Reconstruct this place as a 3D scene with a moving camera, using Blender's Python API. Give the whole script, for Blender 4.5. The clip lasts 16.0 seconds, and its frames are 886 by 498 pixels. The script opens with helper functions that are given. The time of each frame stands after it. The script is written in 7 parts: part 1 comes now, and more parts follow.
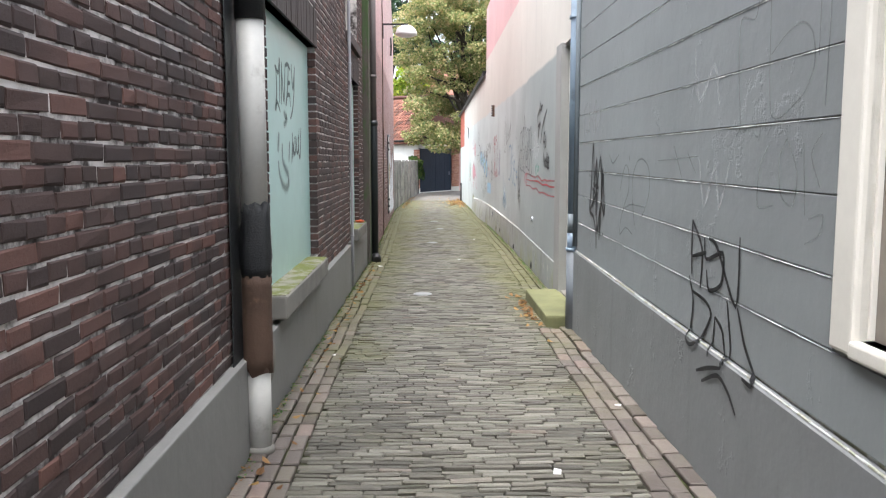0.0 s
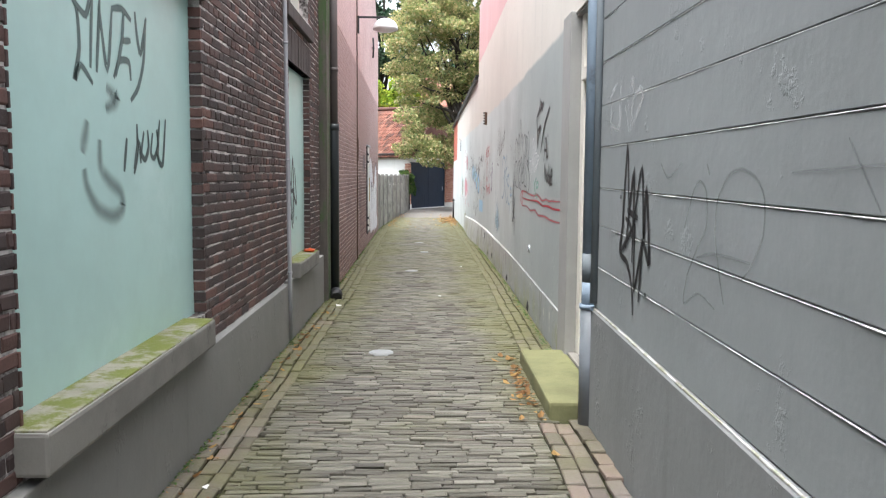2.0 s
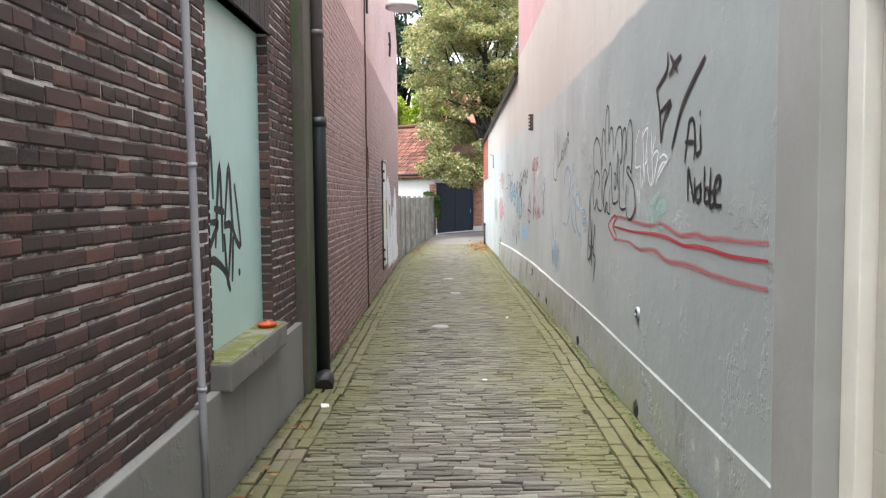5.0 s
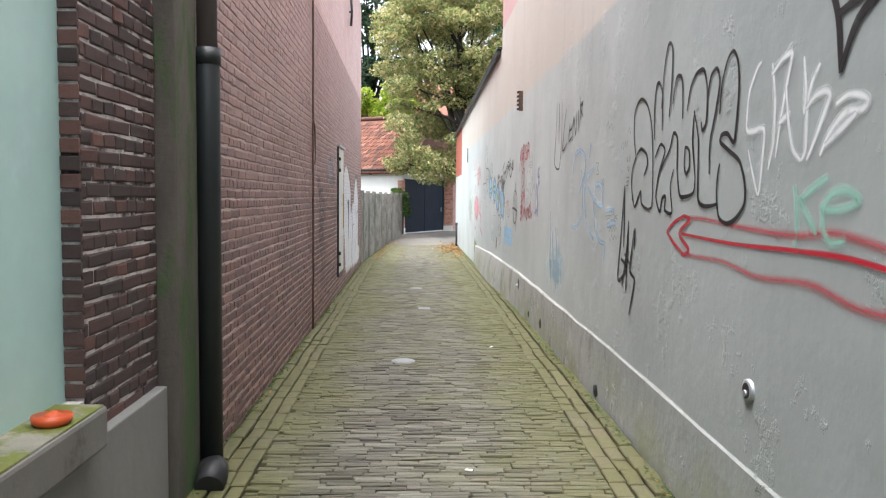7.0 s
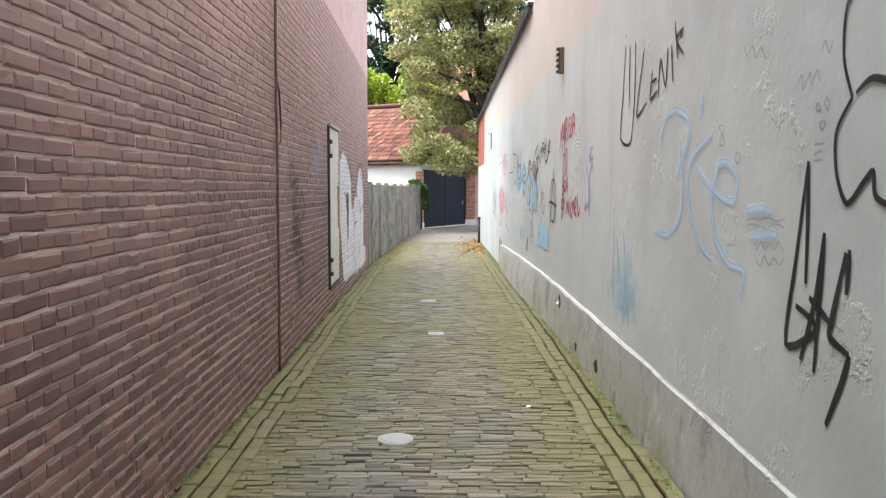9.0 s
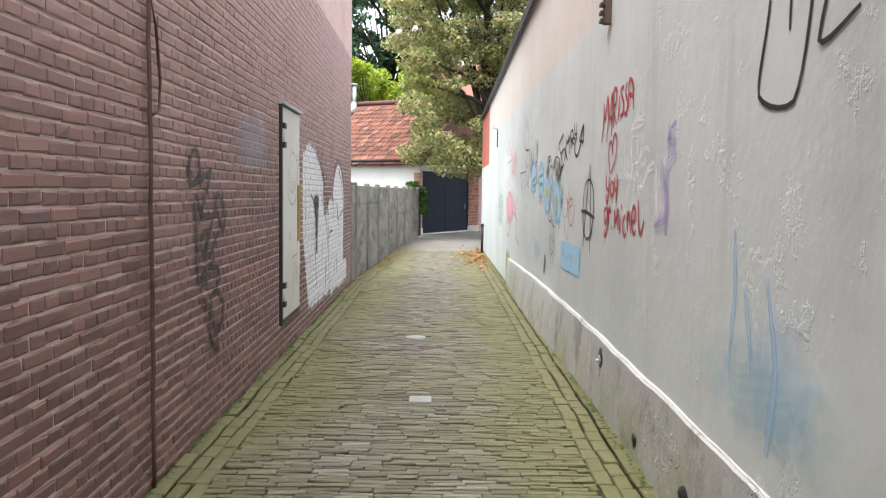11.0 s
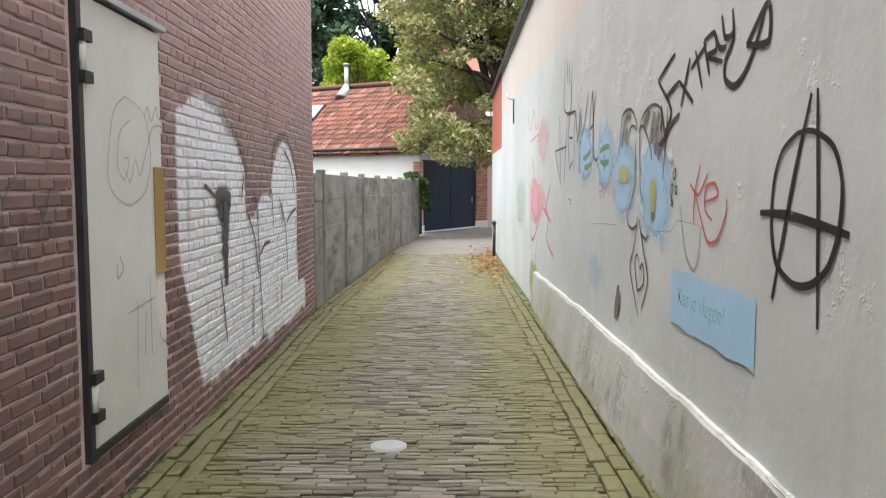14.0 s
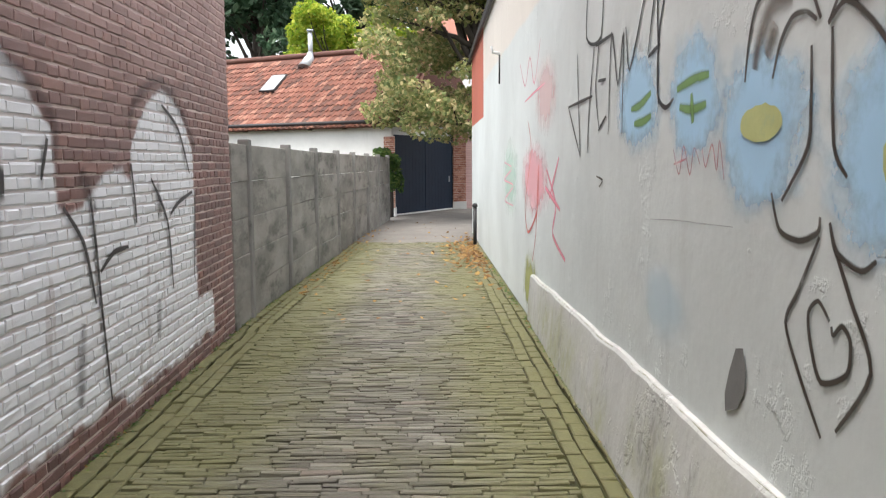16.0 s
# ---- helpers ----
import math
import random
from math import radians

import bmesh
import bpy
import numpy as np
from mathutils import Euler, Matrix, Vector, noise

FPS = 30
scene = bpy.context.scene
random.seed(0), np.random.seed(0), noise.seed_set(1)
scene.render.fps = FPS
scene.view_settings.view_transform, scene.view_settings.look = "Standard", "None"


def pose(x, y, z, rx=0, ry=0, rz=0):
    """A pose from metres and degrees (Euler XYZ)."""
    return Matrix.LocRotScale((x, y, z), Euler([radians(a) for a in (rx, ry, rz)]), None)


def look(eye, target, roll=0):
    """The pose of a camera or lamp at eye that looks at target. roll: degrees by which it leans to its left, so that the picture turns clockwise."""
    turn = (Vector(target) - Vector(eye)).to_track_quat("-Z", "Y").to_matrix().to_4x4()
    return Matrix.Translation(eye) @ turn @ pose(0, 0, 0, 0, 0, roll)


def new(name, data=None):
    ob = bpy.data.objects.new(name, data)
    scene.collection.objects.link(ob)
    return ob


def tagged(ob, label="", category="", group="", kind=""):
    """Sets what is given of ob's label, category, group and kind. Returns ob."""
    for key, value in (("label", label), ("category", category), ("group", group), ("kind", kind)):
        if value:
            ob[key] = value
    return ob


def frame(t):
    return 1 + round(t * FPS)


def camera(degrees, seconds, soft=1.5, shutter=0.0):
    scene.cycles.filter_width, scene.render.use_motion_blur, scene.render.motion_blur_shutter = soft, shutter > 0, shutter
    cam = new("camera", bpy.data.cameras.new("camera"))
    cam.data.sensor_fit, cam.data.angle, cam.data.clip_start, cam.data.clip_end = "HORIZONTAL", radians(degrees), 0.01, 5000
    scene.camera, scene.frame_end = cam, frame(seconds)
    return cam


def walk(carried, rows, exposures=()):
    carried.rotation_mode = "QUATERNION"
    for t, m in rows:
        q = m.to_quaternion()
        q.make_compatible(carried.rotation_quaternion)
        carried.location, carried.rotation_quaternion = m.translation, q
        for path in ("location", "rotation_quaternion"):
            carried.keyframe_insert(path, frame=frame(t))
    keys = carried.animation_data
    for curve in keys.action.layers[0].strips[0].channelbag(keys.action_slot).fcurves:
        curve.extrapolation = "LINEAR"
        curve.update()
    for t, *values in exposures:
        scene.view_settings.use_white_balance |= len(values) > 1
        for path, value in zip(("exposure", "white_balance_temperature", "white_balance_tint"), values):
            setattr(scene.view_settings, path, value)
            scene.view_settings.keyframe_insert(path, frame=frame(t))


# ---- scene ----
cam = camera(57.8, 16.0, soft=1.2)
METRES, EYE, TILT, LEAN, TURN = 20.0, 1.5, 0.0, 0.0, -1.1
ROWS = [
    (0.0, 0.0, 0.0, 0.0, -0.0, -6.29, 0.01),
    (0.5, 0.0032, 0.0268, 0.0001, 0.3, -5.87, 0.02),
    (1.0, 0.0062, 0.0557, 0.0004, 0.34, -5.57, -0.12),
    (1.5, 0.0091, 0.0875, 0.0002, 0.14, -5.32, -0.28),
    (2.0, 0.0132, 0.1195, -0.0008, -0.16, -5.24, -0.41),
    (2.5, 0.0126, 0.1496, -0.0004, -0.3, -4.65, -0.13),
    (3.0, 0.0113, 0.1813, -0.001, -0.4, -4.26, -0.41),
    (3.5, 0.0098, 0.2111, -0.0004, 0.27, -4.48, -0.62),
    (6.0, 0.002, 0.3601, -0.0037, 2.03, -2.96, 0.93),
    (6.5, 0.0004, 0.3906, -0.0044, 1.05, -2.84, 0.45),
    (7.0, 0.0033, 0.4215, -0.0055, -0.56, -3.74, -0.54),
    (7.5, 0.0048, 0.4515, -0.0059, -0.66, -4.27, -0.85),
    (8.0, 0.0064, 0.4814, -0.0048, 0.18, -4.23, -0.29),
    (8.5, 0.0081, 0.5135, -0.0043, 0.81, -4.23, -0.11),
    (9.0, 0.0079, 0.5473, -0.0059, 1.09, -4.31, -0.07),
    (11.5, 0.0119, 0.7087, -0.0066, 1.31, -3.95, -0.8),
    (12.0, 0.0129, 0.7426, -0.008, 0.79, -3.85, -0.13),
    (12.5, 0.0112, 0.7736, -0.0082, 0.85, -4.03, -0.59),
    (13.0, 0.0106, 0.8065, -0.0088, 0.46, -4.36, -1.0),
    (13.5, 0.011, 0.838, -0.0091, 1.45, -4.87, -0.58),
    (14.0, 0.0099, 0.8694, -0.0087, 1.75, -4.58, 0.09),
    (14.5, 0.0113, 0.9028, -0.0096, 1.15, -4.51, 0.3),
    (15.0, 0.0102, 0.9344, -0.0109, 0.69, -4.91, 0.35),
    (15.5, 0.0101, 0.967, -0.0114, 0.3, -5.37, 0.34),
    (16.0, 0.0113, 0.9981, -0.0111, 0.15, -6.07, 0.37),
]
walk(cam, [(t, pose(0, 0, EYE, TILT, LEAN, TURN) @ pose(METRES * x, METRES * y, METRES * z, 90 + pitch, roll, yaw)) for t, x, y, z, yaw, pitch, roll in ROWS],
     [(0.0, 1.95, 6250, 9), (3.5, 1.92, 6300, 8), (7.0, 1.85, 6300, 8), (9.0, 1.9, 6400, 8), (12.5, 1.75, 6450, 8), (16.0, 1.58, 6550, 9)])

# ---------------------------------------------------------------- world, sun
world = bpy.data.worlds.new("overcast_sky")
scene.world = world
world.use_nodes = True
wn = world.node_tree
sky = wn.nodes.new("ShaderNodeTexSky")
sky.sky_type = "NISHITA"
sky.sun_disc = False
sky.sun_elevation, sky.sun_rotation = radians(75), radians(-141)
sky.air_density, sky.dust_density, sky.ozone_density = 1.0, 6.0, 1.0
soft_sky = wn.nodes.new("ShaderNodeHueSaturation")
soft_sky.inputs["Saturation"].default_value = 0.3
wn.links.new(sky.outputs[0], soft_sky.inputs["Color"])
wn.links.new(soft_sky.outputs[0], wn.nodes["Background"].inputs[0])
wn.nodes["Background"].inputs[1].default_value = 0.2
sun_data = bpy.data.lights.new("sun", "SUN")
sun_data.energy, sun_data.angle, sun_data.color = 0.5, radians(60), (1.0, 0.98, 0.95)
sun = new("sun", sun_data)
sun.matrix_world = look((-0.16, -0.2, 1.0), (0, 0, 0))


# ---------------------------------------------------------------- materials
class Net:
    """A small node-tree writer."""

    def __init__(self, name):
        self.mat = bpy.data.materials.new(name)
        self.mat.use_nodes = True
        self.t = self.mat.node_tree
        self.bsdf = self.t.nodes["Principled BSDF"]
        self.pos = self.node("ShaderNodeNewGeometry").outputs["Position"]

    def node(self, kind, **props):
        n = self.t.nodes.new(kind)
        for k, v in props.items():
            if k == "operation":
                n.operation = v
            elif k == "blend_type":
                n.blend_type = v
            elif k == "data_type":
                n.data_type = v
        return n

    def put(self, v, sock):
        if hasattr(v, "is_linked"):
            self.t.links.new(v, sock)
        elif isinstance(v, tuple) and len(v) == 3 and sock.type == "RGBA":
            sock.default_value = (*v, 1)
        else:
            sock.default_value = v

    def m(self, op, a, b=0.0, c=0.0, clamp=False):
        n = self.node("ShaderNodeMath", operation=op)
        n.use_clamp = clamp
        self.put(a, n.inputs[0]), self.put(b, n.inputs[1]), self.put(c, n.inputs[2])
        return n.outputs[0]

    def step(self, v, a, b):
        n = self.node("ShaderNodeMapRange")
        n.interpolation_type = "SMOOTHSTEP"
        self.put(v, n.inputs[0]), self.put(a, n.inputs[1]), self.put(b, n.inputs[2])
        return n.outputs[0]

    def noise(self, scale, detail=4.0, rough=0.6, stretch=(1, 1, 1), shift=(0, 0, 0)):
        mp = self.node("ShaderNodeMapping")
        self.put(self.pos, mp.inputs[0])
        mp.inputs["Scale"].default_value = stretch
        mp.inputs["Location"].default_value = shift
        n = self.node("ShaderNodeTexNoise")
        self.put(mp.outputs[0], n.inputs["Vector"])
        n.inputs["Scale"].default_value, n.inputs["Detail"].default_value, n.inputs["Roughness"].default_value = scale, detail, rough
        return n.outputs[0]

    def mix(self, f, a, b, kind="MIX"):
        n = self.node("ShaderNodeMixRGB", blend_type=kind)
        self.put(f, n.inputs[0]), self.put(a, n.inputs[1]), self.put(b, n.inputs[2])
        return n.outputs[0]

    def xyz(self):
        n = self.node("ShaderNodeSeparateXYZ")
        self.put(self.pos, n.inputs[0])
        return n.outputs

    def rnd(self):
        a = self.node("ShaderNodeObjectInfo").outputs["Random"]
        b = self.node("ShaderNodeNewGeometry").outputs["Random Per Island"]
        return self.m("FRACT", self.m("ADD", a, b))

    def ramp(self, f, stops):
        n = self.node("ShaderNodeValToRGB")
        e = n.color_ramp.elements
        while len(e) < len(stops):
            e.new(0.5)
        for el, (p, c) in zip(e, stops):
            el.position, el.color = p, (*c, 1)
        self.put(f, n.inputs[0])
        return n.outputs[0]

    def done(self, color, rough=0.8, bump=None, strength=0.3, dist=0.01, spec=0.4, metal=0.0, alpha=None):
        b = self.bsdf.inputs
        self.put(color, b["Base Color"]), self.put(rough, b["Roughness"])
        self.put(spec, b["Specular IOR Level"]), self.put(metal, b["Metallic"])
        if alpha is not None:
            self.put(alpha, b["Alpha"])
        if bump is not None:
            n = self.node("ShaderNodeBump")
            n.inputs["Strength"].default_value, n.inputs["Distance"].default_value = strength, dist
            self.put(bump, n.inputs["Height"])
            self.t.links.new(n.outputs[0], b["Normal"])
        return self.mat


def plain(name, color, rough=0.7, vary=0.25, scale=12.0, metal=0.0, spec=0.4, bump=0.15, stain=None, stain_at=(0.55, 0.7), stretch=(1, 1, 1)):
    """Paint, metal, stone: a base colour with grain, blotches and stains."""
    n = Net(name)
    dark = tuple(c * (1 - vary) for c in color)
    light = tuple(min(1, c * (1 + vary * 0.6)) for c in color)
    big = n.noise(1.7, 5, 0.65, stretch)
    fine = n.noise(scale * 6, 3, 0.6, stretch)
    col = n.mix(n.step(big, 0.3, 0.7), dark, light)
    col = n.mix(0.25, col, n.mix(fine, dark, light))
    if stain:
        col = n.mix(n.step(n.noise(scale * 0.35, 6, 0.7, stretch, (7, 3, 1)), *stain_at), col, stain)
    return n.done(col, rough, n.noise(scale * 4, 5, 0.7), bump, 0.01, spec, metal)


def brick_material(name, stops, grime, grime_at, spec=0.45, rough=0.75, paint=None):
    n = Net(name)
    col = n.ramp(n.rnd(), stops)
    speck = n.noise(55, 5, 0.7)
    col = n.mix(n.m("MULTIPLY", n.step(speck, 0.45, 0.75), 0.45), col, n.mix(0.5, col, (0.02, 0.015, 0.015)))
    col = n.mix(n.m("MULTIPLY", n.step(n.noise(1.1, 6, 0.7), *grime_at), 0.7), col, grime)
    if paint:
        col = paint(n, col)
    return n.done(col, rough, n.noise(70, 5, 0.75), 0.55, 0.006, spec)


def toned(n, col):
    """Sky light on the upper courses, painted in as a paler tone in uneven patches."""
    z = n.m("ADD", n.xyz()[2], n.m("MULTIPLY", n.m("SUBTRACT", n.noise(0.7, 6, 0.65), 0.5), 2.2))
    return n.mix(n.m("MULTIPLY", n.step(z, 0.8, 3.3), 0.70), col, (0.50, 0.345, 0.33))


def white_spray(n, col, amount=0.92):
    """Old white spray paint of two round-topped shapes on the brick wall, dark at its outline, with bare drips."""
    # the sky-lit paleness of the upper courses goes into the colour first
    col = toned(n, col)
    o = n.xyz()
    y, z = o[1], o[2]
    wob = n.m("MULTIPLY", n.m("SUBTRACT", n.noise(5, 4), 0.5), 0.16)

    def dome(cy, half, top, base, drop):
        dy = n.m("DIVIDE", n.m("SUBTRACT", y, cy), half)
        arch = n.m("SUBTRACT", top, n.m("MULTIPLY", n.m("MULTIPLY", dy, dy), drop))
        under = n.step(n.m("SUBTRACT", n.m("ADD", arch, wob), z), 0.0, 0.05)
        side = n.step(n.m("SUBTRACT", n.m("ADD", half, n.m("MULTIPLY", wob, 0.5)), n.m("ABSOLUTE", n.m("SUBTRACT", y, cy))), 0.0, 0.05)
        low = n.step(n.m("ADD", z, n.m("MULTIPLY", wob, 1.5)), base, base + 0.08)
        return n.m("MULTIPLY", n.m("MULTIPLY", under, side), low)

    mask = n.m("MAXIMUM", dome(22.60, 1.02, 1.93, 0.02, 0.50), dome(25.20, 0.66, 1.78, 0.02, 0.42))
    for d in (dome(24.3, 0.52, 1.27, 0.02, 0.25), dome(23.9, 1.95, 1.10, 0.0, 0.12), dome(25.3, 1.0, 0.34, -0.05, 0.05)):
        mask = n.m("MAXIMUM", mask, d)
    mask = n.m("MULTIPLY", mask, n.step(n.m("SUBTRACT", y, n.m("ADD", n.m("MULTIPLY", n.m("MAXIMUM", n.m("SUBTRACT", 0.95, z), 0.0), 0.45), n.m("ADD", 21.95, n.m("MULTIPLY", wob, 0.4)))), 0.0, 0.06))
    drip = n.step(n.noise(1.0, 3, 0.6, (1, 9, 1.1), (3, 0, 0)), 0.60, 0.68)
    worn = n.step(n.noise(9, 5, 0.7), 0.72, 0.85)
    mask = n.m("MULTIPLY", mask, n.m("SUBTRACT", 1.0, n.m("MAXIMUM", n.m("MULTIPLY", drip, 0.35), n.m("MULTIPLY", worn, 0.5))))
    return n.mix(n.m("MULTIPLY", mask, amount), col, (0.70, 0.72, 0.76))


M = {}
M["brick_dark"] = brick_material("dark_brick", [(0.0, (0.038, 0.026, 0.025)), (0.4, (0.060, 0.037, 0.033)), (0.8, (0.090, 0.047, 0.040)), (1.0, (0.14, 0.066, 0.052))], (0.028, 0.022, 0.023), (0.48, 0.68))
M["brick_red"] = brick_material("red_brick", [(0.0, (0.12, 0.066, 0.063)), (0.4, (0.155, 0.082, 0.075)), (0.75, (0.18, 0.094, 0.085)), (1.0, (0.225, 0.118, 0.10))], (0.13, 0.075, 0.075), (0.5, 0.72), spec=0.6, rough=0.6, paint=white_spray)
M["brick_orange"] = brick_material("orange_brick", [(0.0, (0.25, 0.10, 0.07)), (0.5, (0.38, 0.17, 0.12)), (1.0, (0.48, 0.27, 0.2))], (0.2, 0.15, 0.13), (0.55, 0.75))


def mortar_material(name, color, dirt, at, paint=None):
    n = Net(name)
    col = n.mix(n.step(n.noise(3.2, 6, 0.75), *at), color, dirt)
    col = n.mix(n.m("MULTIPLY", n.step(n.noise(1.0, 5), 0.5, 0.7), 0.5), col, dirt)
    if paint:
        col = paint(n, col)
    return n.done(col, 0.95, n.noise(90, 4), 0.6, 0.005, 0.2)


M["mortar_dark"] = mortar_material("light_mortar_in_dark_brick", (0.66, 0.62, 0.60), (0.04, 0.033, 0.031), (0.42, 0.62))
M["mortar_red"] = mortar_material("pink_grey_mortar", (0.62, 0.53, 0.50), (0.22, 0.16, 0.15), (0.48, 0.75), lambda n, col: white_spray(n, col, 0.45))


def far_brick(name):
    """The upper gable, too far off to tell the bricks apart."""
    n = Net(name)
    t = n.node("ShaderNodeTexBrick")
    mp = n.node("ShaderNodeMapping")
    mp.inputs["Rotation"].default_value = (radians(90), 0, radians(90))
    cmb = n.node("ShaderNodeCombineXYZ")
    o = n.xyz()
    n.put(o[1], cmb.inputs[0]), n.put(o[2], cmb.inputs[1])
    n.put(cmb.outputs[0], t.inputs["Vector"])
    t.inputs["Scale"].default_value = 1.0
    t.inputs["Brick Width"].default_value, t.inputs["Row Height"].default_value = 0.22, 0.062
    t.inputs["Mortar Size"].default_value = 0.005
    # paler than the courses below: brightness from the sky painted into the brick
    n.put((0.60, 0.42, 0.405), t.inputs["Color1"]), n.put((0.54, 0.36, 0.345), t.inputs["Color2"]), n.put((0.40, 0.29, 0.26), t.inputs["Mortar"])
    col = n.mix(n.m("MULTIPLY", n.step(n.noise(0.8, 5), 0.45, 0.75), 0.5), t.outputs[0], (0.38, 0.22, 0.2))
    return n.done(col, 0.65, n.noise(40, 4), 0.3, 0.006, 0.5)


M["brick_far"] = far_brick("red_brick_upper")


def plaster(name, color, dirt, upper=None, upper_z=2.7, moss=False, near_tone=None, relief=0.4):
    n = Net(name)
    o = n.xyz()
    big = n.noise(0.55, 6, 0.65)
    streak = n.noise(1.0, 5, 0.65, (1, 5.0, 0.35), (2, 5, 0))
    spot = n.noise(7, 6, 0.75)
    col = n.mix(n.step(big, 0.3, 0.72), color, tuple(c * 0.82 for c in color))
    # turns to a darker grey from about y 17 down to y 11
    if near_tone:
        col = n.mix(n.step(n.m("ADD", o[1], n.m("MULTIPLY", n.noise(0.9, 5), 5.0)), 19.5, 13.5), col, n.mix(n.step(big, 0.3, 0.7), near_tone, tuple(c * 0.85 for c in near_tone)))
    if upper:
        edge = n.m("ADD", o[2], n.m("MULTIPLY", n.m("SUBTRACT", n.noise(1.2, 3), 0.5), 0.12))
        col = n.mix(n.step(edge, upper_z - 0.03, upper_z + 0.03), col, n.mix(n.step(big, 0.3, 0.7), upper, tuple(c * 0.9 for c in upper)))
    col = n.mix(n.m("MULTIPLY", n.step(streak, 0.55, 0.8), 0.35), col, dirt)
    col = n.mix(n.m("MULTIPLY", n.step(spot, 0.62, 0.8), 0.35), col, dirt)
    if moss:
        low = n.step(n.m("ADD", o[2], n.m("MULTIPLY", n.noise(3, 4), -0.6)), 0.15, -0.45)
        col = n.mix(n.m("MULTIPLY", low, n.m("MULTIPLY", n.step(n.noise(1.3, 5, 0.7, (1, 1, 1), (3, 8, 2)), 0.42, 0.66), 0.6)), col, (0.25, 0.26, 0.09))
        stain = n.step(n.noise(2.6, 7, 0.75, (1, 1, 0.6), (9, 1, 4)), 0.52, 0.66)
        col = n.mix(n.m("MULTIPLY", stain, 0.6), col, dirt)
        bare = n.step(n.noise(4.5, 6, 0.7, (1, 1, 1), (1, 6, 3)), 0.60, 0.66)
        col = n.mix(n.m("MULTIPLY", bare, 0.7), col, (0.50, 0.49, 0.46))
    flake = n.m("MULTIPLY", n.step(n.noise(2.1, 7, 0.72, (1, 1, 1), (4, 2, 9)), 0.57, 0.63), 0.35)
    h = n.m("ADD", n.m("ADD", n.m("MULTIPLY", n.noise(3, 4), 1.0), flake), n.m("MULTIPLY", n.noise(28, 6, 0.7), 0.13))
    return n.done(col, 0.7, h, relief, 0.02, 0.4)


M["plaster_white"] = plaster("whitish_plaster", (0.57, 0.61, 0.605), (0.35, 0.35, 0.34), (0.60, 0.56, 0.51), near_tone=(0.325, 0.35, 0.348))
M["plaster_plinth"] = plaster("stained_plinth_plaster", (0.44, 0.445, 0.43), (0.14, 0.135, 0.12), moss=True, near_tone=(0.31, 0.328, 0.325), relief=0.8)
M["plaster_house"] = plaster("house_plaster", (0.75, 0.75, 0.73), (0.5, 0.5, 0.47))
M["plaster_pink"] = plaster("pink_plaster", (0.62, 0.40, 0.40), (0.45, 0.3, 0.3))
M["paint_red"] = plaster("red_painted_plaster", (0.42, 0.115, 0.075), (0.25, 0.07, 0.05))
M["plaster_grey"] = plaster("blue_grey_paint", (0.245, 0.26, 0.268), (0.155, 0.163, 0.168))
M["plinth_grey"] = plaster("grey_painted_plinth", (0.20, 0.206, 0.21), (0.11, 0.11, 0.11), moss=False)
M["plinth_left"] = plaster("warm_grey_plinth", (0.215, 0.21, 0.20), (0.10, 0.094, 0.087))
M["white_line"] = plain("white_ledge_paint_and_glint", (0.42, 0.42, 0.40), 0.8, 0.3, 20, stain=(0.22, 0.22, 0.16), stain_at=(0.45, 0.57))
# white that stands for the highlight on the scored joints
M["joint_glint"] = plain("white_joint_glint", (0.62, 0.63, 0.63), 0.7, 0.3, 20, stain=(0.28, 0.29, 0.3), stain_at=(0.45, 0.6))
M["cream"] = plain("cream_paint", (0.68, 0.65, 0.59), 0.45, 0.12, 10)
M["cream_dark"] = plain("grey_brown_door_paint", (0.42, 0.39, 0.34), 0.5, 0.15, 10, stain=(0.28, 0.26, 0.22))
M["jamb_grey"] = plain("grey_jamb_plaster", (0.30, 0.295, 0.285), 0.75, 0.15, 8)
M["zinc_blue"] = plain("blue_grey_painted_pipe", (0.22, 0.28, 0.355), 0.65, 0.2, 14, stain=(0.16, 0.19, 0.23))
M["pipe_grey"] = plain("dark_grey_pipe", (0.15, 0.165, 0.185), 0.5, 0.25, 14)
M["pipe_pale"] = plain("pale_patch_pipe", (0.15, 0.172, 0.19), 0.75, 0.2, 14)
M["pipe_white"] = plain("dirty_white_plastic", (0.50, 0.49, 0.46), 0.45, 0.15, 9, stain=(0.3, 0.28, 0.25))
M["tar"] = plain("black_tar", (0.012, 0.013, 0.015), 0.45, 0.4, 25, bump=0.8, spec=0.5)
M["rust"] = plain("brown_rust", (0.085, 0.05, 0.034), 0.75, 0.4, 18, stain=(0.2, 0.12, 0.075), bump=0.5)
M["black_pipe"] = plain("black_cast_iron", (0.016, 0.02, 0.022), 0.4, 0.3, 15, spec=0.5)
M["brown_pipe"] = plain("brown_grey_pipe", (0.10, 0.085, 0.082), 0.5, 0.25, 15)
M["grey_pvc"] = plain("grey_conduit", (0.34, 0.34, 0.36), 0.5, 0.15, 12)
M["iron"] = plain("black_iron", (0.02, 0.02, 0.022), 0.5, 0.3, 20)
M["stone_dark"] = plain("dark_lintel_stone", (0.07, 0.055, 0.052), 0.8, 0.35, 14, stain=(0.035, 0.03, 0.03), stretch=(1, 1, 0.3))
M["mossy_dark"] = plain("dark_mossy_joint", (0.095, 0.082, 0.07), 0.85, 0.5, 9, stain=(0.05, 0.085, 0.03), stain_at=(0.45, 0.6), bump=0.6, stretch=(1, 1, 0.35))
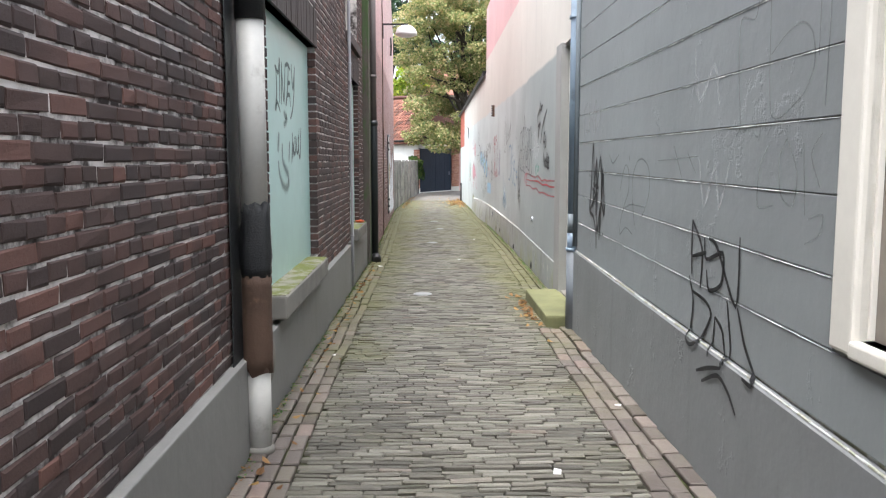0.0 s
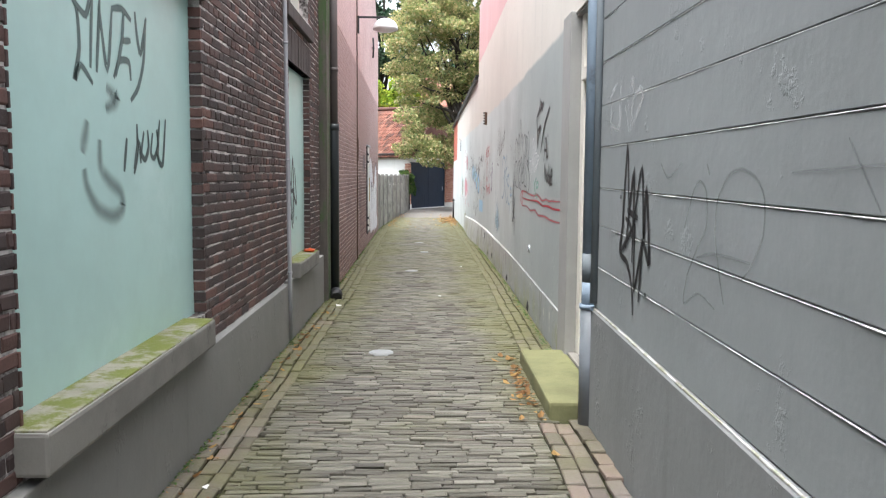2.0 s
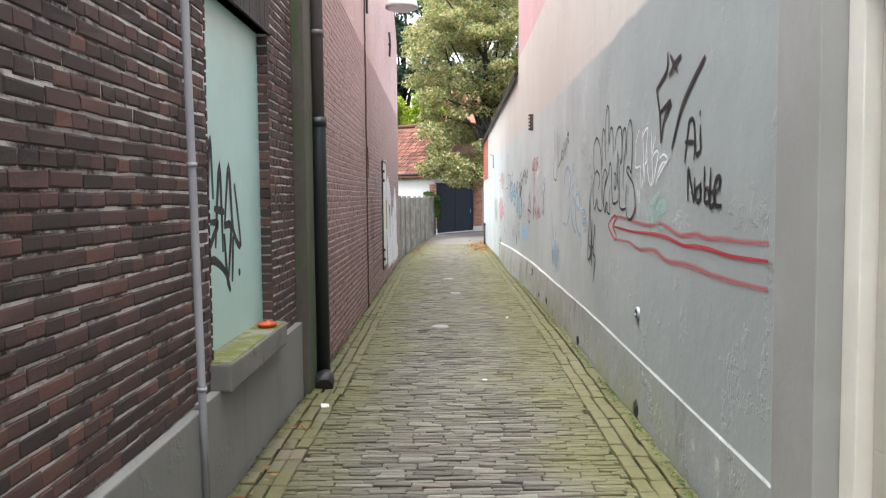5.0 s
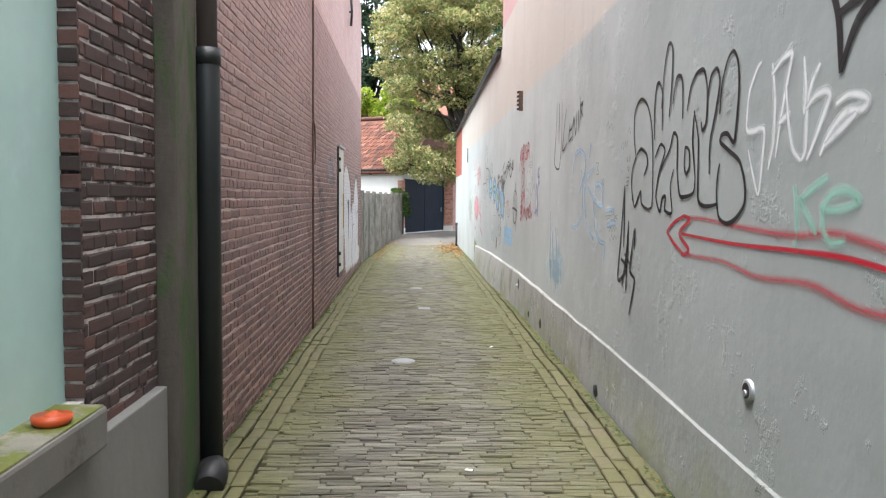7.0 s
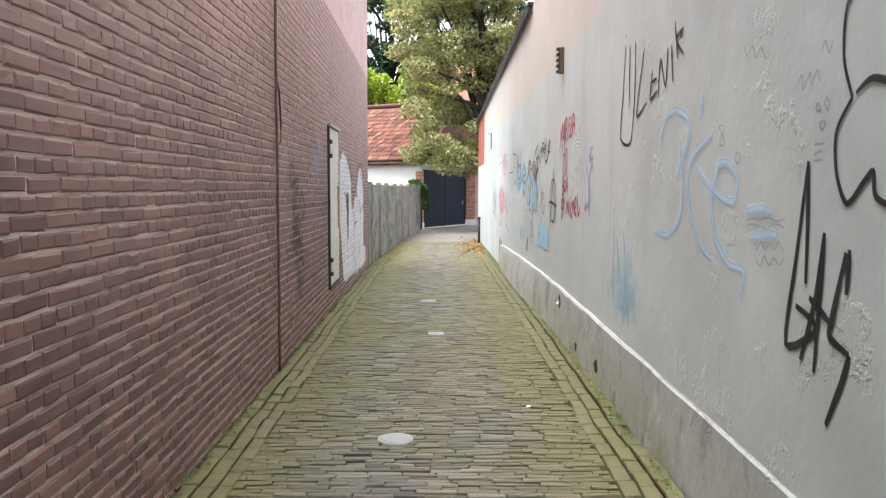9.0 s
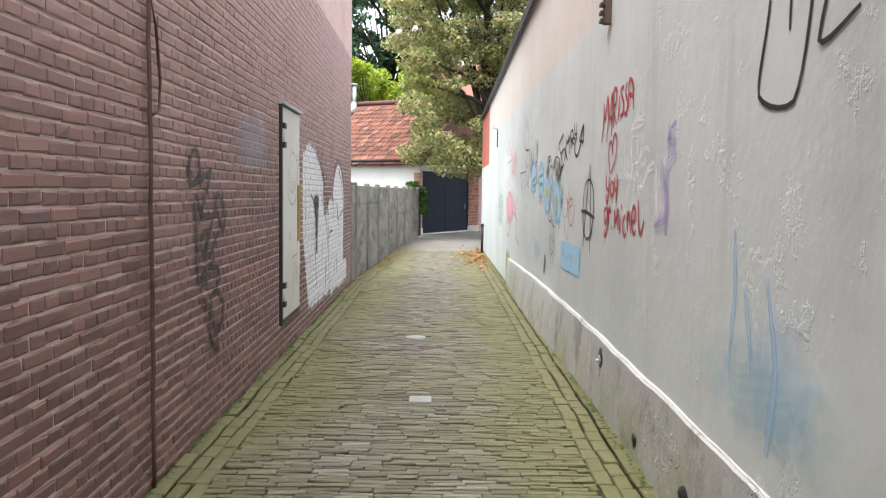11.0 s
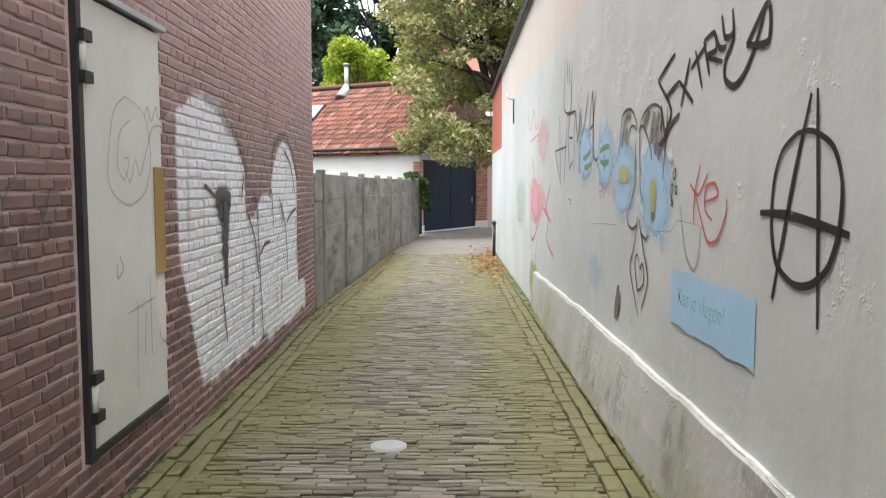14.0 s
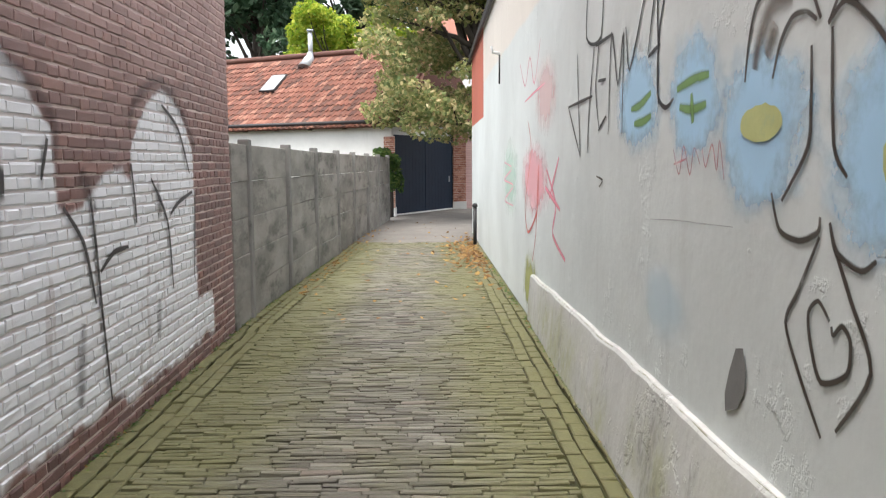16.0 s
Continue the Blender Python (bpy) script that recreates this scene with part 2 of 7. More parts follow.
M["stone_sill"] = plain("mossy_sill_stone", (0.26, 0.245, 0.20), 0.9, 0.35, 14, stain=(0.13, 0.145, 0.03), stain_at=(0.40, 0.55), bump=0.4)
M["sill_face"] = plain("grey_sill_stone", (0.20, 0.19, 0.17), 0.85, 0.3, 14, stain=(0.1, 0.09, 0.08))
M["step_moss"] = plain("green_concrete_step", (0.155, 0.155, 0.075), 0.9, 0.35, 10, stain=(0.105, 0.115, 0.045), bump=0.4)
M["concrete"] = plain("weathered_concrete", (0.235, 0.225, 0.205), 0.9, 0.4, 7, stain=(0.10, 0.098, 0.088), stain_at=(0.48, 0.68), bump=0.5, stretch=(1, 0.5, 1.4))
M["concrete_post"] = plain("dark_concrete_post", (0.19, 0.185, 0.175), 0.9, 0.35, 9, stain=(0.09, 0.09, 0.085), bump=0.4)
M["board_green"] = plain("pale_green_boarding", (0.43, 0.62, 0.585), 0.32, 0.09, 3, spec=0.5, bump=0.03, stain=(0.48, 0.66, 0.63))
M["door_white"] = plain("off_white_metal_door", (0.60, 0.61, 0.57), 0.4, 0.1, 4, stain=(0.52, 0.52, 0.46), bump=0.05)
M["steel"] = plain("grey_steel", (0.42, 0.45, 0.48), 0.4, 0.15, 20, metal=0.6)
M["navy"] = plain("navy_gate_paint", (0.014, 0.024, 0.04), 0.65, 0.15, 4, spec=0.2)
M["ochre"] = plain("ochre_cardboard", (0.36, 0.24, 0.075), 0.8, 0.3, 12, stain=(0.16, 0.11, 0.05))
M["frosted"] = plain("frosted_green_glass", (0.30, 0.52, 0.47), 0.25, 0.06, 3, spec=0.6, bump=0.02)
M["film_brown"] = plain("brown_window_film", (0.20, 0.175, 0.15), 0.25, 0.12, 3, spec=0.6, bump=0.02)
M["glass_dark"] = plain("dark_window_glass", (0.02, 0.023, 0.026), 0.08, 0.2, 3, spec=0.7, bump=0.0)
M["shade_white"] = plain("white_enamel_shade", (0.72, 0.74, 0.74), 0.3, 0.05, 5)
M["cap_grey"] = plain("light_grey_valve_cap", (0.235, 0.245, 0.25), 0.6, 0.2, 30, stain=(0.2, 0.21, 0.2))
M["white_litter"] = plain("white_plastic", (0.75, 0.75, 0.75), 0.5, 0.05)
M["orange_glass"] = plain("orange_red_plastic", (0.62, 0.10, 0.03), 0.3, 0.2, 30)
M["yellow_stone"] = plain("pale_stone_base", (0.62, 0.62, 0.60), 0.8, 0.1, 10)


def paving(name, stops, moss_amount):
    n = Net(name)
    o = n.xyz()
    col = n.ramp(n.rnd(), stops)
    col = n.mix(n.m("MULTIPLY", n.step(n.noise(45, 5, 0.7), 0.4, 0.75), 0.5), col, n.mix(0.55, col, (0.05, 0.045, 0.035)))
    side = n.m("ABSOLUTE", n.m("SUBTRACT", o[0], 0.25))
    edge = n.m("MULTIPLY", n.step(side, 0.25, 1.0), n.step(o[1], 2.0, 10.0))
    f = n.m("ADD", n.m("MULTIPLY", edge, 0.32), n.m("MULTIPLY", n.noise(1.1, 6, 0.7), 0.9))
    f = n.m("ADD", f, n.m("MULTIPLY", n.step(o[1], 4.0, 20.0), 0.14))
    green = n.step(f, 0.45, 0.88)
    col = n.mix(n.m("MULTIPLY", green, moss_amount), col, n.mix(n.noise(18, 5), (0.058, 0.057, 0.017), (0.132, 0.128, 0.043)))
    return n.done(col, 0.6, n.noise(60, 5, 0.75), 0.7, 0.008, 0.5)


M["paver"] = paving("paving_brick", [(0.0, (0.042, 0.038, 0.029)), (0.35, (0.078, 0.071, 0.056)), (0.75, (0.112, 0.104, 0.083)), (0.95, (0.165, 0.155, 0.13)), (1.0, (0.12, 0.094, 0.076))], 0.85)
M["paver_side"] = paving("edge_paving_brick", [(0.0, (0.075, 0.06, 0.052)), (0.4, (0.118, 0.098, 0.085)), (0.75, (0.155, 0.13, 0.112)), (1.0, (0.19, 0.135, 0.118))], 0.92)


def joint_soil(name):
    n = Net(name)
    col = n.mix(n.step(n.noise(2.0, 6, 0.7), 0.4, 0.62), (0.017, 0.015, 0.011), (0.040, 0.042, 0.014))
    return n.done(col, 0.95, n.noise(80, 5), 0.8, 0.01, 0.2)


M["soil"] = joint_soil("mossy_joint_soil")
M["pave_grey"] = plain("grey_pavement", (0.135, 0.125, 0.115), 0.85, 0.25, 16, stain=(0.11, 0.1, 0.085), bump=0.5)


def leafy(name, stops):
    n = Net(name)
    col = n.ramp(n.rnd(), stops)
    n.bsdf.inputs["Subsurface Weight"].default_value = 0.0
    b = n.done(col, 0.55, None, spec=0.3)
    tr = n.node("ShaderNodeBsdfTranslucent")
    n.put(col, tr.inputs[0])
    mx = n.node("ShaderNodeMixShader")
    mx.inputs[0].default_value = 0.5
    out = n.t.nodes["Material Output"]
    n.t.links.new(n.bsdf.outputs[0], mx.inputs[1]), n.t.links.new(tr.outputs[0], mx.inputs[2])
    n.t.links.new(mx.outputs[0], out.inputs[0])
    return b


M["leaf_olive"] = leafy("olive_leaves", [(0.0, (0.15, 0.20, 0.08)), (0.4, (0.28, 0.32, 0.13)), (0.7, (0.41, 0.40, 0.18)), (0.88, (0.50, 0.40, 0.21)), (1.0, (0.62, 0.53, 0.32))])
M["leaf_yellow"] = leafy("yellow_green_leaves", [(0.0, (0.14, 0.25, 0.025)), (0.5, (0.28, 0.38, 0.04)), (1.0, (0.45, 0.46, 0.07))])
M["leaf_dark"] = leafy("dark_green_leaves", [(0.0, (0.03, 0.06, 0.035)), (0.5, (0.055, 0.11, 0.062)), (1.0, (0.11, 0.17, 0.1))])
M["leaf_ivy"] = leafy("ivy_leaves", [(0.0, (0.03, 0.07, 0.02)), (0.6, (0.07, 0.14, 0.035)), (1.0, (0.16, 0.22, 0.06))])
M["leaf_dry"] = leafy("dry_leaves", [(0.0, (0.14, 0.07, 0.03)), (0.5, (0.28, 0.15, 0.06)), (1.0, (0.42, 0.27, 0.10))])
M["bark"] = plain("dark_bark", (0.05, 0.042, 0.035), 0.9, 0.4, 12, bump=0.8, stretch=(1, 1, 0.25))


def tile_material():
    n = Net("red_clay_pantile")
    col = n.ramp(n.rnd(), [(0.0, (0.075, 0.035, 0.028)), (0.4, (0.15, 0.06, 0.042)), (0.8, (0.21, 0.082, 0.055)), (1.0, (0.28, 0.14, 0.10))])
    col = n.mix(n.m("MULTIPLY", n.step(n.noise(2.5, 6, 0.7), 0.5, 0.72), 0.6), col, (0.12, 0.075, 0.06))
    return n.done(col, 0.75, n.noise(50, 4), 0.4, 0.006, 0.35)


M["tile"] = tile_material()


def spray(name, color, strength=0.95, soft=0.18):
    """Paint sprayed or drawn on a wall: solid in the middle of the line, thin at its rims."""
    n = Net(name)
    uv = n.node("ShaderNodeUVMap").outputs[0]
    s = n.node("ShaderNodeSeparateXYZ")
    n.put(uv, s.inputs[0])
    d = n.m("MINIMUM", s.outputs[1], n.m("SUBTRACT", 1.0, s.outputs[1]))
    a = n.step(d, 0.0, soft * 2)
    a = n.m("MULTIPLY", a, n.m("MULTIPLY", strength, n.m("SUBTRACT", 1.05, n.m("MULTIPLY", n.step(n.noise(14, 4), 0.5, 0.85), 0.45))))
    return n.done(color, 0.5, None, spec=0.4, alpha=a)


def haze(name, color, strength=0.7):
    """A soft-edged patch of spray paint."""
    n = Net(name)
    uv = n.node("ShaderNodeUVMap").outputs[0]
    s = n.node("ShaderNodeSeparateXYZ")
    n.put(uv, s.inputs[0])
    du = n.m("MINIMUM", s.outputs[0], n.m("SUBTRACT", 1.0, s.outputs[0]))
    dv = n.m("MINIMUM", s.outputs[1], n.m("SUBTRACT", 1.0, s.outputs[1]))
    ru, rv = n.m("SUBTRACT", 0.5, du), n.m("SUBTRACT", 0.5, dv)
    rad = n.m("SQRT", n.m("ADD", n.m("MULTIPLY", ru, ru), n.m("MULTIPLY", rv, rv)))
    d = n.m("ADD", n.m("SUBTRACT", 0.5, rad), n.m("MULTIPLY", n.m("SUBTRACT", n.noise(6, 5, 0.65), 0.5), 0.5))
    a = n.m("MULTIPLY", n.step(d, -0.02, 0.3), strength)
    return n.done(color, 0.6, None, spec=0.3, alpha=a)


# ---------------------------------------------------------------- mesh helpers
def mesh_from(name, verts, faces):
    me = bpy.data.meshes.new(name)
    me.from_pydata([tuple(v) for v in verts], [], faces)
    me.update()
    return me


def part(name, me, material, parent=None, label="", kind=""):
    if isinstance(me, bmesh.types.BMesh):
        d = bpy.data.meshes.new(name)
        me.to_mesh(d)
        me.free()
        me = d
    ob = new(name, me)
    if material and not me.materials:
        me.materials.append(material)
    if parent:
        ob.parent = parent
    if label or kind:
        tagged(ob, label, kind=kind)
    return ob


def thing(name, label, category, group="", kind="", at=None):
    e = new(name)
    e.empty_display_size = 0.1
    if at is not None:
        e.matrix_world = at
    return tagged(e, label, category, group, kind)


def box(x0, x1, y0, y1, z0, z1, bevel=0.0, bm=None):
    own = bm or bmesh.new()
    r = bmesh.ops.create_cube(own, size=1, matrix=Matrix.Translation(((x0 + x1) / 2, (y0 + y1) / 2, (z0 + z1) / 2)) @ Matrix.Diagonal((abs(x1 - x0), abs(y1 - y0), abs(z1 - z0), 1)))
    if bevel:
        bmesh.ops.bevel(own, geom=list({e for v in r["verts"] for e in v.link_edges}), offset=bevel, segments=2, affect="EDGES", profile=0.6)
    return own


def tube(points, radius, sides=14, bm=None, close=True, taper=None):
    """A round tube along points; taper gives the radius at each point."""
    own = bm or bmesh.new()
    pts = [Vector(p) for p in points]
    rings = []
    for i, p in enumerate(pts):
        d = (pts[min(i + 1, len(pts) - 1)] - pts[max(i - 1, 0)]).normalized()
        a = d.orthogonal().normalized() if abs(d.z) < 0.95 else Vector((1, 0, 0))
        a = (a - d * a.dot(d)).normalized()
        b = d.cross(a)
        r = taper[i] if taper else radius
        rings.append([own.verts.new(p + r * (math.cos(2 * math.pi * k / sides) * a + math.sin(2 * math.pi * k / sides) * b)) for k in range(sides)])
    for r0, r1 in zip(rings, rings[1:]):
        for k in range(sides):
            f = own.faces.new((r0[k], r0[(k + 1) % sides], r1[(k + 1) % sides], r1[k]))
            f.smooth = True
    if close:
        own.faces.new(rings[0][::-1]), own.faces.new(rings[-1])
    return own


def panel_wall(u0, u1, v0, v1, holes, depth, top=None, du=None):
    """A wall sheet in u (along), v (up), w (out of the face, 0 at the face, -depth at the back) with openings through it."""
    us = sorted({u0, u1, *[h[0] for h in holes], *[h[1] for h in holes]} | ({u0 + du * i for i in range(1, int((u1 - u0) / du) + 1) if u0 + du * i < u1 - 0.01} if du else set()))
    vs = sorted({v0, v1, *[h[2] for h in holes], *[h[3] for h in holes]})
    us = [u for u in us if u0 <= u <= u1]
    vs = [v for v in vs if v0 <= v <= v1]

    def solid(i, j):
        if not (0 <= i < len(us) - 1 and 0 <= j < len(vs) - 1):
            return False
        cu, cv = (us[i] + us[i + 1]) / 2, (vs[j] + vs[j + 1]) / 2
        return not any(h[0] < cu < h[1] and h[2] < cv < h[3] for h in holes)

    verts, faces, index = [], [], {}

    def vert(i, j, w):
        if (i, j, w) not in index:
            index[i, j, w] = len(verts)
            v = vs[j]
            if top and j == len(vs) - 1:
                v = top(us[i])
            verts.append((us[i], v, w))
        return index[i, j, w]

    for i in range(len(us) - 1):
        for j in range(len(vs) - 1):
            if not solid(i, j):
                continue
            a, b = i + 1, j + 1
            faces.append((vert(i, j, 0), vert(a, j, 0), vert(a, b, 0), vert(i, b, 0)))
            faces.append((vert(i, j, -depth), vert(i, b, -depth), vert(a, b, -depth), vert(a, j, -depth)))
            for (ni, nj), (p, q) in {(i - 1, j): ((i, b), (i, j)), (i + 1, j): ((a, j), (a, b)), (i, j - 1): ((i, j), (a, j)), (i, j + 1): ((a, b), (i, b))}.items():
                if not solid(ni, nj):
                    faces.append((vert(*p, 0), vert(*p, -depth), vert(*q, -depth), vert(*q, 0)))
    return verts, faces


BRICK_FACES = [(0, 1, 5, 4), (1, 2, 6, 5), (2, 3, 7, 6), (3, 0, 4, 7), (4, 5, 9, 8), (5, 6, 10, 9), (6, 7, 11, 10), (7, 4, 8, 11), (8, 9, 10, 11)]


def brick_verts(l, h, d, c=0.006, jit=0.0, rng=random):
    """A brick with worn edges, its face at w = d, centred in u and v."""
    out = []
    for w, s in ((0, 0), (d - c * 0.7, 0), (d, c)):
        for su, sv in ((-1, -1), (1, -1), (1, 1), (-1, 1)):
            j = rng.uniform(-jit, jit), rng.uniform(-jit, jit), rng.uniform(-jit, jit) * 0.6
            out.append((su * (l / 2 - s) + j[0], sv * (h / 2 - s) + j[1], w + (j[2] if w else 0)))
    return out


def lay_bricks(u0, u1, v0, v1, holes, course=0.062, unit=0.22, joint=0.007, rng=random, low=None):
    """Bricks in cross bond that leave the openings free: centre u, centre v, length."""
    out = []
    k = 0
    v = v0
    while v + course <= v1 + 1e-6:
        cv = v + course / 2
        spans = [(u0, u1)]
        for h in holes:
            if h[2] - 0.01 < cv < h[3] + 0.01:
                nxt = []
                for a, b in spans:
                    if h[1] <= a or h[0] >= b:
                        nxt.append((a, b))
                    else:
                        if h[0] - a > 0.03:
                            nxt.append((a, h[0]))
                        if b - h[1] > 0.03:
                            nxt.append((h[1], b))
                spans = nxt
        header = k % 2 == 1
        step = unit / 2 if header else unit
        off = (unit / 4 if header else (unit / 2 if k % 4 == 2 else 0.0))
        for a, b in spans:
            n0 = math.floor((a - off) / step)
            u = off + n0 * step
            while u < b:
                s, e = max(u, a), min(u + step, b)
                if e - s > 0.035:
                    out.append(((s + e) / 2, cv, e - s - joint))
                u += step
        v += course
        k += 1
    return out


def brick_skin(owner, place, bricks, height, depth, material, near, joined_name, rng, chamfer=0.006):
    """The bricks of a wall: those in the stretch 'near' are objects of their own, the rest one mesh."""
    verts, faces = [], []
    shared = {}
    count = 0
    for u, v, l in bricks:
        h = height * rng.uniform(0.95, 1.0)
        d = depth * rng.uniform(0.75, 1.15)
        m = place @ Matrix.Translation((u + rng.uniform(-0.004, 0.004), v + rng.uniform(-0.003, 0.003) + 0.006 * noise.noise((u * 0.7, v * 2, 0)), 0)) @ Euler((rng.uniform(-0.014, 0.014), rng.uniform(-0.010, 0.010), rng.uniform(-0.014, 0.014))).to_matrix().to_4x4()
        if near(u, v) and count < 290:
            key = round(l, 2)
            if key not in shared:
                shared[key] = mesh_from("brick", brick_verts(key, height * 0.98, depth, chamfer, 0.003, rng), BRICK_FACES)
                shared[key].materials.append(material)
            ob = new("brick", shared[key])
            ob.matrix_world = m
            ob.parent = owner
            count += 1
        else:
            n = len(verts)
            verts += [m @ Vector(p) for p in brick_verts(l, h, d, chamfer, 0.0035, rng)]
            faces += [tuple(i + n for i in f) for f in BRICK_FACES]
    me = mesh_from(joined_name, verts, faces)
    part(joined_name, me, material, owner, kind="stuff")


def left_place(x_a, y_a, x_b, y_b):
    """u runs along the alley from (x_a, y_a), v up, w to the right (into the alley)."""
    d = Vector((x_b - x_a, y_b - y_a, 0)).normalized()
    m = Matrix.Identity(4)
    m.col[0][:3], m.col[1][:3], m.col[2][:3], m.col[3][:3] = d, (0, 0, 1), d.cross(Vector((0, 0, 1))), (x_a, y_a, 0)
    return m


def ground_z(y):
    return 0.0 if y < 5 else -0.0095 * (min(y, 35.5) - 5)


def right_x(y):
    """The long plaster wall's face."""
    pts = ((8.6, 1.45), (14.0, 1.54), (20.0, 1.585), (28.0, 1.575), (38.5, 1.575))
    for (a, xa), (b, xb) in zip(pts, pts[1:]):
        if y <= b:
            return xa + (xb - xa) * (y - a) / (b - a)
    return pts[-1][1]


def leaf_cloud(blobs, count, size, rng, flat=0.6):
    """Many small bent leaves scattered in soft clumps: blobs are (x, y, z, rx, ry, rz)."""
    verts, faces = [], []
    vol = [b[3] * b[4] * b[5] for b in blobs]
    tot = sum(vol)
    for b, vv in zip(blobs, vol):
        for _ in range(int(count * vv / tot)):
            while True:
                p = Vector((rng.uniform(-1, 1), rng.uniform(-1, 1), rng.uniform(-1, 1)))
                r = p.length
                if r < 1 and rng.random() < 0.25 + 0.75 * r:
                    break
            c = Vector((b[0] + p.x * b[3], b[1] + p.y * b[4], b[2] + p.z * b[5]))
            s = size * rng.uniform(0.6, 1.4)
            m = Euler((rng.uniform(-1.1, 1.1), rng.uniform(-1.1, 1.1), rng.uniform(0, 6.28))).to_matrix()
            n = len(verts)
            for q in ((-0.5, 0, 0.05), (-0.12, -0.3, -0.03), (0.3, -0.2, 0.02), (0.55, 0, -0.1), (0.28, 0.22, 0.03), (-0.14, 0.28, -0.02)):
                verts.append(c + m @ (Vector(q) * s))
            faces += [(n, n + 1, n + 2, n + 3), (n, n + 3, n + 4, n + 5)]
    return verts, faces


# ---------------------------------------------------------------- ground
def ground_sheet():
    xs = [-400, -60, -12, -3, 0, 3, 12, 60, 400]
    ys = [-400, -40, -8, 5, 12, 20, 28, 35.5, 50, 80, 200, 600]
    verts = [(x, y, ground_z(y) - 0.014) for y in ys for x in xs]
    n = len(xs)
    faces = [(j * n + i, j * n + i + 1, (j + 1) * n + i + 1, (j + 1) * n + i) for j in range(len(ys) - 1) for i in range(n - 1)]
    return mesh_from("ground", verts, faces)


ground = tagged(part("ground", ground_sheet(), M["soil"]), "mossy soil ground under the alley paving", "ground", kind="structure")

# the paved yard in front of the gate
yard = bmesh.new()
box(-1.4, 9, 35.9, 60, ground_z(40) - 0.03, ground_z(40) + 0.004, bm=yard)
tagged(part("pavement_yard", yard, M["pave_grey"]), "worn grey brown paved yard before the gate", "pavement", kind="structure")

# ---------------------------------------------------------------- left house of dark brick
A_X, A_Y0, A_Y1 = -0.955, -2.0, 12.08
place_a = left_place(A_X - 0.008, 0, A_X - 0.008, 10)
holes_a = [(4.88, 7.02, 0.675, 2.46), (9.92, 11.28, 0.65, 2.53), (9.72, 11.25, 3.02, 4.3), (4.72, 6.72, 3.02, 4.3)]
wall_dark = thing("wall_dark_brick", "dark brown weathered brick house wall with pale mortar", "wall", kind="structure")
vs, fs = panel_wall(A_Y0, A_Y1, -0.05, 4.7, holes_a, 0.34)
part("mortar_bed", mesh_from("mortar_bed", [place_a @ Vector(v) for v in vs], fs), M["mortar_dark"], wall_dark)

# plinth of smooth render
def plinth_left():
    bm = bmesh.new()
    seg = [(-2.0, 4.4, 0.50), (4.42, 9.60, 0.50), (9.62, 12.06, 0.52)]
    for a, b, top in seg:
        box(A_X - 0.02, A_X + 0.045, a, b, -0.1, top, 0.008, bm)
    return bm


tagged(part("baseboard_render", plinth_left(), M["plinth_left"]), "smooth warm grey rendered plinth with damp stains", "plinth", kind="structure")


def boarded_window(y0, y1, z0, z1, label, sill_label, sill_gap):
    w = thing("window_boarded", label, "window", group="boarded windows of the dark house", kind="structure")
    part("board", box(A_X - 0.10, A_X - 0.07, y0 - 0.02, y1 + 0.02, z0 - 0.02, z1 + 0.02), M["board_green"], w, "pale green opaque pane")
    for k in range(int((z1 - z0) / 0.062)):
        z = z0 + 0.012 + k * 0.062
        for c in ((y1 - 0.012, y1 + 0.003), (y0 - 0.003, y0 + 0.012)):
            part("jamb_brick", box(A_X - 0.07, A_X + random.uniform(-0.003, 0.002), c[0] + random.uniform(-0.002, 0.002), c[1], z, z + 0.051, 0.004), M["brick_dark"], w)
    s = part("sill", box(A_X - 0.16, A_X + 0.105, y0 - 0.05, y1 - sill_gap, z0 - 0.14, z0 + 0.005, 0.014), M["sill_face"], w, sill_label)
    part("moss", box(A_X - 0.13, A_X + 0.095, y0 - 0.04, y1 - sill_gap - 0.01, z0, z0 + 0.011, 0.004), M["stone_sill"], s, "yellow green moss on the sill")
    # stone lintel with upright joints
    lint = part("lintel", box(A_X - 0.15, A_X + 0.012, y0 - 0.06, y1 + 0.06, z1, z1 + 0.005), M["stone_dark"], w)
    n = int((y1 - y0 + 0.12) / 0.066)
    for i in range(n):
        a = y0 - 0.06 + i * 0.066
        part("soldier_brick", box(A_X - 0.14, A_X + 0.01 + random.uniform(-0.003, 0.003), a + 0.002, a + 0.064, z1 + 0.002, z1 + 0.31, 0.004), M["stone_dark"], lint)
    return w


boarded_window(4.88, 7.02, 0.675, 2.46, "tall boarded window with pale green pane and graffiti", "mossy stone sill", 0.2)
boarded_window(9.92, 11.28, 0.65, 2.53, "narrow boarded window with pale green pane and tag", "mossy stone sill", 0.07)


def upper_window(y0, y1, z0, z1):
    w = thing("window_upper", "upper white sash window over a dark stone sill", "window", group="upper windows of the dark house", kind="structure")
    part("pane", box(A_X - 0.2, A_X - 0.18, y0, y1, z0, z1), M["glass_dark"], w)
    for c in ((y0, y0 + 0.09, z0, z1), (y1 - 0.09, y1, z0, z1), (y0 + 0.09, y1 - 0.09, z0, z0 + 0.1), (y0 + 0.09, y1 - 0.09, (z0 + z1) / 2, (z0 + z1) / 2 + 0.06)):
        part("frame_bar", box(A_X - 0.18, A_X - 0.1, c[0], c[1], c[2], c[3], 0.006), M["cream"], w)
    part("sill", box(A_X - 0.16, A_X + 0.05, y0 - 0.04, y1 + 0.04, z0 - 0.12, z0 + 0.004, 0.01), M["stone_dark"], w)


upper_window(9.72, 11.25, 3.02, 4.3)
upper_window(4.72, 6.72, 3.02, 4.3)


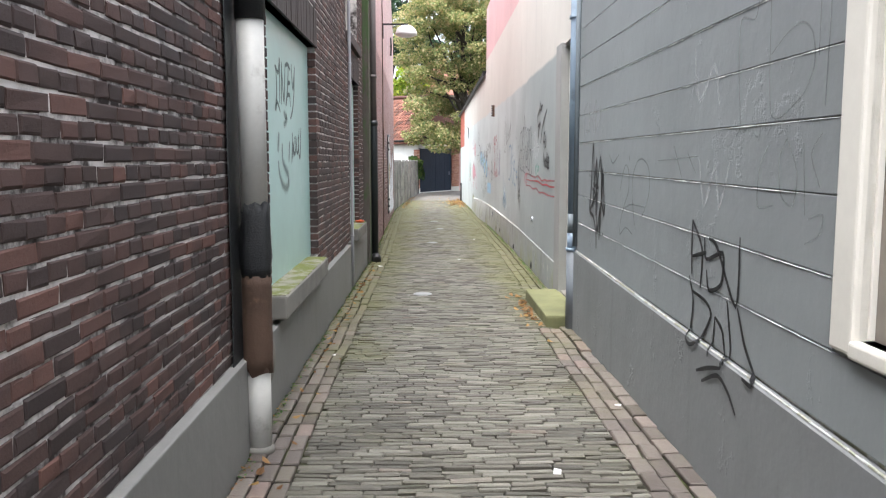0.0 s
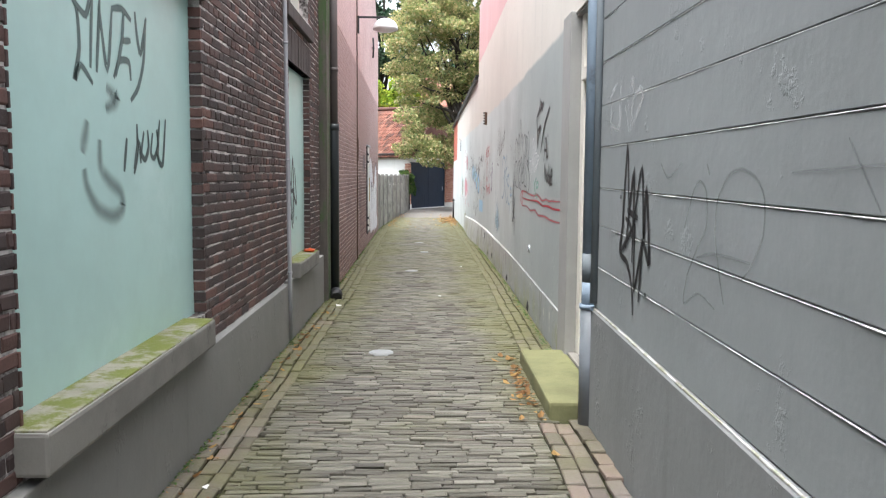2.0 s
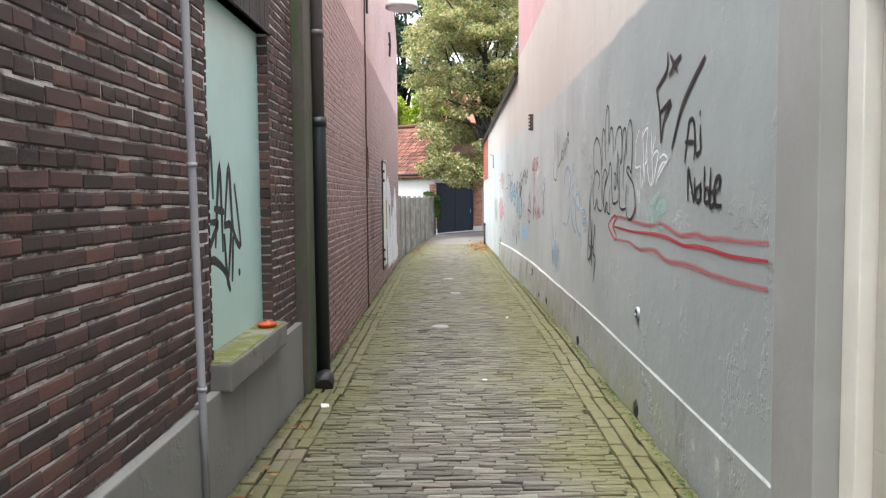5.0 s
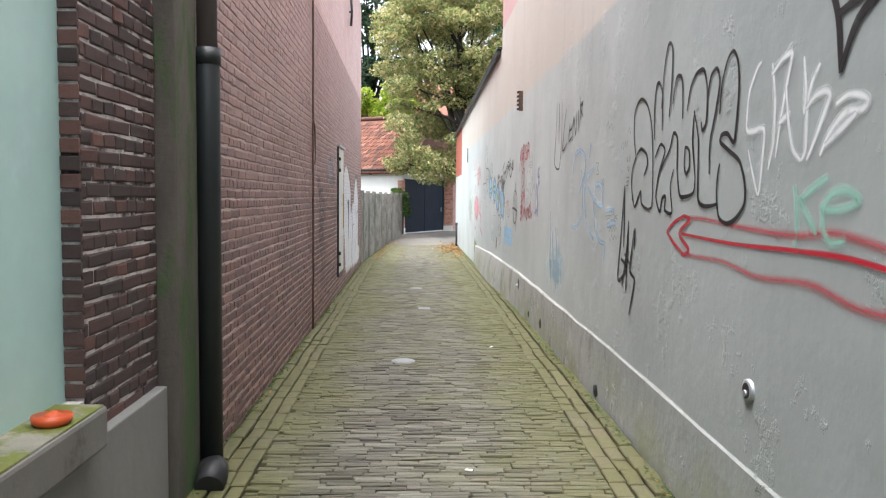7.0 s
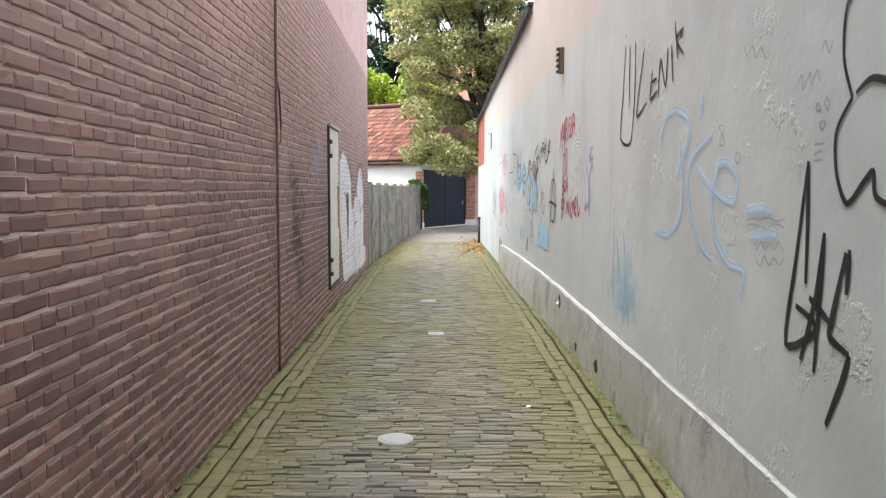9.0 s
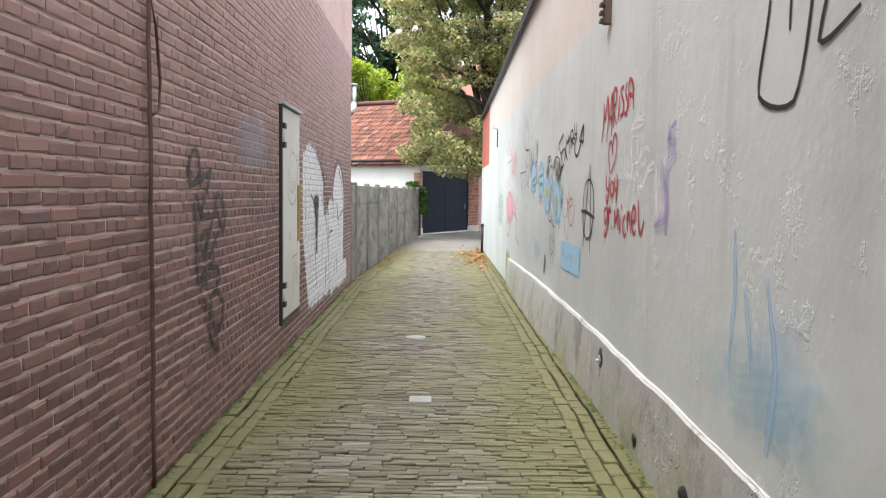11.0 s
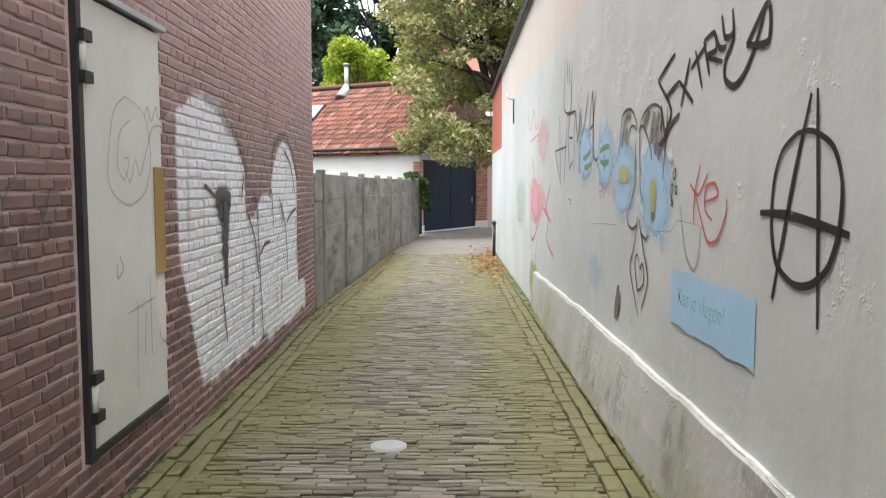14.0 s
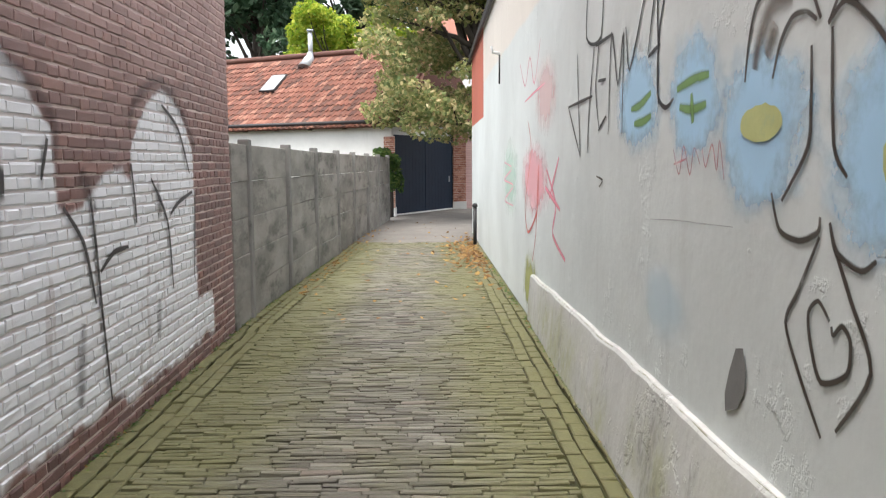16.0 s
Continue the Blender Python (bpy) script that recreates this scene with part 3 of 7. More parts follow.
# burnt drainpipe
def drainpipe_burnt():
    x, y = A_X + 0.092, 4.02
    t = thing("drainpipe", "white drainpipe with charred black tar and rust", "drainpipe")
    part("white_section", tube([(x, y, 1.25), (x, y, 2.2)], 0.066, 20), M["pipe_white"], t, "dirty white plastic section")
    part("upper_section", tube([(x, y, 2.18), (x, y, 4.7)], 0.075, 20), M["tar"], t, "black tarred upper section")
    rng = random.Random(4)
    bm = tube([(x, y, 0.92 + 0.05 * i) for i in range(8)], 0, 24, taper=[0.074, 0.077, 0.08, 0.079, 0.078, 0.075, 0.073, 0.07])
    for v in bm.verts:
        v.co.x += rng.uniform(-0.004, 0.004)
        v.co.y += rng.uniform(-0.004, 0.004)
        if v.co.z > 1.2:
            v.co.z += 0.10 * noise.noise((v.co.x * 22, v.co.y * 22, 1)) + rng.uniform(-0.012, 0.012)
    part("tar_sleeve", bm, M["tar"], t, "burnt black sleeve")
    bm = tube([(x, y, 0.45 + 0.06 * i) for i in range(9)], 0.074, 24)
    for v in bm.verts:
        if v.co.z < 0.46:
            v.co.z += 0.12 * noise.noise((v.co.x * 22, v.co.y * 22, 5))
    part("rust_sleeve", bm, M["rust"], t, "brown rusted iron sleeve")
    part("foot_section", tube([(x, y, -0.03), (x, y, 0.5)], 0.06, 20), M["pipe_white"], t)
    part("foot_collar", tube([(x, y, 0.0), (x, y, 0.035), (x, y, 0.05)], 0, 20, taper=[0.075, 0.072, 0.055]), M["sill_face"], t)
    # tar smeared on the wall behind the pipe, with a torn rim
    verts, faces = [], []
    zs = [0.5 + 0.04 * i for i in range(104)]
    for z in zs:
        verts.append((A_X + 0.014, 3.84 + 0.02 * noise.noise((0, 1, z * 3)), z))
        verts.append((A_X + 0.014, 4.50 + 0.09 * noise.noise((2, 1, z * 2.2)) + 0.05 * noise.noise((5, 1, z * 9)), z))
    faces = [(2 * i, 2 * i + 1, 2 * i + 3, 2 * i + 2) for i in range(len(zs) - 1)]
    b = bmesh.new()
    me = mesh_from("tar_smear", verts, faces)
    b.from_mesh(me)
    bmesh.ops.solidify(b, geom=b.faces[:], thickness=0.006)
    part("tar_smear", b, M["tar"], t, "torn black tar on the brick")


drainpipe_burnt()
hump = bmesh.new()
bmesh.ops.create_uvsphere(hump, u_segments=16, v_segments=10, radius=1, matrix=Matrix.Translation((A_X + 0.05, 4.42, 0.40)) @ Matrix.Diagonal((0.05, 0.09, 0.16, 1)))
tagged(part("cable_guard", hump, M["sill_face"]), "small rounded grey cement lump on the plinth", "fitting")


def conduit(x, y, z0, z1, r, mat, label, clips):
    t = thing("conduit", label, "conduit")
    part("pipe", tube([(x, y - 0.05 * (z - 0.3), z) for z in (z0, 0.6, 1.2, 1.8, 2.6, 3.6, z1)], r, 12), mat, t)
    for z in clips:
        part("clip", tube([(x, y - 0.05 * (z - 0.3), z), (x, y - 0.05 * (z - 0.3), z + 0.02)], r + 0.005, 12), mat, t)


conduit(A_X + 0.06, 9.55, 0.0, 4.7, 0.018, M["grey_pvc"], "thin grey plastic conduit up the brick wall", (0.6, 1.6, 2.6, 3.6))


def drainpipe_corner():
    x, y = -0.83, 12.49
    z = ground_z(y)
    t = thing("drainpipe", "black cast iron drainpipe with brown pipe above", "drainpipe")
    part("lower_section", tube([(x, y, z + 0.04), (x, y, 2.06), (x, y, 2.08)], 0, 20, taper=[0.062, 0.062, 0.058]), M["black_pipe"], t, "black cast iron lower section")
    part("upper_section", tube([(x, y, 2.06), (x, y, 4.7)], 0.05, 20), M["brown_pipe"], t, "brown grey upper section")
    part("collar", tube([(x, y, 2.03), (x, y, 2.11)], 0.067, 20), M["black_pipe"], t)
    for zz in (2.75, 4.3):
        part("socket", tube([(x, y, zz), (x, y, zz + 0.05)], 0.057, 20), M["brown_pipe"], t)
    part("bracket", box(x - 0.1, x + 0.01, y - 0.02, y + 0.02, 1.45, 1.5, 0.004), M["iron"], t)
    b = tube([(x + 0.02, y - 0.03, z + 0.075), (x + 0.03, y - 0.1, z + 0.06), (x + 0.04, y - 0.2, z + 0.03)], 0, 16, taper=[0.075, 0.08, 0.07])
    part("shoe", b, M["iron"], t, "dark iron shoe at the foot")


drainpipe_corner()
tagged(part("trim_corner_strip", box(-1.2, -0.868, 12.09, 12.43, -0.2, 4.7, 0.006), M["mossy_dark"]), "dark mossy joint between the two houses", "trim", kind="structure")

# ---------------------------------------------------------------- red brick house
B0, B1 = (-0.885, 12.2), (-1.125, 27.0)
place_b = left_place(B0[0] - 0.007, B0[1], B1[0] - 0.007, B1[1])
B_LEN = (Vector(B1) - Vector(B0)).length
wall_red = thing("wall_red_brick", "tall red brick gable wall, paler towards the top", "wall", kind="structure")
B_SPLIT = 3.55
hole_hatch = [(8.50, 9.50, 0.16, 2.15)]
vs, fs = panel_wall(0, B_LEN, -0.3, B_SPLIT, hole_hatch, 0.34)
part("mortar_bed", mesh_from("mortar_bed", [place_b @ Vector(v) for v in vs], fs), M["mortar_red"], wall_red)


def gable_top(u):
    return min(6.9, 5.5 + max(0.0, (B_LEN - u)) * 0.42)


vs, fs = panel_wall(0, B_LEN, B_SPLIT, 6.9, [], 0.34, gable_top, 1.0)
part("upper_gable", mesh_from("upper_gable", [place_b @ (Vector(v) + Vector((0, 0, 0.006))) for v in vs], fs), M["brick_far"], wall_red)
# back wall of the red house
part("return_wall", box(-8, -1.14, 26.68, 27.0, -0.4, 5.5), M["brick_far"], wall_red)


def b_point(y, w=0.0):
    """A place on the red wall's face: x at this y, w out of it."""
    return B0[0] + (B1[0] - B0[0]) * (y - B0[1]) / (B1[1] - B0[1]) + w


def metal_door():
    t = thing("door_meter_cupboard", "off-white steel cupboard door with graffiti", "door", kind="structure")
    t.matrix_world = place_b
    part("frame_recess", box(8.50, 9.50, 0.16, 2.15, -0.12, -0.06), M["iron"], t)
    part("leaf", box(8.545, 9.485, 0.185, 2.12, -0.058, 0.022, 0.006), M["door_white"], t, "off-white painted leaf")
    part("frame_side", box(8.495, 8.543, 0.14, 2.15, -0.06, 0.030, 0.004), M["iron"], t, "dark steel frame edge")
    part("frame_foot", box(8.543, 9.49, 0.14, 0.183, -0.06, 0.026, 0.004), M["iron"], t)
    part("rain_cap", box(8.47, 9.53, 2.135, 2.165, -0.02, 0.05, 0.004), M["steel"], t, "grey metal rain cap")
    for z in (0.42, 1.86):
        h = part("hinge", tube([(8.53, z - 0.10, 0.036), (8.53, z + 0.10, 0.036)], 0.016, 10), M["door_white"], t)
        for dz in (-0.085, 0.085):
            part("hinge_plate", box(8.505, 8.59, z + dz - 0.025, z + dz + 0.025, 0.024, 0.056, 0.003), M["iron"], h, "black steel hinge knuckle")
    part("lock_plate", box(9.35, 9.49, 0.86, 1.42, 0.0225, 0.032, 0.003), M["ochre"], t, "ochre rusted cover plate")
    part("stain", box(9.36, 9.48, 0.5, 0.84, 0.0222, 0.0236), M["cream"], t, "yellowish run below the plate")


metal_door()


def cable_run():
    t = thing("cable", "dark cable clipped up the red brick wall", "cable")
    rng = random.Random(3)
    pts = []
    for i in range(60):
        z = -0.1 + i * 0.115
        pts.append((b_point(17.35, 0.02 + rng.uniform(-0.003, 0.003)), 17.35 + rng.uniform(-0.006, 0.006), z))
    part("cable_line", tube(pts, 0.011, 8), M["rust"], t)
    part("loop", tube([(b_point(17.35, 0.02), 17.36, 2.3), (b_point(17.4, 0.03), 17.42, 2.15), (b_point(17.4, 0.03), 17.47, 1.9), (b_point(17.4, 0.03), 17.45, 1.75), (b_point(17.35, 0.02), 17.37, 1.72)], 0.008, 8), M["rust"], t)


cable_run()


def wall_lamp():
    y, z = 17.85, 4.30
    x = b_point(y)
    t = thing("wall_lamp", "black bracket wall lamp with white dome shade", "wall lamp")
    part("wall_plate", box(x, x + 0.03, y - 0.04, y + 0.04, z - 0.16, z + 0.16, 0.006), M["iron"], t)
    part("arm", box(x + 0.03, x + 0.56, y - 0.02, y + 0.02, z + 0.12, z + 0.155, 0.005), M["iron"], t)
    cx = x + 0.52
    rings = [(0.02, 0.12), (0.09, 0.11), (0.16, 0.075), (0.21, 0.02), (0.235, -0.05), (0.24, -0.09), (0.228, -0.09), (0.2, -0.02), (0.1, 0.07)]
    b = tube([(cx, y, z + h) for r, h in rings], 0, 28, taper=[r for r, h in rings], close=False)
    part("shade", b, M["shade_white"], t, "white enamel dome shade")
    g = bmesh.new()
    bmesh.ops.create_uvsphere(g, u_segments=18, v_segments=10, radius=0.215, matrix=Matrix.Translation((cx, y, z - 0.075)) @ Matrix.Diagonal((1, 1, 0.32, 1)))
    part("diffuser", g, M["shade_white"], t)


wall_lamp()


def wall_anchor(x, y, z, h):
    t = thing("wall_anchor", "black iron wall anchor on brick", "wall anchor")
    part("bar", tube([(x + 0.03, y, z - h / 2), (x + 0.045, y + 0.01, z), (x + 0.03, y, z + h / 2)], 0.022, 8), M["iron"], t)
    part("pin", tube([(x - 0.02, y, z), (x + 0.05, y, z)], 0.02, 8), M["iron"], t)


wall_anchor(b_point(23.2), 23.2, 4.7, 0.5)

# ---------------------------------------------------------------- grey painted house
F_X, F_Y1 = 1.315, 7.22
place_f = Matrix(((0, 0, -1, F_X), (-1, 0, 0, 0), (0, 1, 0, 0), (0, 0, 0, 1)))  # u runs back along the alley, w into it
wall_grey = thing("wall_grey", "blue-grey painted block wall with scored joints", "wall", kind="structure")
hole_f = [(-2.39, -0.9, 0.95, 2.75)]
vs, fs = panel_wall(-F_Y1, 2.0, -0.05, 3.82, hole_f, 0.34)
# whitish core, so that the scored gaps show a painted highlight
part("wall_core", mesh_from("wall_core", [place_f @ (Vector(v) + Vector((0, 0, -0.006))) for v in vs], fs), M["white_line"], wall_grey)


def ledge_f(y):
    return 0.55 + 0.023 * y


# courses of painted blocks, a scored joint between two courses
rng = random.Random(8)
edges = [0.66, 0.915, 1.155, 1.40, 1.645, 1.875, 2.12, 2.36, 2.60, 2.84, 3.08, 3.32, 3.56, 3.80]


def course_z(z, y):
    """The scored joints sink a little towards the alley mouth, the lower ones most."""
    return z + (0.018 if z < 1.2 else 0.007 if z < 1.5 else 0.002) * (y - 4.2)


for lo, hi in zip(edges, edges[1:]):
    for a, b in ((-2.0, 0.80), (0.80, 2.53), (2.53, 7.0)):
        if a == 0.80 and lo < 2.7 and hi > 0.93:
            continue
        bm = box(F_X - 0.002 - rng.uniform(0, 0.002), F_X + 0.01, a, b, lo + 0.0022, hi - 0.0022, 0.0022)
        for v in bm.verts:
            v.co.z = course_z(lo if v.co.z < (lo + hi) / 2 else hi, v.co.y) + v.co.z - (lo if v.co.z < (lo + hi) / 2 else hi)
        part("block_course", bm, M["plaster_grey"], wall_grey)
        if 0.8 < lo < 2.7:
            # a broken whitish bead paints in the highlight along the scored joint
            y = a
            while y < b - 0.05:
                e = min(b, y + rng.uniform(0.15, 0.9))
                if rng.random() < 0.85:
                    t = rng.uniform(0.0012, 0.0032)
                    z0, z1 = course_z(lo, y) - 0.005, course_z(lo, e) - 0.005
                    glint = tube([(F_X - 0.003, y, z0), (F_X - 0.004, (y + e) / 2, (z0 + z1) / 2), (F_X - 0.003, e, z1)], 0, 6, taper=[0.0012, t, 0.0012])
                    part("joint_lip", glint, M["joint_glint"], wall_grey)
                y = e
part("corner_strip", box(F_X - 0.006, F_X + 0.01, 7.003, F_Y1, 0.5, 3.8, 0.003), M["plaster_grey"], wall_grey)


def plinth_sweep(y0, y1, step, face, top, seed, roughness, foot=lambda y: 0.0):
    """A plinth whose face and top edge waver, closed at its ends."""
    verts, faces = [], []
    n = int((y1 - y0) / step) + 1
    for i in range(n + 1):
        y = min(y1, y0 + i * step)
        calm = min(1.0, max(0.2, (y - 13) / 6))
        w = calm * roughness * noise.noise((seed, y * 1.7, 0)) + calm * roughness * 0.5 * noise.noise((seed, y * 6, 3))
        x, z, g = face(y), top(y) + w * 0.8, ground_z(y) - 0.05
        back = x + 0.2
        for p in ((back, y, g), (x + 0.3 * w - foot(y), y, g), (x + w * 0.6 - foot(y) * 0.55, y, g + 0.5 * (z - g)), (x + w * 0.3, y, z - 0.012), (x + 0.014, y, z + 0.006), (back, y, z + 0.014)):
            verts.append(p)
        if i:
            a, b = (i - 1) * 6, i * 6
            faces += [(a + k, a + k + 1, b + k + 1, b + k) for k in range(5)]
    faces += [tuple(range(5, -1, -1)), tuple(len(verts) - 6 + k for k in range(6))]
    return mesh_from("plinth", verts, faces)


def bead(y0, y1, step, face, top, seed, rough, r):
    pts = []
    y = y0
    while y <= y1:
        calm = min(1.0, max(0.2, (y - 13) / 6))
        w = calm * rough * noise.noise((seed, y * 1.7, 0)) + calm * rough * 0.5 * noise.noise((seed, y * 6, 3))
        pts.append((face(y) + 0.012 + w * 0.3, y, top(y) + w * 0.8))
        y += step
    tp = [r * (0.75 + 0.6 * abs(noise.noise((seed + 3, p[1] * 2.5, 0)))) for p in pts]
    return tube(pts, r, 8, taper=tp)


tagged(part("baseboard_grey", plinth_sweep(-2.0, 7.2, 0.25, lambda y: F_X - 0.022, ledge_f, 2.0, 0.006), M["plinth_grey"]), "grey painted plinth of the block wall", "plinth", kind="structure")
tagged(part("trim_grey_ledge", bead(-2.0, 7.18, 0.12, lambda y: F_X - 0.022, ledge_f, 2.0, 0.006, 0.007), M["white_line"]), "whitish painted ledge line on grey wall", "trim", kind="structure")


def side_window():
    w = thing("window_side", "cream framed window with brown opaque pane", "window", kind="structure")
    y0, y1, z0, z1 = 0.9, 2.39, 0.95, 2.75
    part("pane", box(F_X + 0.05, F_X + 0.065, y0 - 0.01, y1 + 0.01, z0 - 0.03, z1 + 0.01), M["film_brown"], w, "brown opaque pane")
    part("frame_side", box(F_X - 0.02, F_X + 0.09, y1, y1 + 0.135, z0 - 0.05, z1 + 0.14, 0.012), M["cream"], w, "thick cream painted surround")
    part("frame_side", box(F_X - 0.02, F_X + 0.10, y0 - 0.155, y0, z0 - 0.05, z1 + 0.14, 0.012), M["cream"], w)
    part("frame_top", box(F_X - 0.02, F_X + 0.10, y0, y1, z1, z1 + 0.14, 0.012), M["cream"], w)
    part("sash", box(F_X + 0.03, F_X + 0.05, y1 - 0.012, y1, z0, z1, 0.003), M["cream"], w)
    part("sill", box(F_X - 0.03, F_X + 0.12, y0, y1, z0 - 0.055, z0, 0.01), M["cream"], w, "cream painted sill")


side_window()


def drainpipe_blue():
    x, y = F_X - 0.020, 7.10
    t = thing("drainpipe", "blue-grey painted drainpipe with pale patch", "drainpipe")
    part("upper_section", tube([(x, y, 1.02), (x, y, 3.82)], 0.051, 20), M["zinc_blue"], t)
    part("pale_band", tube([(x, y, 0.86), (x, y, 1.03)], 0.0515, 20), M["pipe_pale"], t, "pale unpainted band")
    part("middle_section", tube([(x, y, 0.70), (x, y, 0.865)], 0.051, 20), M["zinc_blue"], t)
    part("lower_section", tube([(x, y, -0.03), (x, y, 0.71)], 0.056, 20), M["pipe_grey"], t, "dark grey lower section")
    for z in (0.70, 2.72):
        c = part("clamp", tube([(x, y, z), (x, y, z + 0.028)], 0.062, 20), M["zinc_blue"], t)
        part("clamp_bolt", box(x - 0.01, x + 0.06, y - 0.085, y - 0.055, z, z + 0.028, 0.004), M["zinc_blue"], c)
    part("side_pipe", tube([(F_X - 0.02, y - 0.105, 0.75), (F_X - 0.02, y - 0.105, 3.82)], 0.022, 10), M["pipe_pale"], t, "thin pale side pipe")


drainpipe_blue()

# ---------------------------------------------------------------- long plaster wall
G0, G1, G2 = 7.22, 21.9, 38.3
hole_g = [(7.30, 8.62, -0.1, 2.72)]


def right_wall(name, y0, y1, z0, z1, holes, mat, label, top=None, off=0.0):
    vs, fs = panel_wall(y0, y1, z0, z1, holes, 0.35, top, 0.4)
    verts = []
    for u, v, w in vs:
        x = right_x(u) + off - w
        if w == 0:
            x += 0.0025 * noise.noise((u * 0.8, v * 0.8, 1.0))
        verts.append((x, u, v))
    fs = [f[::-1] for f in fs]
    return tagged(part(name, mesh_from(name, verts, fs), mat), label, "wall", kind="structure")


def low_top(y):
    return 3.85 - 0.014 * (y - 21.9)


wall_g = right_wall("wall_plaster", G0, 34.4, -0.4, 3.4, hole_g, M["plaster_white"], "long whitish plaster wall covered in graffiti")
right_wall("wall_plaster_middle", G0, G1, 3.4, 4.15, [], M["plaster_white"], "whitish plaster wall above the graffiti")
right_wall("wall_plaster_upper", G0, G1, 4.15, 5.5, [], M["plaster_pink"], "pink plastered upper wall", off=0.003)
right_wall("wall_plaster_far", G1, 34.4, 3.4, 3.9, [], M["plaster_white"], "whitish plaster garden wall under a dark coping", top=low_top)
right_wall("wall_end_lower", 34.4, G2, -0.4, 2.1, [], M["plaster_white"], "white plaster wall end")
right_wall("wall_end_red", 34.4, G2, 2.1, 3.7, [], M["paint_red"], "red painted top of the wall end", top=low_top)


def coping():
    t = thing("coping", "dark metal coping with gutter along the wall top", "coping", kind="structure")
    a, b = 22.0, 38.35
    bm, bm2 = bmesh.new(), bmesh.new()
    for own, dx, dz, hx, hz in ((bm, -0.02, 0.03, 0.20, 0.02), (bm2, -0.055, -0.05, 0.02, 0.03)):
        vv = []
        for y in (a, b):
            x = right_x(y) + (0.15 if own is bm else 0) + dx
            z = low_top(y) + dz
            vv.append([own.verts.new((x + sx * hx, y, z + sz * hz)) for sx, sz in ((-1, -1), (1, -1), (1, 1), (-1, 1))])
        for k in range(4):
            own.faces.new((vv[0][k], vv[0][(k + 1) % 4], vv[1][(k + 1) % 4], vv[1][k]))
        own.faces.new(vv[0][::-1]), own.faces.new(vv[1])
    part("cap", bm, M["iron"], t)
    part("edge_strip", bm2, M["iron"], t)


coping()


def plinth_out(y):
    pts = ((8.9, 0.008), (15.0, 0.011), (18.5, 0.028), (20.0, 0.03), (23.0, 0.036), (26.0, 0.034), (27.4, 0.03))
    for (a, xa), (b, xb) in zip(pts, pts[1:]):
        if y <= b:
            return xa + (xb - xa) * (y - a) / (b - a)
    return pts[-1][1]


def ledge_g(y):
    pts = ((8.9, 0.34), (13.0, 0.37), (19.0, 0.375), (23.4, 0.335), (27.4, 0.24))
    for (a, xa), (b, xb) in zip(pts, pts[1:]):
        if y <= b:
            return xa + (xb - xa) * (y - a) / (b - a)
    return pts[-1][1]


tagged(part("baseboard_plaster", plinth_sweep(8.96, 27.4, 0.12, lambda y: right_x(y) - plinth_out(y), ledge_g, 7.0, 0.022, lambda y: 0.075 * math.exp(-((y - 23.5) / 4.0) ** 2)), M["plaster_plinth"]), "stained crumbling plaster plinth", "plinth", kind="structure")
tagged(part("trim_plaster_ledge", bead(9.0, 27.35, 0.1, lambda y: right_x(y) - plinth_out(y), ledge_g, 7.0, 0.022, 0.004), M["white_line"]), "white painted ledge line on the plinth", "trim", kind="structure")

# door recess
part_jamb = thing("door_surround", "grey plastered door surround", "door surround", kind="structure")
part("far_jamb", box(1.415, 1.80, 8.607, 8.95, -0.06, 2.735, 0.006), M["jamb_grey"], part_jamb)
part("reveal_head", box(1.46, 1.80, 7.305, 8.60, 2.70, 2.716), M["jamb_grey"], part_jamb)


def front_door():
    d = thing("door_glazed", "cream door with tall frosted green pane", "door", kind="structure")
    X = 1.53
    part("threshold", box(1.44, 1.70, 7.307, 8.604, 0.0, 0.10, 0.01), M["sill_face"], d, "stone threshold")
    for a, b in ((7.31, 7.41), (8.50, 8.603)):
        part("frame_post", box(X - 0.03, X + 0.09, a, b, 0.10, 2.72, 0.006), M["cream"], d)
    part("transom", box(X - 0.05, X + 0.09, 7.41, 8.50, 2.20, 2.29, 0.006), M["cream"], d, "cream transom bar")
    part("fanlight", box(X + 0.03, X + 0.045, 7.41, 8.50, 2.29, 2.71), M["glass_dark"], d, "dark fanlight pane")
    leaf = part("leaf", box(X + 0.02, X + 0.065, 7.42, 8.49, 0.11, 0.66, 0.004), M["cream_dark"], d, "grey-brown lower door panel")
    for c in ((7.42, 7.54, 0.66, 2.19), (8.37, 8.49, 0.66, 2.19), (7.54, 8.37, 2.08, 2.19)):
        part("stile", box(X + 0.02, X + 0.065, *c, 0.004), M["cream_dark"], leaf)
    part("pane", box(X + 0.035, X + 0.048, 7.535, 8.375, 0.655, 2.09), M["frosted"], leaf, "frosted pale green glass")
    part("groove", box(X + 0.0165, X + 0.019, 7.44, 8.47, 0.40, 0.412), M["iron"], leaf)
    part("weather_bar", box(X - 0.01, X + 0.02, 7.43, 8.48, 0.12, 0.2, 0.01), M["cream"], leaf)
    part("handle", tube([(X + 0.02, 7.5, 1.05), (X - 0.03, 7.5, 1.05), (X - 0.03, 7.5, 1.22), (X + 0.02, 7.5, 1.22)], 0.01, 8), M["iron"], leaf, "black pull handle")


front_door()
part_step = tagged(part("doorstep", box(1.085, 1.44, 7.24, 8.78, -0.06, 0.085, 0.02), M["step_moss"]), "low concrete doorstep green with algae", "doorstep")

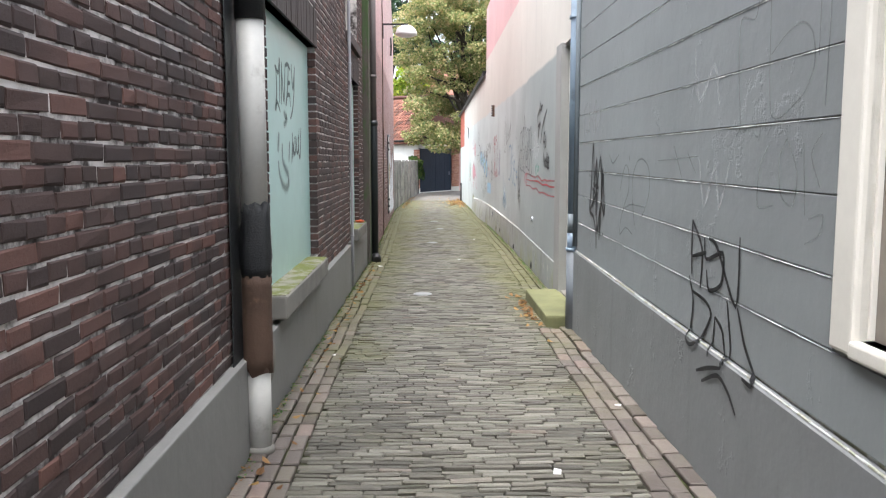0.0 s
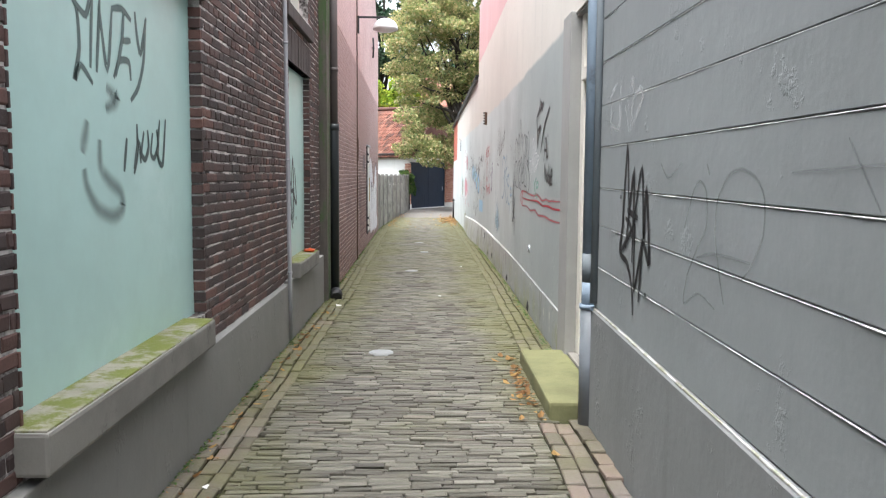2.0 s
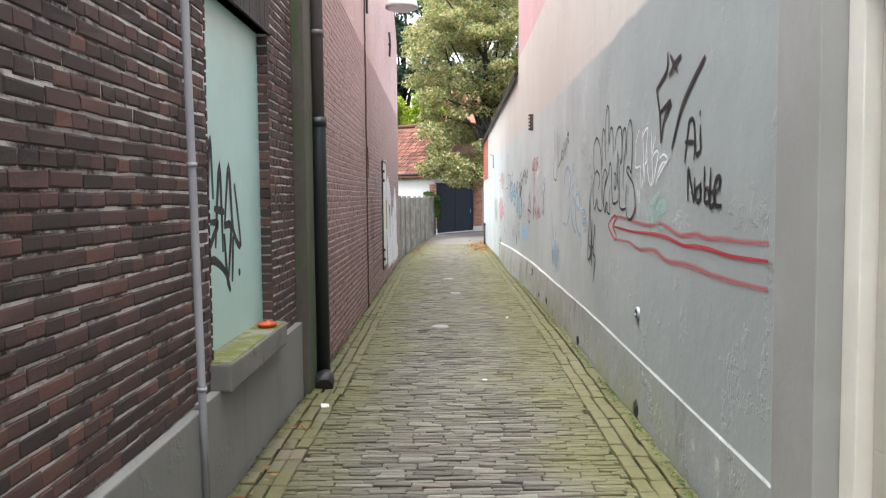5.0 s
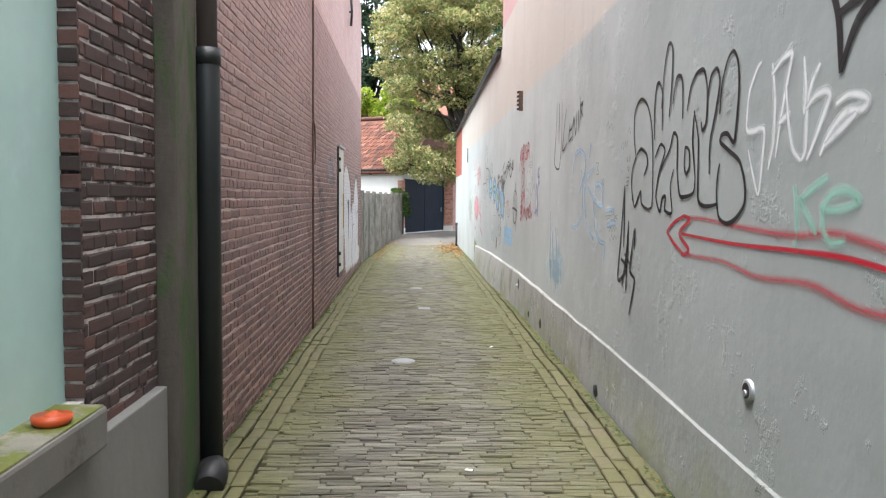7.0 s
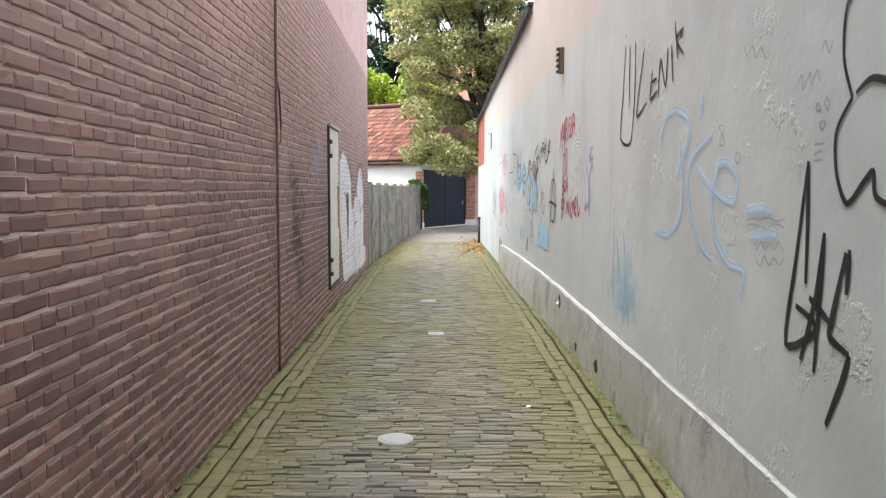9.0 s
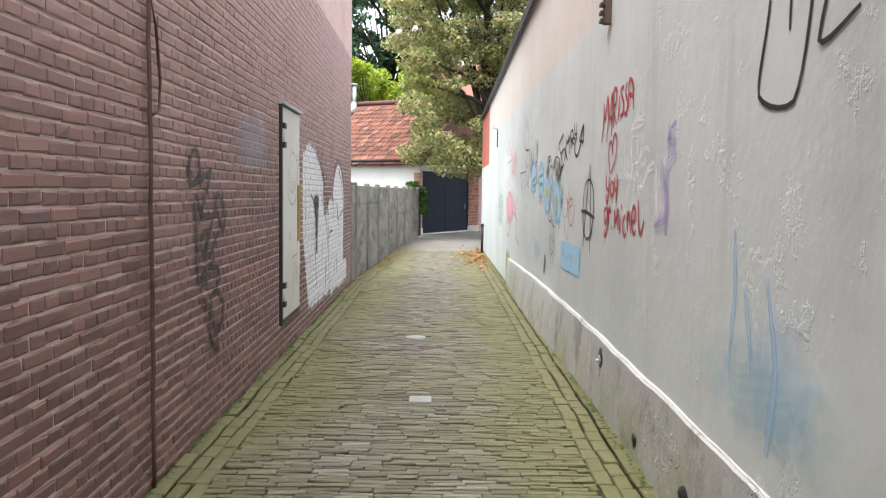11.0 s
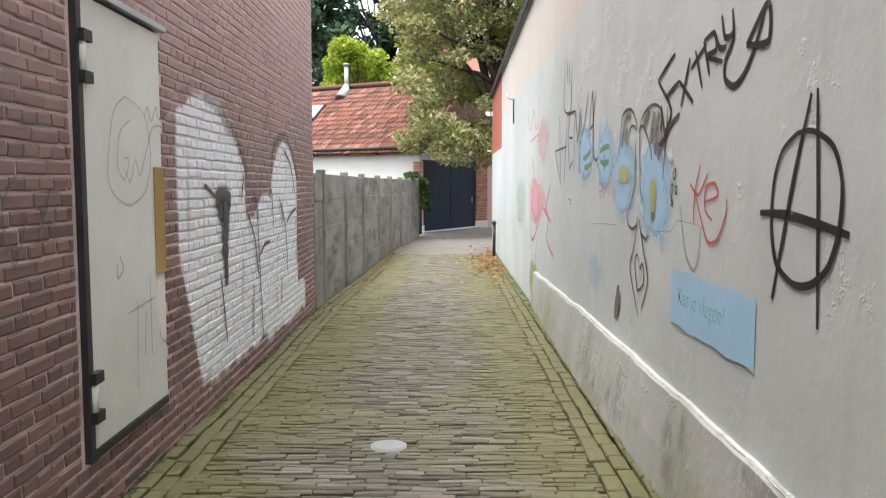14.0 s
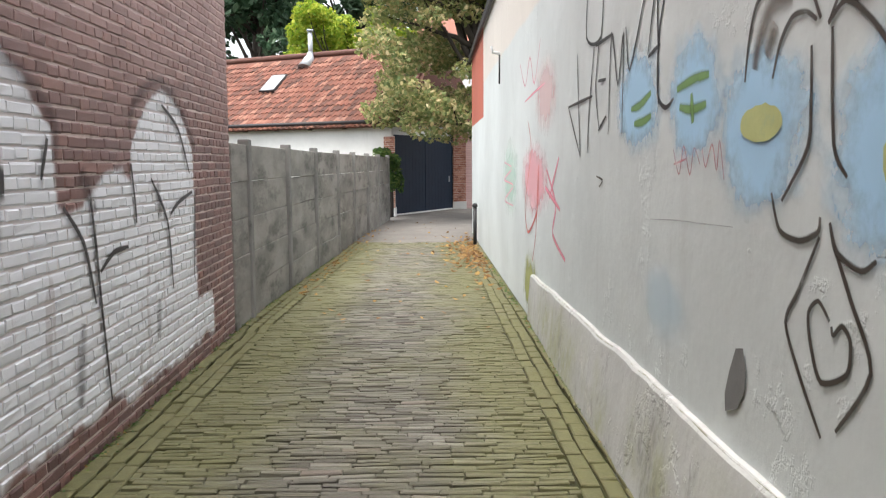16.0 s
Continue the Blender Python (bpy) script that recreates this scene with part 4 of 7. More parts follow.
# ---------------------------------------------------------------- the houses behind the alley walls
for nm, x0, x1, y0, y1, z1, body in (("dark", -7.0, -1.33, -2.0, 12.05, 4.66, "brick_far"), ("red", -8.0, -1.52, 12.25, 26.6, 5.4, "brick_far"), ("grey", 1.68, 8.0, -2.0, 7.18, 3.78, "plaster_house"), ("plaster", 1.98, 8.0, 7.24, 21.88, 5.46, "plaster_pink")):
    if nm == "grey":
        y0 = 2.9
    tagged(part("wall_body_" + nm, box(x0, x1, y0, y1, -0.4, z1), M[body]), "plain rear body of the house behind the alley", "wall", kind="structure")
    tagged(part("roof_" + nm, box(x0 - 0.1, x1 + 0.02, y0, y1, z1 + 0.004, z1 + 0.12, 0.02), M["tile"]), "flat red brown house roof", "roof", kind="structure")

# ---------------------------------------------------------------- concrete fence
posts = [(-1.155, 27.7), (-1.145, 29.8), (-1.10, 31.9), (-1.015, 34.0), (-0.93, 36.1), (-0.82, 38.2), (-0.70, 40.3), (-0.56, 42.4)]
fence = thing("fence_concrete", "weathered grey concrete post and panel fence", "fence")
FT = 1.47
for i, (x, y) in enumerate(posts):
    b = bmesh.new()
    z = ground_z(y)
    ang = math.atan2(0.05, 1)
    box(-0.055, 0.055, -0.06, 0.06, z - 0.1, FT + 0.05, 0.012, b)
    lean = 0.012 if i == 1 else random.uniform(-0.006, 0.006)
    bmesh.ops.transform(b, matrix=Matrix.Translation((x, y, 0)) @ Euler((lean, lean * 0.5, 0)).to_matrix().to_4x4(), verts=b.verts)
    part("post", b, M["concrete_post"], fence)
for (xa, ya), (xb, yb) in zip([(-1.15, 27.0)] + posts, posts):
    n = 5
    L = math.hypot(xb - xa, yb - ya)
    base = ground_z((ya + yb) / 2) - 0.03
    h = (FT - base) / n
    for k in range(n):
        b = box(-0.022, 0.022, -L / 2 + 0.035, L / 2 - 0.035, 0.0015, h - 0.0015, 0.010)
        tilt = random.uniform(-0.006, 0.006)
        bmesh.ops.transform(b, matrix=Matrix.Translation(((xa + xb) / 2 + random.uniform(-0.02, 0.02), (ya + yb) / 2, base + k * h)) @ Euler((tilt, random.uniform(-0.015, 0.015), -math.atan2(xb - xa, yb - ya))).to_matrix().to_4x4(), verts=b.verts)
        part("panel", b, M["concrete"], fence)

# ---------------------------------------------------------------- white house with pantile roof
H_DIR, H_BACK = Vector((0.88, -0.475, 0)).normalized(), Vector((0.475, 0.88, 0)).normalized()
H_ORG = Vector((-0.45, 44.5, 0))
hm = Matrix.Identity(4)
hm.col[0][:3], hm.col[1][:3], hm.col[2][:3], hm.col[3][:3] = H_DIR, H_BACK, (0, 0, 1), H_ORG
EAVE, RIDGE, RUN = 2.62, 5.2, 3.2
house = thing("white_house", "low white plastered house with red pantile roof", "house", at=hm)
part("wall", box(-13, -0.1, 0, 6.2, -0.5, EAVE), M["plaster_house"], house)
slope = math.atan2(RIDGE - EAVE, RUN)
part("gutter", tube([(-13, -0.24, EAVE - 0.06), (0.05, -0.24, EAVE - 0.06)], 0.06, 10), M["iron"], house, "dark gutter")
for i in range(9):
    part("gutter_bracket", box(-12.4 + i * 1.33, -12.35 + i * 1.33, -0.2, -0.002, EAVE - 0.26, EAVE - 0.03, 0.006), M["iron"], house)


def pantiles():
    """Rows of S-shaped tiles lapping down the slope; the verge and rows waver."""
    verts, faces = [], []
    rng = random.Random(12)
    pw, pl = 0.21, 0.30
    length = RUN / math.cos(slope) + 0.3
    rows = int(length / pl)
    c, s = math.cos(slope), math.sin(slope)
    for r in range(rows):
        for k in range(int(13.15 / pw)):
            u0 = -13.1 + k * pw
            d0 = -0.3 / c + r * pl + rng.uniform(-0.012, 0.012)
            d1 = d0 + pl * 1.12
            lift0, lift1 = 0.055 + rng.uniform(0, 0.012), 0.02
            n = len(verts)
            prof = [(0.0, 0.0), (0.2, -0.022), (0.45, -0.005), (0.62, 0.035), (0.8, 0.045), (1.02, 0.012)]
            for d, l in ((d0, lift0), (d1, lift1)):
                for pu, ph in prof:
                    hgt = l + ph
                    verts.append((u0 + pu * pw, d * c - hgt * s, EAVE + d * s + hgt * c))
            m = len(prof)
            faces += [(n + i, n + i + 1, n + m + i + 1, n + m + i) for i in range(m - 1)]
            b = len(verts)
            for pu, ph in prof:
                verts.append((u0 + pu * pw, d0 * c - (lift0 + ph - 0.02) * s, EAVE + d0 * s + (lift0 + ph - 0.02) * c))
            faces += [(b + i, b + i + 1, n + i + 1, n + i) for i in range(m - 1)]
    return mesh_from("pantiles", verts, faces)


bm = bmesh.new()
vv = [bm.verts.new(p) for p in ((-13.1, -0.28, EAVE - 0.24), (0.05, -0.28, EAVE - 0.24), (0.05, RUN, RIDGE - 0.02), (-13.1, RUN, RIDGE - 0.02), (-13.1, 2 * RUN + 0.2, EAVE), (0.05, 2 * RUN + 0.2, EAVE))]
bm.faces.new((vv[0], vv[1], vv[2], vv[3])), bm.faces.new((vv[3], vv[2], vv[5], vv[4])), bm.faces.new((vv[1], vv[5], vv[2])), bm.faces.new((vv[0], vv[3], vv[4])), bm.faces.new((vv[0], vv[4], vv[5], vv[1]))
roof = part("roof", bm, M["tile"], house, "red clay pantile roof")
tl = part("tile_field", pantiles(), M["tile"], roof, kind="stuff")
part("ridge_tiles", tube([(-13.1 + 0.4 * i, RUN, RIDGE + 0.03 + (0.012 if i % 2 else 0)) for i in range(33)], 0.11, 10), M["tile"], roof)
# flue and skylight on the roof
fl = part("flue", tube([(-5.2, 2.9, 4.9), (-5.2, 2.9, 6.0)], 0.085, 14), M["steel"], house, "white metal flue pipe")
part("flue_cap", tube([(-5.2, 2.9, 6.03), (-5.2, 2.9, 6.10)], 0.12, 14), M["steel"], fl)
part("flashing", tube([(-5.2, 2.6, 4.68), (-5.2, 2.85, 5.1), (-5.2, 2.9, 5.3)], 0, 14, taper=[0.30, 0.16, 0.09]), M["steel"], fl, "grey flashing cone")
sk = bmesh.new()
box(-0.34, 0.34, -0.5, 0.5, 0.0, 0.12, 0.01, sk)
bmesh.ops.transform(sk, matrix=Matrix.Translation((-5.95, 1.75, EAVE + 1.75 * math.tan(slope) + 0.04)) @ Euler((slope, 0, 0)).to_matrix().to_4x4(), verts=sk.verts)
skl = part("skylight", sk, M["iron"], house, "dark framed roof window")
sg = bmesh.new()
box(-0.28, 0.28, -0.43, 0.43, 0.118, 0.126, 0, sg)
bmesh.ops.transform(sg, matrix=Matrix.Translation((-5.95, 1.75, EAVE + 1.75 * math.tan(slope) + 0.04)) @ Euler((slope, 0, 0)).to_matrix().to_4x4(), verts=sg.verts)
gl = Net("skylight_glass")
part("pane", sg, gl.done((0.5, 0.52, 0.55), 0.1, None, spec=0.8), skl)

# ---------------------------------------------------------------- gate and its pillars
gd = Vector((1.85, 3.4, 0)).normalized()
gm = Matrix.Identity(4)
gm.col[0][:3], gm.col[1][:3], gm.col[2][:3], gm.col[3][:3] = gd, Vector((-gd.y, gd.x, 0)), (0, 0, 1), (-0.45, 44.4, ground_z(40))
gate = thing("gate", "closed dark navy boarded double gate", "gate", at=gm)
for i in range(18):
    a = 0.02 + i * 0.214
    part("board", box(a, a + 0.211, 0.0, 0.05, 0.05, 2.45, 0.004), M["navy"], gate)
part("bottom_rail", box(0.0, 3.87, -0.02, 0.07, 0.0, 0.045, 0.004), M["yellow_stone"], gate, "pale threshold strip")
part("handle", box(3.55, 3.6, -0.03, 0.0, 0.95, 1.15, 0.006), M["steel"], gate)
part("meeting_strip", box(1.91, 1.96, -0.015, 0.0, 0.05, 2.45, 0.003), M["navy"], gate)


def brick_pillar(x0, x1, y0, y1, z1, label):
    t = thing("gate_pillar", label, "pillar", group="gate pillars")
    z0 = ground_z(40) - 0.02
    part("core", box(x0 + 0.012, x1 - 0.012, y0 + 0.012, y1 - 0.012, z0, z1), M["mortar_red"], t)
    part("base", box(x0 - 0.02, x1 + 0.02, y0 - 0.02, y1, z0, z0 + 0.28, 0.01), M["yellow_stone"], t, "pale stone base")
    rg = random.Random(2)
    for nm, mat, w in (("bricks_front", Matrix(((1, 0, 0, x0), (0, 0, -1, y0 + 0.012), (0, 1, 0, 0), (0, 0, 0, 1))), x1 - x0), ("bricks_side", Matrix(((0, 0, -1, x0 + 0.012), (-1, 0, 0, y1), (0, 1, 0, 0), (0, 0, 0, 1))), y1 - y0)):
        brick_skin(t, mat, lay_bricks(0, w, z0 + 0.28, z1, []), 0.051, 0.012, M["brick_orange"], lambda u, v: False, nm, rg)


brick_pillar(1.42, 1.86, 47.75, 48.2, 2.6, "orange red brick gate pillar on stone base")
brick_pillar(-0.75, -0.42, 44.0, 44.36, 2.1, "brick gate pillar beside the climbing plant")
part("yard_wall", box(1.86, 9.0, 48.0, 48.3, -0.4, 2.6), M["brick_far"], None)
tagged(bpy.data.objects["yard_wall"], "dark brick yard wall beyond the gate", "wall", kind="structure")
pg = thing("garden_post", "black post before the gate pillar", "post")
part("shaft", tube([(-0.52, 43.75, ground_z(40)), (-0.52, 43.75, 1.5)], 0.055, 10), M["iron"], pg)


def back_house():
    hs = thing("back_house", "pale brick house half hidden behind the tree", "house")
    part("wall", box(0.2, 11, 55.0, 62, -0.4, 6.0), M["plaster_house"], hs)
    bm = bmesh.new()
    vv = [bm.verts.new(p) for p in ((-0.1, 54.7, 5.9), (11.3, 54.7, 5.9), (11.3, 58.5, 8.4), (-0.1, 58.5, 8.4), (-0.1, 62.3, 5.9), (11.3, 62.3, 5.9))]
    for f in ((0, 1, 2, 3), (3, 2, 5, 4), (1, 5, 2), (0, 3, 4), (0, 4, 5, 1)):
        bm.faces.new([vv[i] for i in f])
    part("roof", bm, M["tile"], hs)
    for x in (1.6, 4.2):
        w = part("window", box(x, x + 1.0, 54.96, 54.99, 3.0, 4.5), M["glass_dark"], hs)
        for c in ((x - 0.06, x, 2.94, 4.56), (x + 1.0, x + 1.06, 2.94, 4.56), (x + 0.47, x + 0.53, 3.0, 4.5)):
            part("frame", box(c[0], c[1], 54.93, 54.99, c[2], c[3]), M["shade_white"], w)
        part("sill", box(x - 0.1, x + 1.1, 54.88, 54.99, 2.86, 2.94), M["shade_white"], w)


back_house()


# ---------------------------------------------------------------- trees and ivy
def limb(bm, a, b, r0, r1, rng, wob=0.15):
    pts, n = [], 7
    a, b = Vector(a), Vector(b)
    for i in range(n):
        f = i / (n - 1)
        p = a.lerp(b, f) + Vector((rng.uniform(-wob, wob), rng.uniform(-wob, wob), rng.uniform(-wob, wob) * 0.5)) * (0 if i in (0,) else 1)
        pts.append(p)
    tube(pts, 0, 8, bm, True, [r0 + (r1 - r0) * i / (n - 1) for i in range(n)])


def tree(name, label, base, height, spread, clumps, leaves, size, mat, seed, r0, inside):
    rng = random.Random(seed)
    t = thing(name, label, "tree")
    bm = bmesh.new()
    bx, by, bz = base
    limb(bm, base, (bx + rng.uniform(-0.3, 0.3), by, bz + height * 0.85), r0, r0 * 0.2, rng, 0.12)
    blobs = []
    while len(blobs) < clumps:
        x, y, z = bx + rng.uniform(-1, 1) * spread[0], by + rng.uniform(-1, 1) * spread[1], bz + height * rng.uniform(spread[2], 1)
        if inside(x, y, z):
            r = rng.uniform(0.55, 1.0) * spread[3]
            blobs.append((x, y, z, r * rng.uniform(0.9, 1.4), r * rng.uniform(0.9, 1.4), r * rng.uniform(0.5, 0.85)))
    for b in blobs[:: max(1, clumps // 26)]:
        f = rng.uniform(0.25, 0.65)
        s = (bx, by, bz + min(height * f, max(0.8, b[2] - bz - 0.6)))
        limb(bm, s, b[:3], r0 * 0.4, 0.015, rng, 0.1)
    part("trunk", bm, M["bark"], t)
    v, f = leaf_cloud(blobs, leaves, size, rng)
    part("crown", mesh_from("crown", v, f), mat, t, kind="stuff")


gz = ground_z(40)


def main_crown(x, y, z):
    left = -1.5 if z < 4 else (-1.0 if z < 6 else -1.6)
    low = 2.15 if x > 0.2 else 2.6
    if x < -0.75 and z > 4.2 and z < 6.5:
        return False
    return x > left and z > low and (x - 1.9) ** 2 / 12 + (z - 6.5) ** 2 / 34 < 1


tree("tree", "broad tree with olive and browning leaves over the gate", (2.1, 42.6, gz), 12.0, (4.2, 2.3, 0.16, 0.6), 330, 66000, 0.135, M["leaf_olive"], 21, 0.24, main_crown)
tree("tree", "yellow-green leafy tree behind the pantile roof", (-2.6, 56.0, gz), 8.0, (2.6, 1.8, 0.55, 0.75), 34, 9000, 0.2, M["leaf_yellow"], 5, 0.2, lambda x, y, z: (x + 2.6) ** 2 / 7 + (z - 6.3) ** 2 / 4 < 1)
for k, (x, y, h, s) in enumerate(((-9.0, 66, 17, 5), (-3.5, 70, 20, 6), (3.0, 68, 19, 7), (-15, 70, 18, 8), (9.5, 66, 17, 9))):
    tree("tree", "tall dark green tree in the distance", (x, y, gz), h, (4.6, 3.0, 0.3, 1.3), 46, 8000, 0.42, M["leaf_dark"], 40 + s, 0.3, lambda a, b, c, x=x, h=h: (a - x) ** 2 / 18 + (c - h * 0.62) ** 2 / (h * 0.4) ** 2 < 1)

ivy = thing("climbing_plant", "ivy hanging over the fence end and pillar", "climbing plant")
rng = random.Random(9)
v, f = leaf_cloud([(-0.55, 43.5, 1.35, 0.32, 0.35, 0.25), (-0.42, 43.6, 1.0, 0.2, 0.3, 0.45), (-0.5, 43.4, 0.75, 0.16, 0.2, 0.3), (-0.75, 43.3, 1.6, 0.3, 0.4, 0.15), (-0.25, 43.7, 0.75, 0.1, 0.2, 0.35)], 1300, 0.1, rng)
part("leaves", mesh_from("ivy", v, f), M["leaf_ivy"], ivy, kind="stuff")
part("stem", tube([(-0.55, 43.6, gz), (-0.5, 43.55, 0.5), (-0.55, 43.5, 1.4)], 0.025, 6), M["bark"], ivy)


# ---------------------------------------------------------------- graffiti
INK = {
    "ink_black": spray("black_spray", (0.012, 0.012, 0.014), 0.98, 0.1),
    "ink_black2": spray("worn_black_spray", (0.022, 0.018, 0.02), 0.97, 0.18),
    "ink_soft2": spray("soft_dark_spray", (0.05, 0.035, 0.04), 0.4, 0.25),
    "ink_dark": spray("dark_grey_spray", (0.06, 0.085, 0.085), 0.9),
    "ink_grey": spray("grey_spray", (0.10, 0.145, 0.14), 0.85),
    "ink_faint": spray("faint_grey_spray", (0.13, 0.14, 0.145), 0.45, 0.25),
    "ink_white": spray("faded_white_spray", (0.6, 0.61, 0.63), 0.45, 0.25),
    "ink_white2": spray("white_spray", (0.86, 0.87, 0.9), 0.65, 0.25),
    "ink_mint": spray("mint_spray", (0.33, 0.7, 0.57), 0.45, 0.25),
    "ink_red": spray("red_spray", (0.42, 0.012, 0.03), 0.95),
    "ink_red_soft": spray("soft_red_spray", (0.45, 0.04, 0.06), 0.6, 0.25),
    "ink_red2": spray("orange_red_spray", (0.5, 0.05, 0.03), 0.85),
    "ink_pink": spray("pink_spray", (0.85, 0.22, 0.32), 0.7, 0.25),
    "ink_blue": spray("pale_blue_spray", (0.45, 0.64, 0.85), 0.6, 0.25),
    "ink_leaf": spray("leaf_green_spray", (0.16, 0.30, 0.07), 0.8, 0.2),
    "ink_purple": spray("pale_purple_spray", (0.45, 0.38, 0.66), 0.4, 0.25),
    "ink_brown": spray("dark_brown_spray", (0.035, 0.025, 0.018), 0.93),
    "ink_brown_soft": spray("soft_brown_spray", (0.10, 0.065, 0.04), 0.6, 0.25),
}
FACE = {
    "board": lambda y, w, z: A_X - 0.07 + w,
    "grey": lambda y, w, z: F_X - 0.005 - w - (0.023 if z < ledge_f(y) + 0.01 else 0.0),
    "plaster": lambda y, w, z: right_x(y) - 0.003 - w,
    "brick": lambda y, w, z: b_point(y, 0.006 + w),
}


def smooth(pts, n=5):
    """A round curve through the points of a stroke."""
    out = []
    p = [pts[0]] + list(pts) + [pts[-1]]
    for a, b, c, d in zip(p, p[1:], p[2:], p[3:]):
        for i in range(n):
            t = i / n
            out.append(tuple(0.2 * (b[k] + (c[k] - b[k]) * t) + 0.4 * (2 * b[k] + (c[k] - a[k]) * t + (2 * a[k] - 5 * b[k] + 4 * c[k] - d[k]) * t * t + (3 * b[k] - a[k] - 3 * c[k] + d[k]) * t ** 3) for k in (0, 1)))
    return out + [tuple(pts[-1])]


def graffiti(label, ink, width, face, strokes, lift=0.0):
    t = thing("graffiti", label, "graffiti")
    for s, stroke in enumerate(strokes):
        verts, faces, uvs = [], [], []
        p = [Vector(q) for q in smooth(stroke)]
        w = 0.0008 + 0.0003 * (s % 6) + lift
        L = len(p)
        for i, q in enumerate(p):
            d = (p[min(i + 1, L - 1)] - p[max(i - 1, 0)])
            d = d.normalized() if d.length > 1e-6 else Vector((1, 0))
            n = Vector((-d.y, d.x))
            end = min(1.0, 0.65 + 1.2 * min(i, L - 1 - i) / L)
            h = width * 0.62 * end * (1 + 0.15 * noise.noise((q.x * 5, q.y * 5, s)))
            for sgn, v in ((-1, 0.0), (1, 1.0)):
                r = q + n * h * sgn
                verts.append((FACE[face](r.x, w, r.y), r.x, r.y))
                uvs.append((i / L, v))
            if i:
                k = len(verts)
                faces.append((k - 4, k - 2, k - 1, k - 3))
        me = mesh_from("stroke", verts, faces)
        lay = me.uv_layers.new(name="UVMap")
        for loop in me.loops:
            lay.data[loop.index].uv = uvs[loop.vertex_index]
        part("stroke", me, ink, t)
    return t


def patch(label, color, strength, face, y0, y1, z0, z1, w=0.0006):
    me = mesh_from("spray_patch", [(FACE[face](y, w, z), y, z) for y, z in ((y0, z0), (y1, z0), (y1, z1), (y0, z1))], [(0, 1, 2, 3)])
    lay = me.uv_layers.new(name="UVMap")
    for loop, uv in zip(me.loops, ((0, 0), (1, 0), (1, 1), (0, 1))):
        lay.data[loop.index].uv = uv
    return tagged(part("spray_patch", me, haze("haze", color, strength)), label, "graffiti")


def written(label, words, color, face, y, z, size, slope=0.0, shear=0.0, squeeze=1.0, bold=0.012, w=0.002):
    """Hand-written words on the right-hand walls; y is where the first letter begins."""
    cu = bpy.data.curves.new("writing", "FONT")
    cu.body, cu.size, cu.shear, cu.offset = words, size, shear, bold
    cu.space_character = 1.05
    ob = new("writing", cu)
    bpy.context.view_layer.update()
    me = bpy.data.meshes.new_from_object(ob.evaluated_get(bpy.context.evaluated_depsgraph_get()))
    bpy.data.objects.remove(ob)
    c, s = math.cos(slope), math.sin(slope)
    for v in me.vertices:
        u, t = v.co.x * squeeze, v.co.y
        u, t = u * c - t * s, u * s + t * c
        v.co = (FACE[face](y - u, w, z + t), y - u, z + t)
    me.materials.clear()
    return tagged(part("writing", me, color), label, "graffiti")


M["marker_red"] = plain("red_marker", (0.36, 0.015, 0.04), 0.5, 0.2, 20)
M["marker_black"] = plain("black_marker", (0.02, 0.02, 0.022), 0.5, 0.3, 20)
M["patch_blue"] = plain("flat_blue_paint", (0.36, 0.58, 0.76), 0.6, 0.08, 6, bump=0.05)


def blue_board():
    verts, faces = [], []
    n = 14
    for i in range(n + 1):
        y = 21.2 - 1.06 * i / n
        lo, hi = 0.67 + 0.02 * noise.noise((y * 6, 1, 0)), 0.93 + 0.015 * noise.noise((y * 7, 4, 0))
        for z in (lo, hi):
            verts.append((FACE["plaster"](y, 0.002, z), y, z))
    faces = [(2 * i, 2 * i + 1, 2 * i + 3, 2 * i + 2) for i in range(n)]
    tagged(part("blue_patch", mesh_from("blue_patch", verts, faces), M["patch_blue"]), "flat light blue painted block with a question", "graffiti")


blue_board()
written("small black question written on blue paint", "Kan je vlegen?", M["marker_black"], "plaster", 21.09, 0.775, 0.12, 0.0, 0.2, 0.88, -0.0035, 0.0035)
patch("large pale blue spray smear on plaster wall", (0.45, 0.66, 0.82), 0.3, "plaster", 15.75, 16.45, 0.5, 1.0)
graffiti("pale blue spray drips on plaster wall", INK["ink_blue"], 0.06, "plaster", [[(16.52, 1.25), (16.5, 1.0), (16.55, 0.7)], [(16.4, 1.05), (16.3, 0.75)], [(16.2, 1.1), (16.1, 0.8), (16.15, 0.5)]])
patch("pale turquoise spray smear on plaster wall", (0.5, 0.7, 0.78), 0.35, "plaster", 15.6, 16.9, 0.45, 0.9)
patch("pink spray smear far along the wall", (0.86, 0.4, 0.45), 0.6, "plaster", 26.4, 28.4, 0.75, 1.5)
patch("pale green spray smear far along the wall", (0.5, 0.72, 0.6), 0.4, "plaster", 28.6, 30.6, 0.6, 1.6)
patch("pale pink spray smear far along the wall", (0.8, 0.5, 0.5), 0.4, "plaster", 26.0, 27.4, 1.5, 2.2)
patch("greenish algae streak down plaster wall", (0.36, 0.38, 0.1), 0.7, "plaster", 27.0, 28.2, -0.25, 0.45, 0.004)
patch("pale blue faded spray on red brick", (0.4, 0.42, 0.5), 0.35, "brick", 18.9, 20.3, 1.45, 2.0, 0.004)
